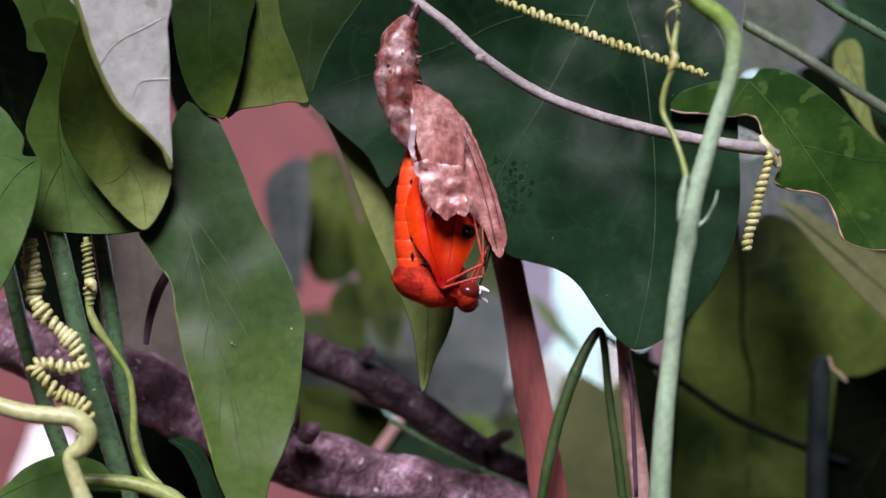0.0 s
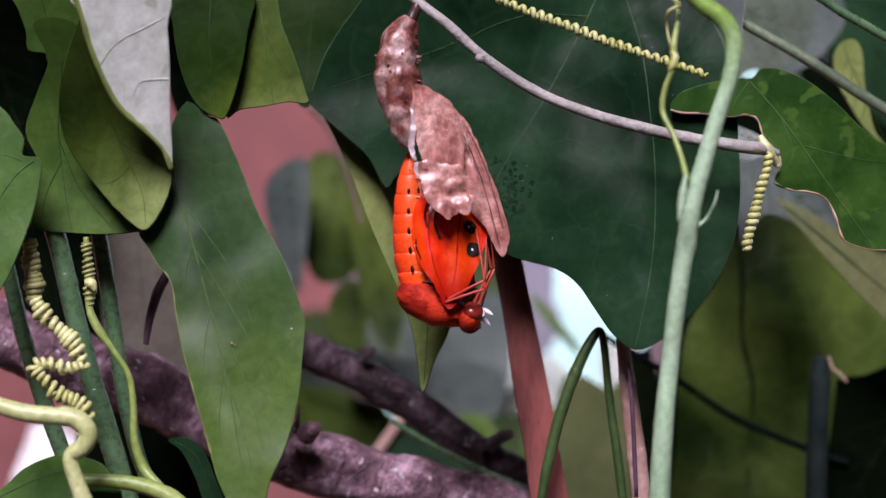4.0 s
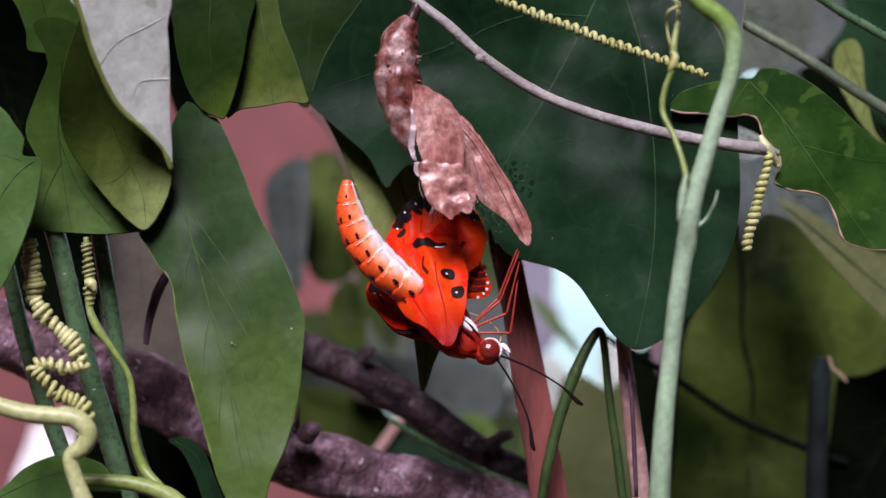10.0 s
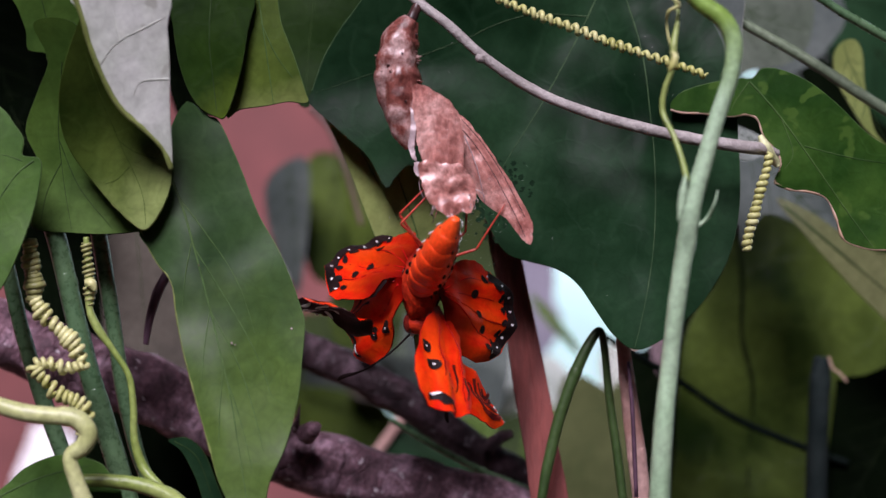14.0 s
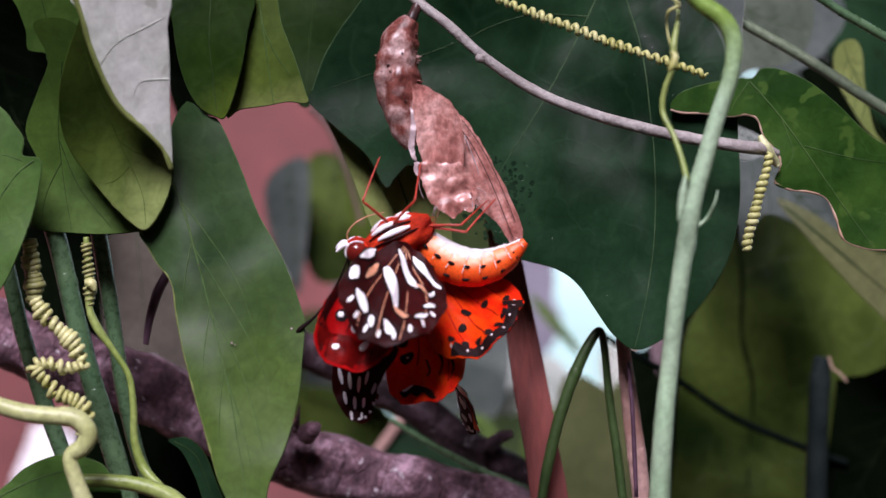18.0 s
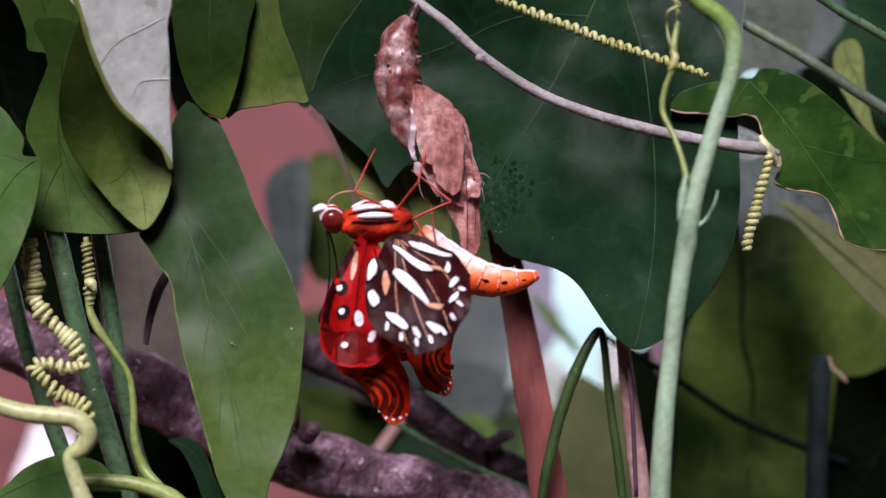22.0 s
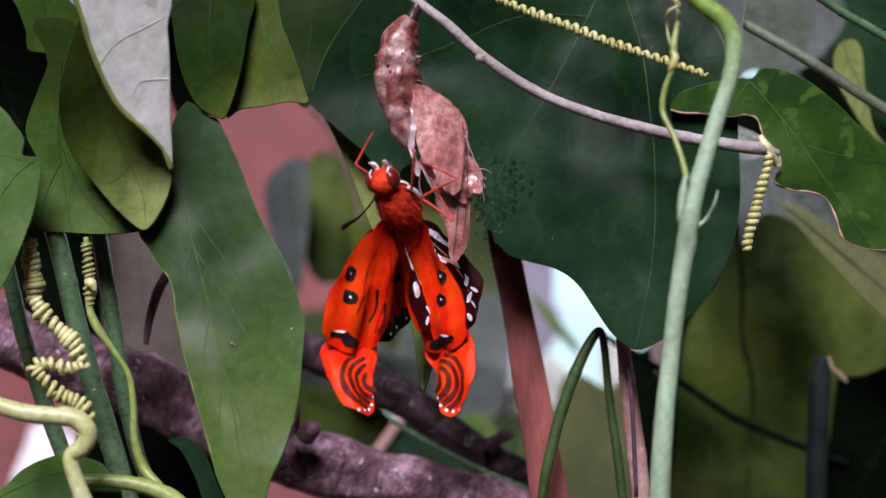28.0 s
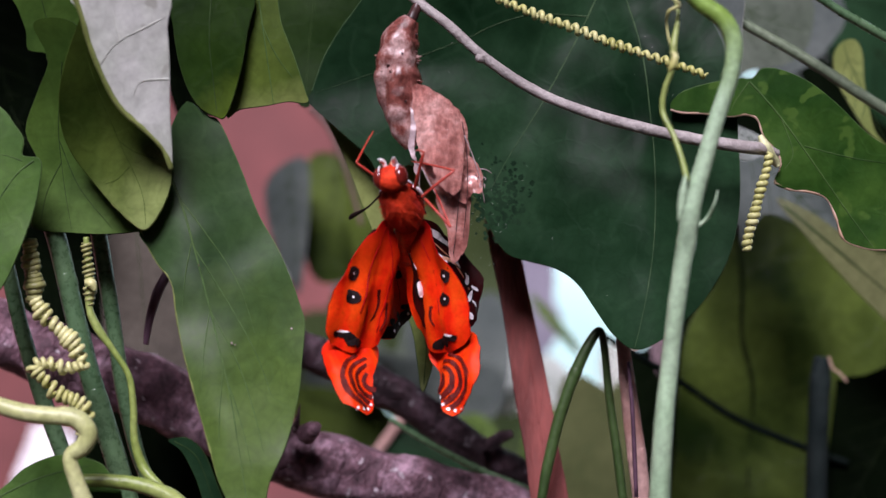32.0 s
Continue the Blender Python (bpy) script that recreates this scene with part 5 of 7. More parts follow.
    for line in ([(-2.2, -2.2, 8, 0.05), (-1.36, -2.6, 6.31, 0.06), (-0.47, -2.8, 4.74, 0.05)], [(2, -1.2, 10.57, 0.06), (3.22, -0.5, 7.44, 0.05), (3.92, 0, 4.29, 0.05)], [(-2.05, -1.6, 7.4, 0.04), (-2.2, -1.5, 5.83, 0.04), (-1.78, -1.6, 4.67, 0.03)]):
        part("silk_thread", tube("thread", line, SILK, 5, 5), ob)
    return ob, pivot


shell, shell_parts = build_shell()

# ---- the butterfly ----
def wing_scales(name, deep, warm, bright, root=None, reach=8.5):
    """Wing scales in soft bands along the span, deeper red in the pleats; root paints in the shade near the body."""
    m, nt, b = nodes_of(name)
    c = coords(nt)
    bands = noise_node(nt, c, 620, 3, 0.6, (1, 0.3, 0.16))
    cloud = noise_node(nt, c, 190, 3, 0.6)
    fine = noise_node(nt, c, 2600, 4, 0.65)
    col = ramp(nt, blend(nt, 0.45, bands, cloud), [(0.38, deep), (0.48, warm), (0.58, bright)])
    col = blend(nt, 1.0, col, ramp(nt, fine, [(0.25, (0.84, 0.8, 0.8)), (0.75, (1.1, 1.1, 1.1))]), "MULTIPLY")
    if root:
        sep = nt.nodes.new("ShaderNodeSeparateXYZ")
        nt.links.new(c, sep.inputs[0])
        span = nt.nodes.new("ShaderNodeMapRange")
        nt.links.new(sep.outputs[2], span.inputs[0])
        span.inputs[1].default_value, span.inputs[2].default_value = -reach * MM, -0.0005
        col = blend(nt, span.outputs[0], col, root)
    nt.links.new(col, b.inputs["Base Color"])
    b.inputs["Roughness"].default_value, b.inputs["Specular IOR Level"].default_value = 0.4, 0.12
    bump(nt, b, blend(nt, 0.5, bands, fine), 0.45, 0.0002)
    tr = nt.nodes.new("ShaderNodeBsdfTranslucent")
    nt.links.new(col, tr.inputs[0])
    mix = nt.nodes.new("ShaderNodeMixShader")
    mix.inputs[0].default_value = 0.36
    nt.links.new(b.outputs[0], mix.inputs[1])
    nt.links.new(tr.outputs[0], mix.inputs[2])
    nt.links.new(mix.outputs[0], nt.nodes["Material Output"].inputs[0])
    return m


ORANGE = wing_scales("orange_wing_scales", (0.8, 0.012, 0.0005), (1.0, 0.032, 0.0005), (1.0, 0.075, 0.001))
# dark red root colour paints in the shade where the wings meet the body
ORANGE_HIND = wing_scales("orange_hindwing_root_shade", (0.8, 0.012, 0.0005), (1.0, 0.032, 0.0005), (1.0, 0.075, 0.001), (0.2, 0.004, 0.002), 7.0)
ORANGE_SHADED_ROOT = wing_scales("orange_scales_painted_root_shade", (0.8, 0.012, 0.0005), (1.0, 0.036, 0.0005), (1.0, 0.085, 0.001), (0.4, 0.007, 0.002), 5.5)
RED = material("red_wing_scales", (0.3, 0.003, 0.003), (0.66, 0.01, 0.006), 0.45, 260, 2500, 0.5, 0.0001, through_light=0.3, gloss=0.12, grain=0.2)
MAROON = material("maroon_wing_scales", (0.1, 0.003, 0.002), (0.28, 0.008, 0.005), 0.45, 300, 2500, 0.5, 0.0001, through_light=0.3, gloss=0.12)
BROWN = material("brown_wing_scales", (0.01, 0.0008, 0.0008), (0.036, 0.0025, 0.0025), 0.45, 240, 2500, 0.5, 0.0001, gloss=0.12)
STRIPE = material("dark_red_stripe_scales", (0.06, 0.003, 0.002), (0.13, 0.008, 0.004), 0.6, 400, 2500, gloss=0.15)
BLACK = material("black_scales", (0.006, 0.003, 0.003), (0.016, 0.007, 0.007), 0.6, 400, 2500, gloss=0.15)
SILVER = material("silvery_white_scales", (0.86, 0.83, 0.85), (0.95, 0.93, 0.95), 0.22, 500, 2500, gloss=0.8, grain=0.1)
TAN = material("tan_vein_scales", (0.5, 0.2, 0.1), (0.65, 0.33, 0.2), 0.45, 400, 2500)
FUR_RED = material("red_brown_fur", (0.24, 0.008, 0.004), (0.72, 0.05, 0.01), 0.6, 420, 3000, 0.5, 0.0003, gloss=0.15)
EYE = material("dark_red_eye", (0.1, 0.008, 0.006), (0.2, 0.02, 0.012), 0.15, 400, 3000, 0.1)
LEG_RED = material("red_leg", (0.3, 0.02, 0.012), (0.5, 0.06, 0.03), 0.4, 400, 2500)

butterfly = thing("butterfly", "orange and brown butterfly with silver spots, just hatched, wings still soft", "butterfly", (0.85, 0, -5.24))


def ball(name, rx, ry, rz, at, mat, seed=0, rough=0.05, seg=20):
    verts, faces = [], []
    rings = 12
    for i in range(rings + 1):
        a = math.pi * i / rings
        for k in range(seg):
            b = 2 * math.pi * k / seg
            n = Vector((math.sin(a) * math.cos(b), math.sin(a) * math.sin(b), math.cos(a)))
            g = 1 + rough * noise.noise(n * 3 + Vector((seed, 0, 0)))
            verts.append(to_m((at[0] + rx * g * n.x, at[1] + ry * g * n.y, at[2] + rz * g * n.z)))
    for i in range(rings):
        for k in range(seg):
            a, b = i * seg + k, i * seg + (k + 1) % seg
            faces.append((a, a + seg, b + seg, b))
    return mesh_of(name, verts, faces, mat)


# a bite mark, dark spots and droppings on the long leaf
for (px, y, pz), r, mat in (((-20.85, -3.2, -9.15), 0.14, SHELL_DARK), ((-19.45, -3.2, -8.68), 0.1, SILK), ((-19.13, -3.2, -8.79), 0.07, SILK), ((-14.01, -2.2, -7.37), 0.1, SILK), ((-22.66, -1.6, -1.52), 0.07, SHELL_DARK)):
    part("speck", ball("speck", r, r * 0.5, r, (px, y, pz), mat, px, 0.4, 10), long_leaf)

# body: the head lies along -z of the thorax, the belly along +x
def build_body():
    th = part("thorax", ball("thorax", 1.85, 1.85, 3.3, (0, 0, 0.2), FUR_RED, 1, 0.2, 26), butterfly, "furry red-brown thorax", (0, 0, 0))
    for turn, z0, z1 in ((28, -2.0, 0.6), (-28, -2.0, 0.6), (58, -1.6, 1.6), (-58, -1.6, 1.6), (20, 0.6, 2.1), (-20, 0.6, 2.1)):
        line = []
        for k in range(6):
            z = z0 + (z1 - z0) * k / 5
            g = math.sqrt(1 - (z / 3.3) ** 2) * 1.18
            line.append((1.55 * g * math.cos(radians(turn)), 1.75 * g * math.sin(radians(turn)), z, 0.34 * math.sin(math.pi * (0.12 + 0.76 * k / 5))))
        part("white_stripe", tube("stripe", line, SILVER, 8, 3), th, "white scaled stripe", (0, 0, 0))
    for turn, z0, z1 in ((43, -2.4, 2.2), (-43, -2.4, 2.2), (76, -2.2, 2.2), (-76, -2.2, 2.2)):
        line = []
        for k in range(7):
            z = z0 + (z1 - z0) * k / 6
            g = math.sqrt(1 - (z / 3.3) ** 2) * 1.2
            line.append((1.55 * g * math.cos(radians(turn)), 1.6 * g * math.sin(radians(turn)), z, 0.17 * math.sin(math.pi * (0.12 + 0.76 * k / 6))))
        part("dark_stripe", tube("dark_stripe", line, BROWN, 7, 3), th, "dark brown stripe", (0, 0, 0))
    rnd = random.Random(8)
    verts, faces = [], []
    for k in range(1100):
        n = Vector((rnd.gauss(-0.25, 1), rnd.gauss(0, 1), rnd.gauss(0, 1))).normalized()
        p = Vector((n.x * 1.8, n.y * 1.8, n.z * 3.2))
        q = p + (n + Vector((0, 0, 0.9))) * rnd.uniform(0.2, 0.55)
        s = n.cross(Vector((0.3, 0.2, 1))).normalized() * 0.025
        i = len(verts)
        verts += [to_m(p - s), to_m(p + s), to_m(q)]
        faces.append((i, i + 1, i + 2))
    tagged(part("fur", mesh_of("fur", verts, faces, FUR_RED), th, "", (0, 0, 0)), kind="stuff")
    hd = part("head", ball("head", 1.3, 1.4, 1.15, (0, 0, 0), FUR_RED, 2, 0.12), butterfly, "small red head with large eyes", (0.35, 0, -3.7))
    for y in (-1, 1):
        part("eye", ball("eye", 1.0, 0.66, 1.0, (0.05, y * 0.95, -0.15), EYE, 3, 0.0), hd, "large glossy dark red eye", (0, 0, 0))
        part("palp", tube("palp", [(0.8, y * 0.4, -0.5, 0.2), (1.15, y * 0.5, -0.95, 0.26), (1.05, y * 0.6, -1.5, 0.2), (0.9, y * 0.7, -1.9, 0.06)], SILVER, 8, 5), hd, "white pointed palp", (0, 0, 0))
        part("eye_ring", tube("ring", [(0.05 + 1.12 * math.cos(q), y * 0.86, -0.15 + 1.08 * math.sin(q), 0.075) for q in np.linspace(-1.6, 1.0, 12)], SILVER, 6, 1), hd, "white line round the eye", (0, 0, 0))
    part("proboscis", tube("proboscis", [(1.0, 0, -0.5, 0.08), (1.9, 0.1, -0.3, 0.07), (2.5, 0.1, 0.7, 0.06), (2.6, 0, 2.2, 0.055), (2.3, 0, 3.6, 0.04)], TAN, 7, 5), hd, "thin curved proboscis", (0, 0, 0))


build_body()


def abdomen_scales():
    """Orange scales that pale to white along the belly (-x), uneven at the border."""
    m, nt, b = nodes_of("abdomen_scales")
    c = coords(nt)
    sep = nt.nodes.new("ShaderNodeSeparateXYZ")
    nt.links.new(c, sep.inputs[0])
    add = nt.nodes.new("ShaderNodeMath")
    add.operation = "MULTIPLY_ADD"
    nt.links.new(noise_node(nt, c, 900, 3), add.inputs[0])
    add.inputs[1].default_value = 0.0016
    nt.links.new(sep.outputs[0], add.inputs[2])
    span = nt.nodes.new("ShaderNodeMapRange")
    nt.links.new(add.outputs[0], span.inputs[0])
    span.inputs[1].default_value, span.inputs[2].default_value = -0.0012, 0.0026
    col = ramp(nt, span.outputs[0], [(0.08, (0.95, 0.84, 0.82)), (0.24, (0.95, 0.34, 0.15)), (0.4, (1.0, 0.13, 0.014)), (1.0, (0.95, 0.05, 0.003))])
    fine = noise_node(nt, c, 3500, 3)
    col = blend(nt, 1.0, col, ramp(nt, fine, [(0.3, (0.75, 0.75, 0.75)), (0.7, (1.15, 1.15, 1.15))]), "MULTIPLY")
    nt.links.new(col, b.inputs["Base Color"])
    b.inputs["Roughness"].default_value = 0.42
    bump(nt, b, fine, 0.3, 0.0001)
    return m


ABDOMEN = abdomen_scales()


def segment(i, r0, r1, length):
    """One ring of the abdomen, from its base along -z; the belly lies along -x."""
    path = [(0, 0, 0.35, r0 * 0.8), (0, 0, 0, r0 * 0.97), (0, 0, -length * 0.5, (r0 + r1) / 2 * 1.03), (0, 0, -length * 0.95, r1 * 1.0), (0, 0, -length * 1.1, r1 * 0.75)]
    ob = part("abdomen_segment", tube("segment", path, ABDOMEN, 24, 5, 0.07, i * 3.0), butterfly, "", (0, 0, 0))
    rm = (r0 + r1) / 2
    belly = []
    for k in range(7):
        a = radians(-13 + 26 * k / 6)
        belly.append((-rm * 1.0 * math.cos(a), rm * 1.0 * math.sin(a), 0))
    verts, faces = [], []
    for k, (x, y, _) in enumerate(belly):
        g0 = r0 / rm * 1.02
        g1 = r1 / rm * 1.08
        w = 1.0 if 0 < k < 6 else 0.6
        verts += [to_m((x * g0, y * g0, 0.0)), to_m((x * 1.09, y * 1.09, -length * 0.5)), to_m((x * g1, y * g1, -length * (0.5 + 0.5 * w)))]
    for k in range(6):
        for j in range(2):
            a = k * 3 + j
            faces.append((a, a + 1, a + 4, a + 3))
    part("belly_patch", mesh_of("belly", verts, faces, SILVER), ob, "white scaled underside", (0, 0, 0))
    for a, z in ((70, 0.2), (-70, 0.2), (112, 0.15), (-112, 0.15)):
        a = radians(a)
        g = rm * 1.03
        part("black_dot", ball("dot", 0.16, 0.2, 0.34, (-g * math.cos(a), g * math.sin(a), -length * z), BLACK, i, 0.3, 8), ob, "", (0, 0, 0))
    for a0 in (35, 75, -75, -35):
        line = [(-rm * 1.06 * math.cos(radians(a0 + q)), rm * 1.06 * math.sin(radians(a0 + q)), -length * 0.86, 0.035) for q in (-14, -5, 5, 14)]
        part("white_dash", tube("dash", line, SILVER, 6, 2), ob, "", (0, 0, 0))
    return ob


SEG = 1.84
RADII = [1.4, 1.65, 1.78, 1.75, 1.62, 1.4, 1.05, 0.5]
abdomen = [segment(i, RADII[i], RADII[i + 1], SEG) for i in range(7)]


def wing_h(seed, amount=0.5, curl=0.5):
    """The relief of a soft wing: edges bent back, pleats along the span, crumples."""
    def h(x, z):
        y = curl * (x / 3.4) ** 2 + 0.26 * math.sin(x * 2.1 + 1.5 * noise.noise(Vector((x * 0.3, z * 0.25, seed))))
        return y + 1.35 * amount * noise.noise(Vector((x * 0.32 + seed, z * 0.24, seed))) + 0.24 * noise.noise(Vector((x * 1.1, z * 0.9, seed)))
    return h


def mark(wing, name, outline, h, mat, face, lift=0.075, label=""):
    """A patch of scales on one face of a wing (face -1: upper side, 1: underside)."""
    v, f = sheet_data(outline, lambda x, z: h(x, z) + face * (0.08 + lift * 0.7), 0.42, 0.03, 1 if len(outline) > 20 else 2)
    part(name, mesh_of(name, v, f, mat, True), wing, label, (0, 0, 0))


def wing_line(wing, name, pts, h, mat, face, r, side):
    path = [(side * x, h(side * x, z) + face * 0.04, z, r) for x, z in smooth(pts, 4)]
    part(name, tube(name, path, mat, 6, 1), wing, "", (0, 0, 0))


def ribbon(pts, w0, w1=None):
    """The outline of a tapering band along points (x, z)."""
    pts = smooth(pts, 3)
    n = len(pts) - 1
    left, right = [], []
    for i, p in enumerate(pts):
        d = pts[min(i + 1, n)] - pts[max(i - 1, 0)]
        d = d / max(np.linalg.norm(d), 1e-6)
        w = (w0 + ((w1 if w1 is not None else w0) - w0) * i / n) * (1 + 0.3 * noise.noise(Vector((p[0] * 2, p[1] * 2, 7))))
        left.append((p[0] - d[1] * w, p[1] + d[0] * w))
        right.append((p[0] + d[1] * w, p[1] - d[0] * w))
    return left + right[::-1]


def mirror(pts, side):
    return [(side * x, z) for x, z in pts]


def forewing(side, seed):
    """The inner part of a forewing: hinge at the origin, span along -z, leading edge along -x (mirrored for side -1)."""
    h = wing_h(seed)
    ob = part("forewing", sheet("forewing", mirror([(0, 0.32), (-1.16, -1.06), (-2.65, -3.97), (-3.71, -7.15), (-3.81, -9.95), (-3.07, -11.75), (-0.79, -12.49), (1.59, -11.75), (3.07, -9.74), (3.6, -7.15), (2.96, -4.23), (1.38, -1.32), (0.53, 0.11)], side), h, ORANGE_SHADED_ROOT, 0.7, 0.1, 3, RED), butterfly, "soft orange forewing with black spots", (0, 0, 0))
    for face in (-1, 1):
        for x, z in [(-2.22, -5.29), (-1.91, -7.41)]:
            mark(ob, "eyespot", ellipse(side * x, z, 0.62, 0.68, 20, 14, 0.2), h, BLACK, face, 0.085, "round black eyespot")
            mark(ob, "eyespot_pupil", ellipse(side * x + 0.1, z, 0.09 if face < 0 else 0.26, 0.12 if face < 0 else 0.3, 30), h, SILVER, face, 0.14)
    x, z = -2.05, -10.72
    mark(ob, "black_patch", mirror([(-2.8, -10.9), (-2.2, -10.7), (-1.4, -10.6), (-0.7, -11.0), (0.1, -11.2), (0.5, -11.8), (-0.2, -12.1), (-0.7, -11.7), (-1.3, -11.9), (-1.8, -11.3), (-2.5, -11.4)], side), h, BLACK, -1, 0.09)
    mark(ob, "white_bar", ellipse(side * x, z, 0.52, 0.11, side * 12), h, SILVER, -1, 0.15, "short white bar")
    mark(ob, "brown_margin", mirror([(-3.5, -8.6), (-2.4, -9.3), (-0.6, -9.0), (1.2, -9.6), (3.0, -8.6), (2.9, -9.7), (1.5, -11.5), (-0.79, -12.2), (-2.9, -11.5), (-3.6, -9.9)], side), h, MAROON, 1, 0.02, "dark maroon outer band")
    mark(ob, "brown_edge", ribbon(mirror([(-0.9, -1.0), (-2.3, -4.0), (-3.3, -7.1), (-3.4, -9.4)], side), 0.3, 0.34), h, BROWN, 1, 0.02, "dark brown leading edge")
    for pts in ([(0.11, -0.53), (-0.53, -3.71), (-0.74, -6.88), (-1.06, -8.73)], [(0.42, -0.64), (1.59, -3.71), (2.01, -6.88), (1.69, -10.32)]):
        wing_line(ob, "wing_vein", pts, h, RED, -1, 0.06, side)
        wing_line(ob, "wing_vein", pts, h, BROWN, 1, 0.07, side)
    for pts in ([(-0.11, -7.94), (0.11, -9), (-0.21, -9.79)], [(0.95, -6.35), (1.38, -7.94), (0.95, -9.32)], [(2.12, -7.41), (2.33, -8.73), (1.91, -10.06)]):
        mark(ob, "dark_streak", ribbon(mirror(pts, side), 0.15, 0.05), h, STRIPE, -1)
    for x, z, rx, rz, a in ((-8, -150, 8, 13, 10), (16, -178, 6, 11, -20), (-30, -196, 6, 5, 0), (-20, -60, 5, 26, -8)):
        mark(ob, "silver_spot", ellipse(side * x * 0.053, z * 0.053, rx * 0.053, rz * 0.053, side * a), h, SILVER if z != -60 else TAN, 1, 0.09)
    return ob


def forewing_tip(side, seed):
    h = wing_h(seed, 0.6, 0.3)
    ob = part("forewing_tip", sheet("tip", mirror([(0, 2.6), (-1.8, 2.2), (-2.6, 0.6), (-2.65, -2.2), (-1.9, -4.4), (-0.53, -5.6), (0.64, -5.5), (1.2, -4.2), (1.5, -2.4), (2.4, -0.6), (3.3, 0.7), (2.9, 1.9), (1.5, 2.6)], side), h, ORANGE, 0.6, 0.1, 3, BROWN), butterfly, "striped orange wing tip with white edge dots", (0, 0, 0))
    for r, a0, a1 in ((1.1, 130, 262), (1.9, 108, 252), (2.65, 100, 247), (3.4, 108, 243)):
        pts = [(1.75 + r * math.cos(radians(a)), -2.4 + 0.86 * r * math.sin(radians(a))) for a in np.linspace(a0, a1, 6)]
        mark(ob, "black_stripe", ribbon(mirror(pts, side), 0.15, 0.26), h, STRIPE, -1)
    for x, z in [(-1.06, -5.61), (-0.26, -5.66), (0.42, -5.51), (0.95, -5.03), (1.3, -4.2)]:
        for face in (-1, 1):
            mark(ob, "edge_dot", ellipse(side * x * 0.86, z * 0.93, 0.14, 0.14, 0, 8), h, SILVER, face, 0.1)
    for x, z, rx, rz, a in ((-36, -26, 3.6, 15, 14), (-20, -34, 3.2, 15, 4), (-4, -40, 3.4, 14, -6), (10, -30, 3, 12, -12), (-28, -64, 3.2, 11, 10), (-12, -72, 3.2, 11, 2), (4, -72, 3, 9, -8), (22, -48, 3, 10, -18), (-18, -92, 2.6, 7, 8), (0, -94, 2.4, 6, 0)):
        mark(ob, "silver_spot", ellipse(side * x * 0.053, z * 0.053, rx * 0.053, rz * 0.053, side * a), h, SILVER, 1, 0.1)
    return ob


def hindwing(side, seed):
    h = wing_h(seed, 0.6)
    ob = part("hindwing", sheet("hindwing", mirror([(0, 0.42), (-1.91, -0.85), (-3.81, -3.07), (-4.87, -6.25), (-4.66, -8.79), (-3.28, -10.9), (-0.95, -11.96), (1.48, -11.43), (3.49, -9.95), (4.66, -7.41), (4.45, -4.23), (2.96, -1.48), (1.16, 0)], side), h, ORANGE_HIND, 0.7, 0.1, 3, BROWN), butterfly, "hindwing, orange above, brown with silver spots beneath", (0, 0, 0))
    rim = [(-3.92, -9), (-3.07, -10.38), (-1.91, -11.17), (-0.64, -11.49), (0.74, -11.33), (2.01, -10.69), (3.07, -9.74), (3.81, -8.36)]
    mark(ob, "black_margin", ribbon(mirror([(x * 0.98, z * 0.98) for x, z in rim], side), 0.62), h, BLACK, -1)
    for k, (x, z) in enumerate(rim):
        nx, nz = x * 0.86, z * 0.89
        mark(ob, "margin_blotch", ellipse(side * nx, nz, 0.3, 0.42, side * k * 20, 10, 0.5), h, BLACK, -1, 0.08)
        mark(ob, "silver_dash", ellipse(side * x * 0.95, z * 0.95, 0.17, 0.42, side * (-30 + k * 9), 10), h, SILVER, 1, 0.09)
        mark(ob, "edge_dot", ellipse(side * x * 0.97, z * 0.97, 0.1, 0.16, side * (-40 + k * 11), 8), h, SILVER, -1, 0.14)
    for x, z in [(-0.53, -6.35), (-1.8, -7.41), (1.48, -6.25)]:
        mark(ob, "black_spot", ellipse(side * x, z, 0.4, 0.45, 0, 10, 0.2), h, BLACK, -1, 0.08)
    for pts in ([(0, -0.32), (-1.48, -4.23), (-2.43, -7.94), (-2.65, -10.59)], [(0.11, -0.42), (-0.32, -4.23), (-0.74, -7.94), (-0.74, -11.22)], [(0.21, -0.42), (1.06, -4.23), (1.38, -7.94), (1.27, -11.12)], [(0.42, -0.42), (2.33, -3.71), (2.96, -6.35), (2.96, -9.53)]):
        wing_line(ob, "wing_vein", pts, h, RED, -1, 0.06, side)
        wing_line(ob, "wing_vein", pts, h, TAN, 1, 0.06, side)
    for x, z, rx, rz, a, mat in ((-3.0, -2.3, 0.42, 1.6, -25, SILVER), (-2.3, -3.9, 0.36, 1.7, -16, TAN), (-3.9, -5.4, 0.55, 1.0, 0, SILVER), (-0.4, -5.3, 0.66, 2.9, 21, SILVER), (0.9, -2.9, 0.46, 2.3, 33, SILVER),
                                 (2.5, -2.3, 0.34, 2.5, 44, SILVER), (-2.7, -8.3, 0.5, 1.3, 28, SILVER), (0.1, -10.0, 0.42, 0.95, 42, SILVER), (3.3, -4.9, 0.3, 0.9, -20, SILVER), (3.3, -6.8, 0.34, 0.85, -48, SILVER),
                                 (2.7, -8.4, 0.3, 0.75, -60, SILVER), (0.9, -8.1, 0.3, 1.2, 52, TAN), (-1.5, -9.9, 0.3, 0.7, 10, SILVER), (2.2, -4.4, 0.22, 1.3, 40, TAN)):
        mark(ob, "spot_rim", ellipse(side * x, z, rx * 0.8 + 0.2, rz * 0.86 + 0.22, side * a, 16, 0.3), h, BLACK, 1, 0.05)
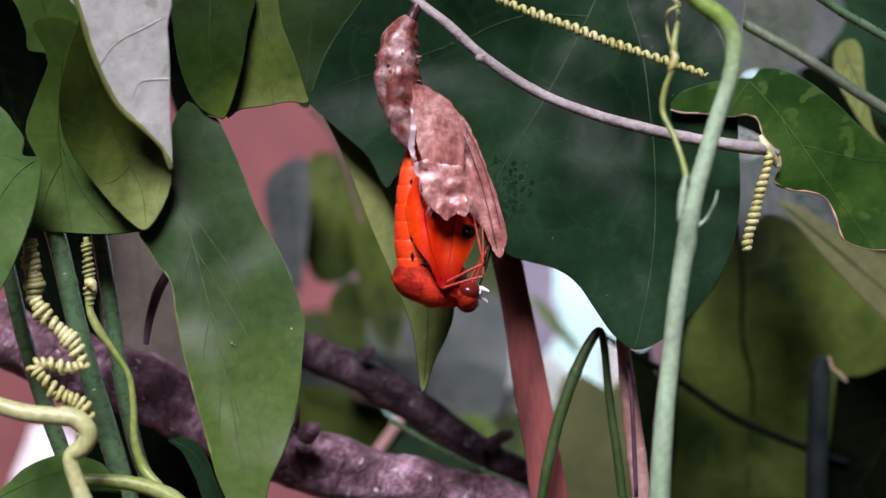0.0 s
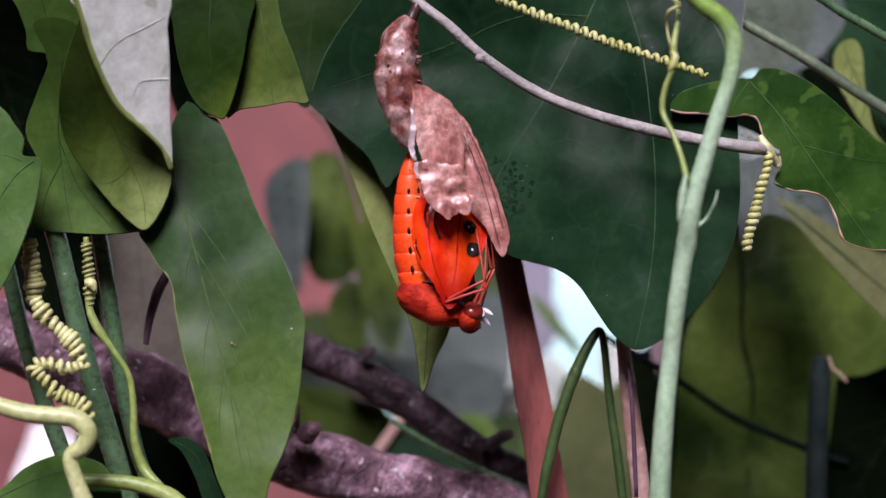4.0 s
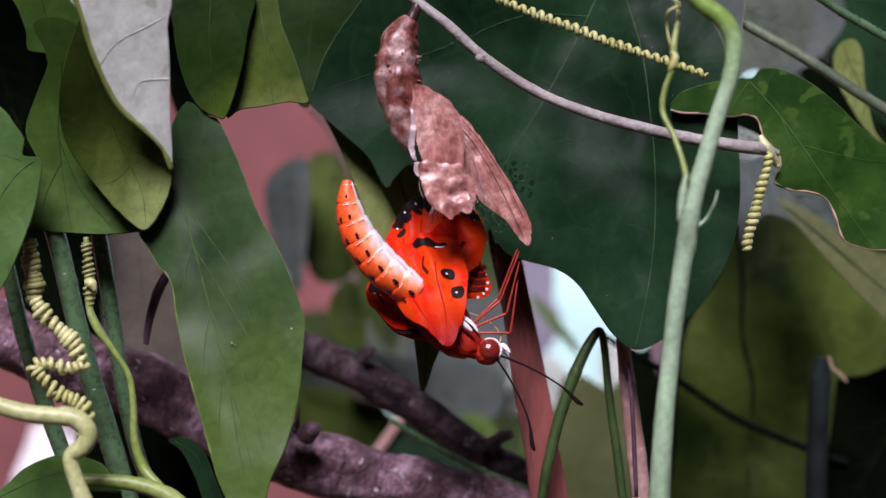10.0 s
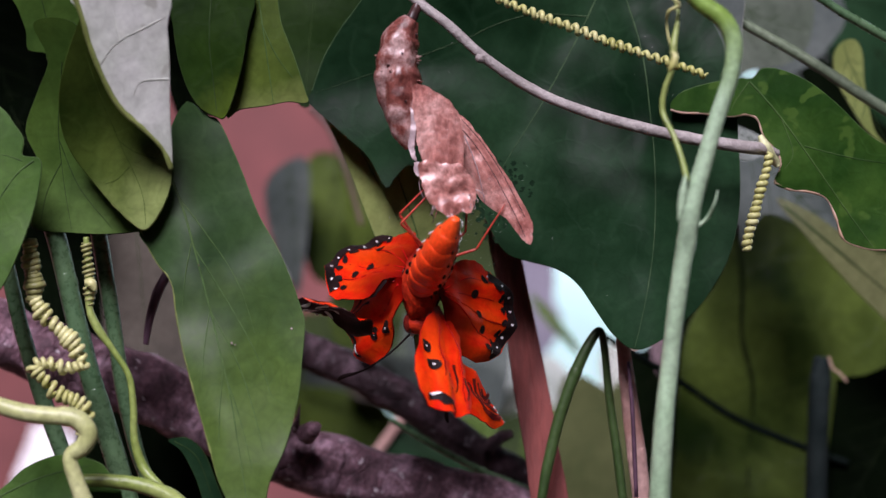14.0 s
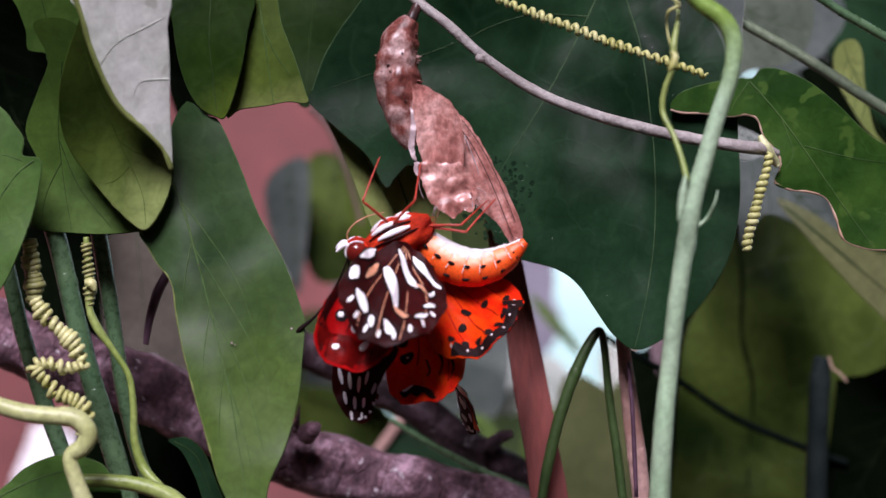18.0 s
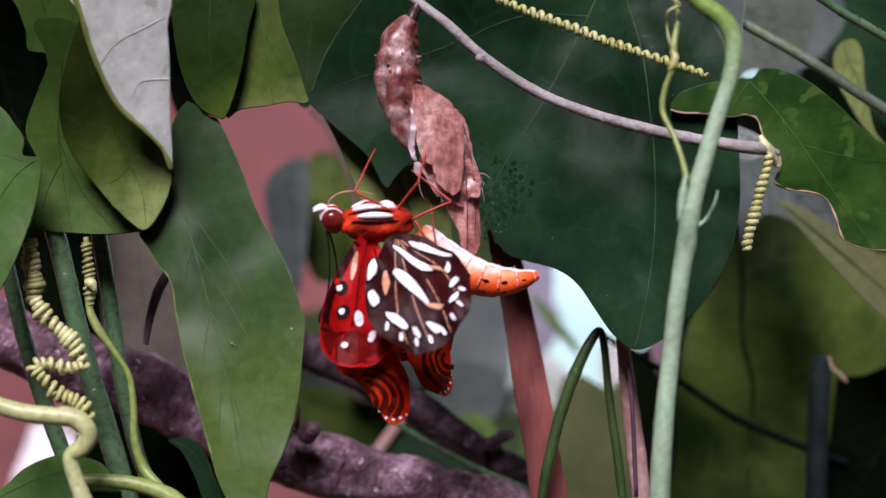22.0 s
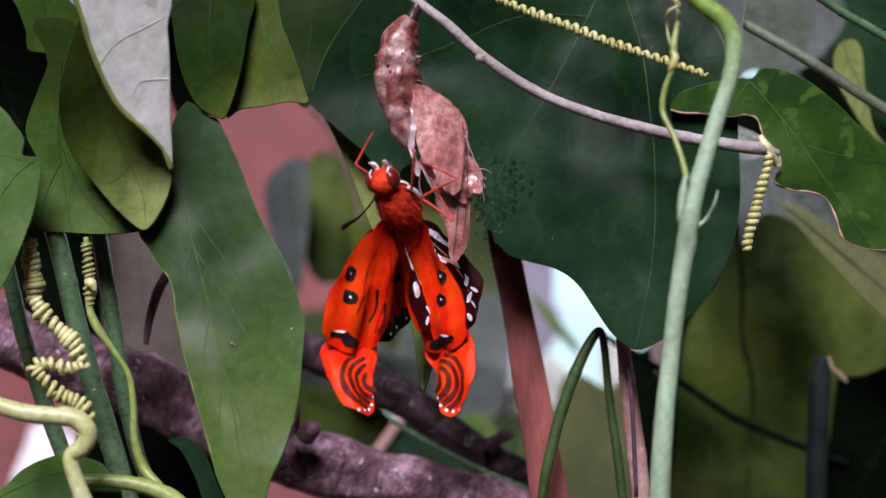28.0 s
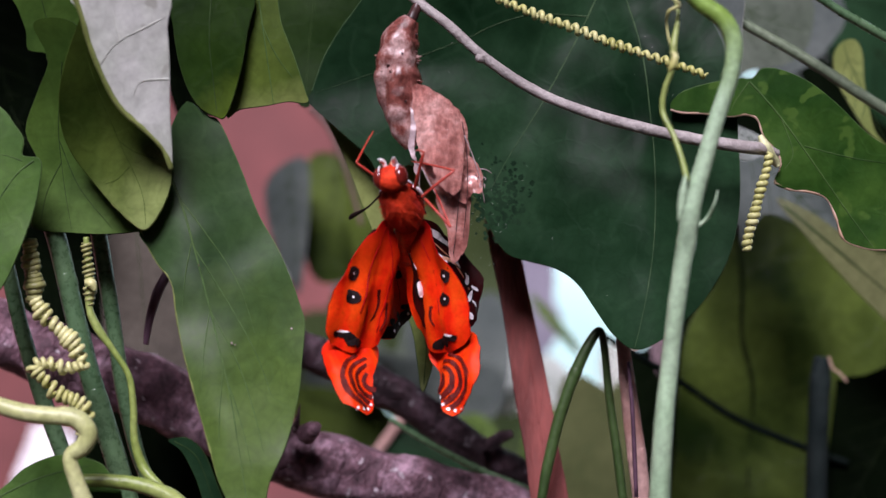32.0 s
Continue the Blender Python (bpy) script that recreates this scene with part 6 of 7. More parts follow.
        mark(ob, "silver_spot", ellipse(side * x, z, rx * 0.8, rz * 0.86, side * a, 16, 0.35), h, mat, 1, 0.13, "elongated silvery spot" if mat is SILVER else "elongated tan spot")
    return ob


WINGS = {"fore_p": forewing(1, 1.3), "tip_p": forewing_tip(1, 2.1), "hind_p": hindwing(1, 3.7),
         "fore_q": forewing(-1, 4.3), "tip_q": forewing_tip(-1, 5.2), "hind_q": hindwing(-1, 6.4)}


def limb(name, length, r0, r1, mat, bend=0.12, club=0.0, label=""):
    path = [(0, 0, 0, r0), (bend * length * 0.3, 0, -length * 0.35, (r0 * 2 + r1) / 3), (bend * length * 0.3, 0, -length * 0.7, (r0 + r1 * 2) / 3)]
    path += [(0, 0, -length * 0.93, r1 + club), (0, 0, -length, (r1 + club) * 0.5)]
    return part(name, tube(name, path, mat, 8, 5), butterfly, label, (0, 0, 0))


FEMUR, TIBIA, FEELER = 3.9, 5.0, 9.6
legs = [(limb("femur", FEMUR, 0.14, 0.12, LEG_RED, 0.15), limb("tibia", TIBIA, 0.11, 0.06, LEG_RED, 0.1)) for k in range(4)]
feelers = [limb("antenna", FEELER, 0.11, 0.09, BLACK, 0.2, 0.14, "thin black clubbed antenna") for k in range(2)]


# ---- how the butterfly and the shell move ----
def aim(at, way, side):
    """The pose whose -z runs along way and whose x leans to side."""
    z = -Vector(way).normalized()
    s = Vector(side)
    x = s - z * s.dot(z)
    x = x.normalized() if x.length > 1e-4 else z.orthogonal().normalized()
    y = z.cross(x)
    m = Matrix((x, y, z)).transposed().to_4x4()
    m.translation = (at[0] * MM, at[1] * MM, HEIGHT + at[2] * MM)
    return m


def plate(at, angle, turn, lean=0.0):
    """A wing hinged at a point: angle swings it in the upright plane from hanging down, turn rolls it about its span."""
    r = pose(0, 0, 0, 0, -angle, 0) @ pose(0, 0, 0, lean, 0, 0) @ pose(0, 0, 0, 0, 0, turn)
    r.translation = (at[0] * MM, at[1] * MM, HEIGHT + at[2] * MM)
    return r


def between(rows, t):
    """Rows of (t, numbers or tuples...), at t by straight lines."""
    if t <= rows[0][0]:
        return rows[0][1:]
    for a, b in zip(rows, rows[1:]):
        if t <= b[0]:
            f = (t - a[0]) / (b[0] - a[0])
            f = f * f * (3 - 2 * f)
            return [tuple(p + (q - p) * f for p, q in zip(u, v)) if isinstance(u, tuple) else u + (v - u) * f for u, v in zip(a[1:], b[1:])]
    return rows[-1][1:]


# the three resting poses on the shell: facing out, half turned, and side on
FRONT = {
    "body": ((-3.22, -3.4, 4.1), (-0.05, -0.75, 0.62), (0.0, 0.6, 0.8)),
    "belly": ((-3.26, -1, 2.16), (-3.33, 2.5, -0.48), (-2.68, 6, -4.32), (0.0, 0.4, 1.0)),
    "fore_p": ((-4.7, -2.6, 2.56), -13.0, 48.0, 2),
    "tip_p": ((-8.23, -2.9, -10.05), 14.0, 36.0, -34),
    "hind_p": ((-3.75, 2.0, 2.62), -2.4, 72.0, 30.8),
    "fore_q": ((-1.88, -2.6, 2.56), 10.2, -50.0, 2),
    "tip_q": ((1.98, -2.9, -10.05), -9.9, -36.0, -34),
    "hind_q": ((-2.05, 3.4, 2.43), 19.2, -125.0, 10),
    "leg_0": ((-4.84, -5, 5.71), (-7.37, -6, 7.98), (-6.72, -3, 10.46)),
    "leg_1": ((-2.01, -5, 5.71), (-1.13, -6, 6.96), (-1.87, -3, 8.9)),
    "leg_2": ((-1.24, -4, 4.71), (0.05, -5, 2.11), (-0.73, -3, 5.26)),
    "leg_3": ((-1.76, -4, 4.97), (-0.98, -4, 6.26), (-0.99, -3, 7.86)),
    "feelers": ((-0.5, 0.9, -0.3), (0.5, 0.9, -0.2)),
}
HALF = {
    "body": ((-6.23, -3.6, 3.58), (-0.86, -0.5, -0.02), (0.05, -0.05, 1.0)),
    "belly": ((-2.77, 1.0, 1.12), (0.32, 3.6, -4.81), (4.45, 4.4, -6.56), (0.3, -0.5, 1.0)),
    "fore_p": ((-6.92, -4.4, 2.38), -12.0, 8.0, 0),
    "tip_p": ((-9.2, -4.2, -10.29), 31.4, 20.0, 0),
    "hind_p": ((-5.88, -1.6, 2.15), -5.7, 24.0, 0),
    "fore_q": ((-4.73, 2.6, 2.2), 10.3, -62.0, 0),
    "tip_q": ((-1.91, 0.6, -10.04), 15.4, -40.0, 0),
    "hind_q": ((-3.51, -4.6, 2.22), 16.4, -150.0, 0),
    "leg_0": ((-4.84, -5, 4.94), (-9.16, -6, 6.7), (-6.46, -3, 10.2)),
    "leg_1": ((-4.84, -5, 4.94), (-6.35, -6, 7.22), (-4.89, -3, 9.32)),
    "leg_2": ((-3.29, -5, 4.07), (-1.48, -6, 6.7), (-1.87, -3, 8.38)),
    "leg_3": ((-2.8, -4, 3.93), (-0.31, -5, 3.24), (-1.67, -3, 7.08)),
    "feelers": ((-0.3, 0.4, -1.0), (-0.1, 0.6, -1.0)),
}
SIDE = {
    "body": ((-6.95, -3.6, 3.27), (-1.0, -0.1, -0.02), (0.0, -0.2, 1.0)),
    "belly": ((-2.3, -2, 1.73), (0.63, -1.6, -5.46), (6.42, -1, -5.48), (0.35, -0.5, 1.0)),
    "fore_p": ((-5.0, 1, 2.18), -2.6, -12.0, 0),
    "tip_p": ((-5.02, 1.5, -9.56), 12.7, -10.0, 0),
    "hind_p": ((-4.45, 0, 1.64), 12.5, -12.0, 0),
    "fore_q": ((-7.44, -4.4, 2.01), -1.9, -176.0, 0),
    "tip_q": ((-7.03, -4.2, -10.55), 29.2, -172.0, 0),
    "hind_q": ((-4.2, -6, 1.89), 2.7, -178.0, 0),
    "leg_0": ((-4.84, -5, 4.94), (-8.9, -6, 5.94), (-5.83, -3, 10.46)),
    "leg_1": ((-4.84, -5, 4.94), (-8.14, -6, 7.11), (-4.37, -3, 9.32)),
    "leg_2": ((-3.04, -5, 3.91), (-1.74, -6, 7.22), (-1.15, -3, 8.38)),
    "leg_3": ((-2.8, -4, 4.19), (-0.31, -5, 3.65), (-1.67, -3, 7.08)),
    "feelers": ((-0.05, 0.05, -1.0), (-0.1, 0.2, -1.0)),
}
RESTING = [FRONT, HALF, SIDE]
# seconds, then the shares of the three poses
SWAY = [(22.4, 0.05, 0.65, 0.3), (22.65, 0.6, 0.4, 0), (23.0, 0.98, 0.02, 0), (24.0, 1, 0, 0), (24.6, 1, 0, 0), (25.0, 0.88, 0.12, 0), (25.5, 0.05, 0.75, 0.2), (26.2, 0.2, 0.8, 0), (27.0, 1, 0, 0), (27.5, 1, 0, 0), (28.0, 0.7, 0.3, 0), (28.2, 0.2, 0.6, 0.2), (28.4, 0, 0, 1), (28.6, 0, 0.15, 0.85), (28.8, 0, 0.8, 0.2), (29.0, 0.15, 0.85, 0), (29.3, 0.9, 0.1, 0), (29.5, 1, 0, 0), (29.7, 0.6, 0.4, 0), (30.0, 0.35, 0.65, 0), (30.2, 0, 0.6, 0.4), (30.35, 0, 0.05, 0.95), (30.5, 0, 0, 1), (30.7, 0, 0.5, 0.5), (31.0, 0.0, 0.97, 0.03), (31.5, 0.35, 0.65, 0), (32.0, 0.8, 0.2, 0)]

# the hatching, second by second
HATCH = {
    "body": [
        (0, (-1.33, 1.4, -3.47), (0.91, -0.22, -0.32), (0.1, 0.8, 0.7)), (2, (-1.71, 1.4, -4.54), (0.91, -0.22, -0.34), (0.1, 0.8, 0.7)), (3, (-1.44, 1.4, -4.75), (0.9, -0.2, -0.38), (0.1, 0.8, 0.7)), (6, (0.32, 1.2, -6.45), (0.88, -0.2, -0.42), (0.15, 0.8, 0.7)),
        (7, (-0.48, 1.0, -6.87), (0.88, -0.2, -0.45), (0.2, 0.75, 0.75)), (8, (-0.11, 0.9, -7.5), (0.85, -0.2, -0.42), (0.4, 0.2, 0.9)), (9, (0.85, 0.6, -8.13), (0.85, -0.15, -0.45), (0.4, 0.2, 0.9)), (10, (0.85, 0.4, -8.01), (0.82, -0.15, -0.5), (0.5, 0.3, 0.8)),
        (10.35, (-0.75, 1.2, -6.88), (0.6, 0.1, -0.7), (0.4, 0.7, 0.3)), (10.8, (-2.25, 1.8, -4.49), (0.4, 0.25, -0.85), (0.2, 1.0, 0)), (11, (-2.35, 1.8, -4.33), (0.35, 0.28, -0.9), (0.2, 1.0, 0)), (12, (-2.09, 1.8, -4.65), (0.15, 0.3, -1.0), (0.1, 1.0, 0)),
        (13.2, (-2.25, 1.8, -4.22), (0.12, 0.3, -1.0), (0.1, 1.0, 0)), (14, (-2.02, 0.8, -3.56), (-0.05, 0.35, -1.0), (0, 1.0, 0.1)), (14.5, (-2.02, 0.8, -3.56), (-0.1, 0.4, -1.0), (0, 1.0, 0.2)), (15.5, (-2.84, -1, -1.0), (-0.5, 0.2, -0.6), (0, 0.7, 0.7)),
        (16.5, (-3.45, -2.4, 0.57), (-0.8, -0.05, -0.5), (-0.3, -0.2, 1.0)), (17.2, (-3.65, -2.8, 0.78), (-0.85, 0.05, -0.42), (0, -0.25, 1.0)), (18.2, (-4.37, -3, 1.09), (-0.88, 0.03, -0.38), (0, -0.25, 1.0)), (19, (-4.68, -3.2, 1.09), (-0.9, 0, -0.38), (0, -0.25, 1.0)),
        (20, (-5.66, -3.6, 1.14), (-0.94, 0, -0.25), (0, -0.25, 1.0)), (21, (-6.23, -3.6, 2.02), (-1.0, -0.05, -0.06), (0, -0.2, 1.0)), (22, (-6.33, -3.6, 2.44), (-1.0, -0.1, -0.02), (0, -0.2, 1.0)),
    ],
    "belly": [
        (0, (-2.63, 2.2, -2.63), (-2.89, 2.2, 2.47), (-2.88, 1.4, 9.55), (1.0, 0.3, 0.2)), (2, (-2.79, 2.2, -3.59), (-3.16, 2.2, 2.2), (-3.09, 1.4, 9.23), (1.0, 0.3, 0.2)), (3, (-2.63, 2.2, -3.8), (-3.11, 2.2, 2.09), (-2.99, 1.4, 9.02), (1.0, 0.3, 0.2)), (6, (-1.55, 2.2, -4.77), (-4.18, 2.0, 1.66), (-2.98, 1.2, 8.58), (1.0, 0.2, 0.2)),
        (7, (-1.93, 2, -5.19), (-4.6, 1.8, 1.39), (-3.09, 1, 8.41), (1.0, 0.1, 0.2)), (8, (-1.55, 1.6, -5.93), (-6.18, 1.2, 1.12), (-3.61, 0.6, 8.34), (1.0, -0.3, 0.3)), (8.4, (-1.55, 1.4, -6.08), (-7.12, 0.6, 0.58), (-4.98, 0.2, 7.74), (1.0, -0.4, 0.3)), (8.6, (-1.55, 1.2, -6.08), (-7.64, 0.4, 0.05), (-7.62, 0, 6.94), (1.0, -0.4, 0.3)),
        (9, (-1.38, 1, -6.12), (-7.95, 0.2, 0.58), (-9.0, 0, 5.88), (0.9, -0.5, 0.4)), (9.5, (-1.54, 1, -5.54), (-7.63, 0.2, 0.58), (-6.56, 0, 6.94), (0.9, -0.5, 0.4)), (10, (-1.7, 1, -4.63), (-9.43, 0.2, -0.37), (-9.0, 0, 6.3), (0.9, -0.4, 0.5)), (10.35, (-2.08, 1, -4.21), (-7.62, 0, 0.58), (-7.62, 0, 6.67), (1.0, -0.3, 0.4)),
        (10.8, (-2.45, 0.8, -3.56), (-6.54, -0.6, 2.16), (-6.54, -0.6, 6.81), (1.0, -0.2, 0.3)), (11, (-2.44, 0.6, -3.4), (-6.32, -0.8, 2.37), (-6.43, -0.8, 6.8), (1.0, -0.2, 0.3)), (12, (-1.91, 0.4, -3.56), (-3.37, -1.2, 1.74), (-2.95, -1, 6.05), (1.0, 0.5, 0.2)), (13.2, (-2.02, 0.4, -3.13), (-3.37, -1.2, 2.16), (-3.84, -1, 7.21), (1.0, 0.5, 0.2)),
        (14, (-2.02, 0.4, -3.4), (-0.82, -5, -1.08), (0.96, -8, 2.38), (0.5, 1.0, 0.5)), (14.5, (-2.02, 0.4, -3.4), (-0.82, -5, -0.98), (1.06, -8, 2.48), (0.5, 1.0, 0.5)), (15.5, (-1.68, -1, -1.0), (0.83, -4, -0.47), (3.4, -5, 1.08), (0, 0.7, 0.8)), (16.5, (-1.68, -2, 0.47), (1.61, -3.4, -4.1), (5.75, -4, 0.57), (-0.1, -0.2, 1.0)),
        (17.2, (-1.57, -2, 0.58), (2.19, -3, -4.22), (6.65, -3.4, 0.57), (0, -0.25, 1.0)), (18.2, (-1.68, -2, 0.47), (3.03, -2.6, -4.02), (7.34, -3, 0.26), (0, -0.3, 1.0)), (19, (-1.78, -2, 0.37), (3.55, -2.4, -3.71), (7.88, -2.6, 0.16), (0, -0.35, 1.0)), (20, (-1.68, -2, 0.58), (4.08, -2.2, -3.5), (9.84, -2, 0.05), (0, -0.4, 1.0)),
        (21, (-1.88, -2, 0.89), (3.46, -2, -4.66), (9.34, -1.6, -2.05), (0.2, -0.4, 1.0)), (22, (-2.2, -2, 1.2), (2.83, -1.8, -4.66), (8.61, -1.4, -2.47), (0.2, -0.4, 1.0)),
    ],
    "fore_p": [
        (0, (0.32, -1.2, -3.47), 180.5, -14.0, 8), (1, (0.32, -1.2, -3.73), 180.5, -12.0, 8), (2, (-0.05, -1.2, -4.47), 180.5, -10.0, 8), (3, (0.11, -1.2, -4.84), 180.0, -8.0, 8),
        (6, (2.73, -1.4, -6.41), 184.4, -6.0, 8), (7, (2.1, -1.5, -7.82), 183.8, -4.0, 7), (8, (1.15, -1.6, -7.4), 182.0, 0.0, 7), (9, (0.63, -1.8, -8.44), 182.5, 0.0, 6),
        (9.6, (0.84, -2, -8.06), 185.9, -10.0, 15), (10, (0.67, -3.6, -8.56), 199.4, -6.0, 34), (10.35, (0.32, -1.5, -7.3), 149.0, 0.0, 30), (10.8, (-1.92, 1.0, -6.44), 46.3, 10.0, -56.8),
        (11, (-1.92, 1.0, -6.44), 45.0, 10.0, -55.1), (12, (-1.7, 1.0, -7.4), 42.5, 10.0, -45.5), (13.2, (-1.81, 1.0, -6.87), 39.2, 10.0, -43.8), (14, (-0.42, 0.6, -5.52), 9.7, 52.0, -40.2),
        (14.5, (-0.42, 0.6, -5.79), 11.0, 48.0, -39.9), (16.5, (-1.71, 1.6, -3.69), 9.4, 10.0, -37.4), (17.2, (-1.92, 1.8, -3.69), 9.2, 10.0, -35.8), (18.2, (-2.09, 2.2, -4.23), 5.4, 5.0, -38.9),
        (19, (-2.09, 2.4, -4.24), 4.7, 5.0, -37.4), (20, (-1.56, 2.6, -4.24), 3.1, 20.0, -28.4), (21, (-2.09, 2.4, -1.56), 5.7, 35.0, 42.7), (22, (-2.36, 2.4, -1.02), 4.8, 35.0, 39.0),
    ],
    "tip_p": [
        (0, (0.32, 1.5, 5.93), 0.0, 20.0, 0), (8, (0.85, 1.5, 4.32), 0.0, 20.0, 0), (9.6, (0.86, 1.8, 0.59), 0.0, 20.0, 0), (10, (0.87, 4.2, 0.05), 36.9, 10.0, 0),
        (10.35, (3.51, 0.8, -3.14), 56.3, 10.0, 10), (10.8, (4.34, -4.2, -9.36), 112.6, 10.0, 30), (11, (4.45, -4.2, -9.46), 119.4, 10.0, 30), (12, (5.16, -4.6, -11.04), 100.1, 10.0, 25),
        (13.2, (4.75, -4.6, -10.78), 90.0, 10.0, 30), (14, (2.7, 3.5, -13.44), 45.6, 60.0, 40), (14.5, (2.81, 3.5, -13.71), 50.8, 110.0, 40), (16.5, (2.48, 3, -12.22), 31.6, 105.0, 20),
        (17.2, (2.37, 3, -12.43), 31.1, 105.0, 20), (18.2, (0.86, 3, -12.86), 19.8, 100.0, 20), (19, (0.86, 3, -13.4), 23.7, 100.0, 20), (20, (-0.86, 3.4, -13.43), 23.7, 60.0, 10),
        (21, (-1.3, 3.6, -8.59), 18.4, 30.0, 0), (22, (-1.3, 3.6, -8.59), 18.4, 30.0, 0),
    ],
    "hind_p": [
        (0, (-0.21, 0.4, -3.13), 181.1, -60.0, 36), (3, (-0.32, 0.4, -4.19), 181.1, -60.0, 36), (6, (1.48, 0.3, -5.89), 182.3, -58.0, 36), (7, (0.85, 0.3, -6.95), 181.6, -58.0, 36),
        (8, (0.21, 0.3, -7.05), 181.6, -56.0, 36), (9, (0.0, 0.2, -7.63), 183.3, -50.0, 36), (10, (-1.17, 0.8, -4.2), 176.6, 6.0, 36), (10.35, (-1.53, -0.8, -4.69), 153.4, 0.0, 30),
        (10.8, (-1.46, -3, -5.41), 129.7, 6.0, 44), (11, (-1.46, -3, -5.41), 126.9, 6.0, 44), (12, (-0.93, -3.4, -5.04), 105.2, 6.0, 46), (13.2, (-1.56, -3.4, -4.52), 106.6, 6.0, 46),
        (14, (-0.42, 0.2, -4.19), 68.6, 24.0, 48), (14.5, (-0.42, 0.2, -4.19), 65.9, 24.0, 48), (16.5, (-0.96, 1.0, -2.5), 49.3, 18.0, -48.0), (17.2, (-0.85, 1.2, -2.4), 48.7, 20.0, -46.6),
        (18.2, (-0.75, 1.6, -2.83), 49.8, 20.0, -47.5), (19, (-0.96, 1.8, -2.83), 51.1, 25.0, -49.3), (20, (-1.71, 1.4, -1.97), 43.9, 20.0, -47.2), (21, (-2.08, 1.6, -0.48), 25.0, 30.0, 42.6),
        (22, (-2.24, 1.6, -0.48), 22.5, 30.0, 47.6),
    ],
    "fore_q": [
        (0, (1.13, 2.6, -2.9), 180.8, -72.0, 20), (3, (1.07, 2.6, -4.24), 181.1, -72.0, 20), (6, (2.9, 2.4, -6.12), 182.5, -70.0, 20), (8, (1.5, 2.2, -7.18), 182.0, -68.0, 20),
        (9, (1.28, 2, -8.51), 182.3, -62.0, 24), (10, (2.02, 0.4, -9.6), 222.5, -34.0, 45.5), (10.35, (-0.21, 0.6, -7.91), 239.0, -25.0, 59.9), (10.8, (-1.71, 1.4, -6.46), 258.3, 14.0, -55.1),
        (11, (-1.81, 1.4, -6.35), 260.5, 14.0, -54.8), (12, (-2.56, 1.0, -5.0), 269.0, 16.0, -40.0), (13.2, (-2.74, -0.8, -5.22), 298.4, 22.0, -45.2), (14, (-4.02, 0, -3.12), 316.4, -38.0, 51.4),
        (14.5, (-4.18, 0, -3.02), 319.0, -45.0, 49.5), (15.5, (-4.15, -1.2, -2.05), 329.0, -100.0, 41.2), (16.5, (-4.92, -2.2, -0.99), 342.1, -150.0, -35.5), (17.2, (-4.99, -3.2, -0.73), 343.0, -170.0, -31.2),
        (18.2, (-5.81, -3.6, -0.47), 345.6, -176.0, -29.9), (19, (-6.94, -3.8, -0.36), 355.0, -178.0, -26.6), (20, (-7.45, -4, 0.31), 361.7, -178.0, -28.0), (21, (-6.83, -4.2, 1.09), 358.4, -178.0, -18.7),
        (22, (-6.93, -4.2, 1.34), 358.0, -176.0, -14.3),
    ],
    "tip_q": [
        (0, (0.32, 3.8, 7.62), 0.0, -25.0, 0), (8, (0.86, 3.8, 3.3), 0.0, -20.0, 0), (9.2, (1.29, 3.4, 0.05), 0.0, -20.0, 0), (10, (-2.37, 3, -4.25), -135.0, -20.0, 0),
        (10.35, (-4.51, 2.4, -4.24), 194.0, -30.0, 20), (10.8, (-5.1, 4.4, -2.12), 206.6, -30.0, 40), (11, (-5.1, 4.4, -2.12), 206.6, -30.0, 50), (12, (-7.69, 1.6, 0.05), 180.0, -48.0, 50),
        (13.2, (-9.19, 1.6, 0.59), 204.1, -52.0, 55), (14, (-9.41, -0.2, -6.29), 261.0, -110.0, 35), (14.5, (-9.31, -0.2, -6.82), 262.2, -115.0, 35), (15.5, (-7.56, -1.6, -8.87), 360.0, -140.0, 10),
        (16.5, (-7.2, -2.6, -10.91), 349.3, -170.0, 0), (17.2, (-7.27, -3.5, -10.43), 357.5, -172.0, 0), (18.2, (-7.46, -3.9, -10.31), 361.2, -174.0, 0), (19, (-6.83, -4.1, -11.33), 370.7, -176.0, 0),
        (20, (-5.99, -4.3, -11.06), 385.4, -178.0, 0), (21, (-5.88, -4.6, -10.78), 384.1, -20.0, 0), (22, (-6.4, -4.6, -10.78), 385.2, -20.0, 0),
    ],
    "hind_q": [
        (0, (1.12, 1.6, -3.15), 180.6, -75.0, 42), (6, (2.88, 1.4, -5.82), 182.7, -74.0, 42), (8, (1.49, 1.3, -6.88), 182.1, -72.0, 42), (9, (1.28, 1.2, -7.94), 182.4, -66.0, 42),
        (10, (0.32, 1.8, -8.5), 216.9, -45.0, 48.1), (10.35, (-1.28, 1.4, -6.88), 235.0, -30.0, 57.1), (10.8, (-2.46, 1.6, -5.02), 234.4, 20.0, 56.1), (11, (-2.46, 1.6, -4.86), 237.3, 20.0, 55.9),
        (12, (-2.44, 0.6, -4.2), 225.0, 30.0, 42.1), (13.2, (-2.76, 0.6, -4.2), 234.0, 30.0, 47.0), (14, (-3.29, 0.4, -1.54), 262.1, -40.0, 54.3), (14.5, (-3.29, 0.4, -1.64), 265.5, -44.0, 55.5),
        (15.5, (-3.25, -2, -0.73), 312.4, -100.0, 60.4), (16.5, (-3.2, -4.6, 0.05), 336.0, -150.0, -48.9), (17.2, (-3.29, -5.2, 0.15), 339.6, -168.0, -48.4), (18.2, (-3.7, -5.4, 0.05), 352.2, -174.0, -44.1),
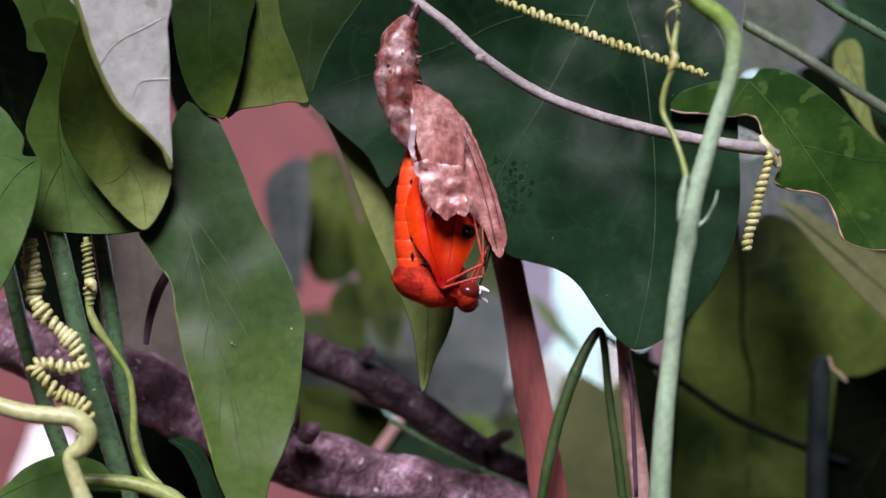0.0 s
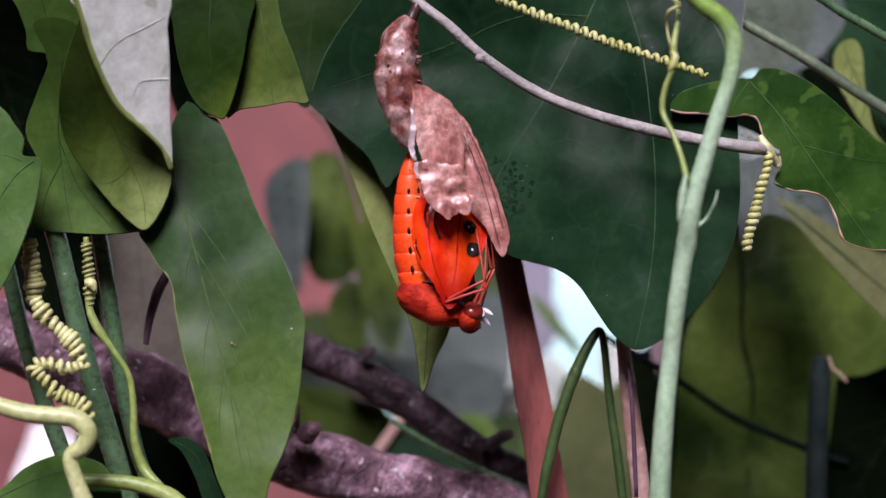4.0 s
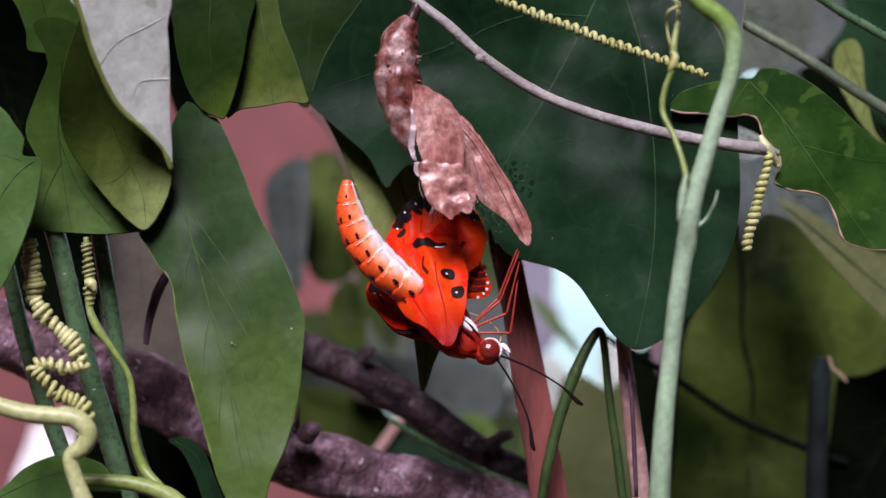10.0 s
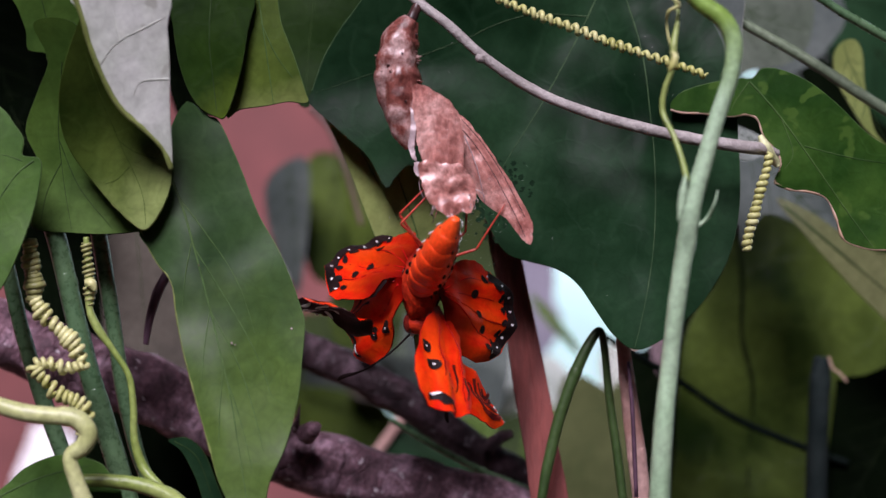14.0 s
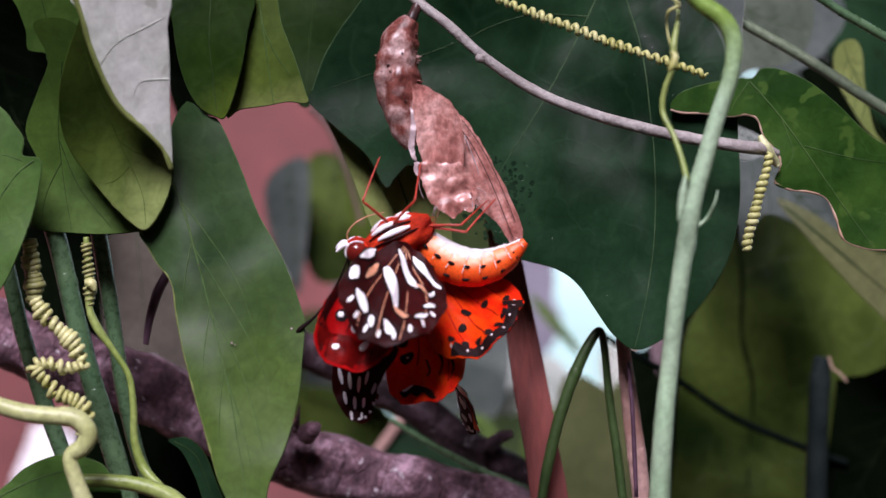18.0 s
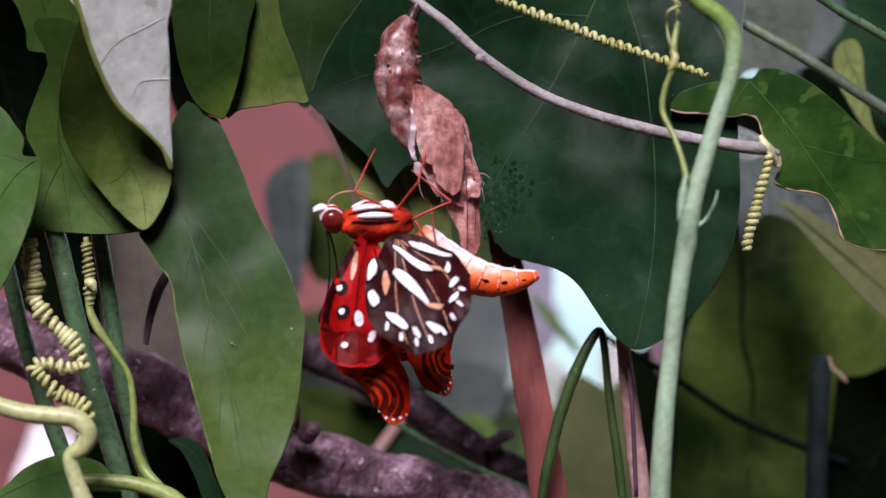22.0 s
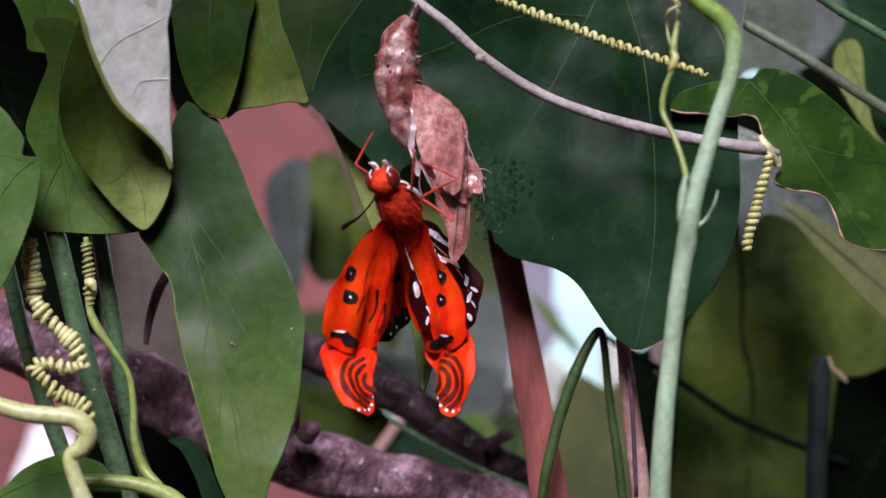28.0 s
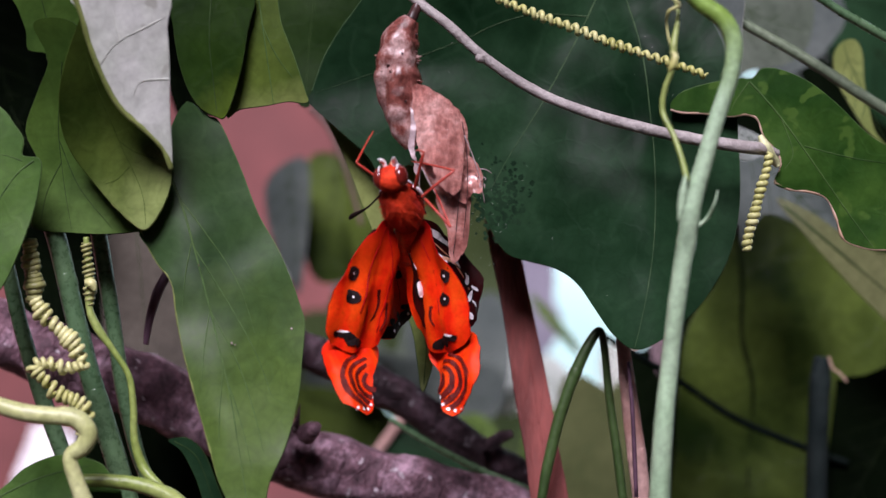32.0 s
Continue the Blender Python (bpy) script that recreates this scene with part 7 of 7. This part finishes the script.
        (19, (-3.8, -5.6, 0.05), 358.0, -176.0, -41.6), (20, (-3.48, -5.8, 0.46), 371.3, -178.0, -39.5), (21, (-3.89, -6, 0.67), 385.4, -178.0, -36.1), (22, (-4.3, -6, 0.82), 384.0, -176.0, -31.5),
    ],
    "leg_0": [
        (0, (0.32, -1.4, -3.1), (2.41, -1.8, -2.04), (3.46, -1.6, 0.05)), (3, (0.32, -1.4, -4.41), (2.41, -1.8, -3.35), (3.46, -1.6, -1.52)), (8, (1.65, 1, -7.13), (4.58, 1.2, -5.28), (5.38, 1, -2.08)), (10, (2.44, 0.5, -7.64), (5.36, 0.5, -6.32), (7.46, 0, 0.05)),
        (10.8, (-1.28, 1, -3.14), (2.96, 0, -1.54), (5.61, 0, 3.76)), (13.2, (-1.01, 1, -2.87), (2.44, 0, -0.48), (5.61, 0, 4.82)), (14.5, (-0.21, 0, -0.48), (4.53, -1, 0.58), (6.63, -1, 5.05)), (16.5, (-4.35, -4, 1.86), (-6.35, -6, 4.55), (-5.41, -3, 9.32)),
        (19, (-4.87, -4, 2.23), (-7.98, -6, 4.35), (-5.41, -3, 9.68)), (20, (-4.87, -4, 2.23), (-8.39, -6, 4.35), (-5.83, -3, 9.32)), (22, (-4.87, -4, 3.57), (-8.65, -6, 5.42), (-5.93, -3, 9.94)),
    ],
    "leg_1": [
        (0, (0.05, -1.4, -3.62), (2.67, -1.8, -2.83), (3.73, -1.6, -1.0)), (3, (0.05, -1.4, -4.68), (2.67, -1.8, -3.88), (3.73, -1.6, -2.57)), (8, (1.65, 1, -7.4), (4.85, 1.2, -5.54), (5.54, 1, -3.14)), (10, (2.44, 0.5, -7.91), (5.63, 0.5, -7.91), (7.46, 0, 0.58)),
        (10.8, (-1.28, 1, -2.61), (4.82, 0, -0.48), (6.41, 0, 4.82)), (13.2, (-1.01, 1, -2.61), (4.55, 0, 0.05), (6.41, 0, 4.82)), (14.5, (-0.74, 0, 0.05), (1.9, -1, 3.21), (0.32, -1, 6.37)), (16.5, (-4.61, -4, 1.6), (-3.02, -6, 3.89), (-2.19, -3, 7.34)),
        (19, (-4.87, -4, 2.23), (-2.51, -6, 4.4), (-2.03, -3, 7.86)), (20, (-4.87, -4, 2.23), (-2.51, -6, 4.4), (-2.03, -3, 7.86)), (22, (-4.35, -4, 3.42), (-2.15, -6, 6.19), (-1.77, -3, 8.12)),
    ],
    "leg_2": [
        (0, (2.98, 1.2, -3.14), (4.16, 1.4, 0.05), (3.51, 1, 5.38)), (7, (3.52, 1.2, -6.88), (5.55, 1.4, -2.61), (4.47, 1, 3.25)), (9, (1.92, 1, -7.4), (5.12, 1.2, -5.28), (5.11, 1, 1.12)), (10, (2.44, 0.5, -7.38), (6.16, 0.5, -4.19), (7.46, 0, 0.58)),
        (10.8, (-1.81, 1, -1.54), (-0.74, 0, 1.11), (0.32, 0, 5.08)), (13.2, (-0.75, 1, -1.54), (0.85, 0, 1.11), (0.85, 0, 4.82)), (14.5, (-2.06, 0, 0.85), (-4.42, -1, 1.11), (-1.26, -2, 6.33)), (16.5, (-1.25, -3, 1.87), (2.9, -4, 2.02), (5.29, -2, 4.5)),
        (19, (-1.77, -3, 2.13), (1.09, -4, 1.35), (3.98, -2, 3.98)), (22, (-2.54, -4, 2.54), (-1.66, -4, 1.09), (-1.35, -3, 5.78)),
    ],
    "leg_3": [
        (0, (2.45, 1.2, -3.14), (3.84, 1.4, -0.48), (2.72, 1, 5.38)), (7, (2.98, 1.2, -6.88), (5.12, 1.4, -2.61), (4.05, 1, 3.25)), (9, (1.92, 1, -7.4), (4.58, 1.2, -5.28), (4.58, 1, 1.12)), (10, (2.44, 0.5, -7.38), (5.63, 0.5, -4.19), (7.2, 0, 0.58)),
        (10.8, (-2.61, 1, -0.48), (-2.33, 0, 2.17), (-1.69, 0, 4.82)), (13.2, (-2.34, 1, -0.48), (-1.8, 0, 2.17), (-0.74, 0, 5.35)), (14.5, (-2.06, 0, 0.58), (-4.16, -1, 2.16), (-0.99, -2, 6.86)), (16.5, (-1.51, -3, 2.03), (1.86, -4, 2.23), (5.03, -2, 4.76)),
        (19, (-2.29, -3, 2.13), (0.31, -4, 2.12), (2.41, -2, 3.19)), (22, (-2.8, -4, 2.74), (-0.72, -4, 3.68), (-1.67, -3, 6.3)),
    ],
    "feelers": [
        (0, (0.12, 0.35, 1.0), (0.2, 0.5, 1.0)), (7, (0.1, 0.35, 1.0), (0.05, 0.4, 1.0)), (8, (0.2, 0.1, 1.0), (0.95, 0.1, 0.35)), (8.4, (0.9, 0, 0.1), (0.8, 0, -0.1)),
        (9, (0.72, 0, -0.6), (1.0, 0.1, -0.12)), (10, (0.4, 0, -0.95), (0.85, 0.1, -0.5)), (10.8, (0.6, 0.1, -0.8), (0.7, 0.2, -0.6)), (13.2, (0.3, 0.3, -0.8), (0, 0.3, -1.0)),
        (14.5, (-0.95, 0.2, -0.15), (0.35, 0.2, -0.9)), (16.5, (-0.8, 0.3, -0.4), (-0.3, 0.6, -0.7)), (19, (-0.4, 0.3, -1.0), (-0.3, 0.4, -1.0)), (21, (-0.1, 0.1, -1.0), (0.15, 0.2, -1.0)),
        (22, (-0.05, 0.1, -1.0), (0.1, 0.2, -1.0)),
    ],
}
# how far the loose flap of shell stands out, degrees, and the torn piece
FLAP = [(0, -19.0, 0.0, 0.0), (2, -16.0, 2.0, 0.0), (3, -18.0, 0.0, 0.0), (5.5, -22.0, -4.0, 0.0), (8, -25.0, -2.0, 0.0), (9, -31.0, -5.0, 0.0), (13, -32.0, -5.0, 0.0), (16.5, -33.0, -8.0, 0.0), (18, -27.0, -8.0, 0.0), (20, -16.0, -10.0, 0.4), (21.5, -8.0, -16.0, 1.5), (22.5, -3.0, -20.0, 2.4), (23, 0.0, -22.0, 2.4), (32, 0.0, -22.0, 2.4)]


def motions():
    times = sorted({r[0] for rows in HATCH.values() for r in rows} | {r[0] for r in SWAY} | {0, 1, 4, 7.5, 8.2, 8.8, 9.8, 10.2, 10.6, 12.6, 15, 16, 17.7, 18.6, 20.5, 21.5, 22.2, 32})
    times = [t for t in times if t <= 32]

    def state(name, t):
        if t <= 22:
            return between(HATCH[name], t)
        rows = []
        for row in SWAY:
            vals = []
            for u in zip(*(p[name] for p in RESTING)):
                if isinstance(u[0], tuple):
                    vals.append(tuple(sum(w * c[i] for w, c in zip(row[1:], u)) for i in range(3)))
                else:
                    vals.append(sum(w * c for w, c in zip(row[1:], u)))
            rows.append((row[0], *vals))
        last = HATCH[name][-1]
        if name in WINGS and last[2] > 300:
            last = (last[0], last[1], last[2] - 360.0, *last[3:])
        return between([last] + rows, t)

    def spaced(ob, rows):
        """Rows with turns of more than 75 degrees split into smaller ones."""
        out = [rows[0]]
        for t, m in rows[1:]:
            t0, m0 = out[-1]
            q0, q1 = m0.to_quaternion(), m.to_quaternion()
            q1.make_compatible(q0)
            n = max(1, math.ceil(math.degrees(q0.rotation_difference(q1).angle) / 75)) if t - t0 > 0.07 else 1
            for k in range(1, n):
                f = k / n
                out.append((t0 + (t - t0) * f, Matrix.LocRotScale(m0.translation.lerp(m.translation, f), q0.slerp(q1, f), None)))
            out.append((t, m))
        walk(ob, out)

    roots = [(t, aim(*state("body", t))) for t in times]
    spaced(butterfly, roots)
    inv = [m.inverted() for _, m in roots]

    def key(ob, poses):
        spaced(ob, [(t, i @ m) for t, i, m in zip(times, inv, poses)])

    for name, ob in WINGS.items():
        key(ob, [plate(*state(name, t)) for t in times])
    for k, ob in enumerate(abdomen):
        poses = []
        for t in times:
            a, b, c, belly = (Vector(v) for v in state("belly", t))
            curve = [a * (1 - u) ** 2 + b * (2 * u * (1 - u)) + c * u * u for u in np.linspace(0, 1, 41)]
            lens = [0.0]
            for p, q in zip(curve, curve[1:]):
                lens.append(lens[-1] + (q - p).length)
            step = min(SEG, lens[-1] / 7)
            start = lens[-1] - step * 7

            def spot(s):
                j = next((j for j in range(40) if lens[j + 1] >= s), 39)
                return curve[j].lerp(curve[j + 1], (s - lens[j]) / max(lens[j + 1] - lens[j], 1e-6))
            p, q = spot(start + step * k), spot(start + step * (k + 1))
            poses.append(aim(p, q - p, -belly))
        key(ob, poses)
    for k, (femur, tibia) in enumerate(legs):
        first, second = [], []
        for t in times:
            hip, knee, foot = (Vector(v) for v in state("leg_%d" % k, t))
            bend = hip + (knee - hip).normalized() * FEMUR
            first.append(aim(hip, knee - hip, (0, -1, 0.2)))
            second.append(aim(bend, foot - bend, (0, -1, 0.2)))
        key(femur, first)
        key(tibia, second)
    for k, ob in enumerate(feelers):
        poses = []
        for t, m in roots:
            at = (m @ Vector((0.5 * MM, (0.45, -0.45)[k] * MM, -4.5 * MM)) - Vector((0, 0, HEIGHT))) / MM
            poses.append(aim(at, state("feelers", t)[k], (1, -0.3, 0.1)))
        key(ob, poses)
    flap, torn = shell_parts["side_flap"], shell_parts["torn_piece"]
    for ob, col in ((flap, 1), (torn, 2)):
        at = ob.location.copy()
        walk(ob, [(r[0], Matrix.Translation(at) @ pose(0, r[3] * MM * (col - 1), 0.4 * r[3] * MM * (col - 1), 0, r[col], 0)) for r in FLAP])


motions()
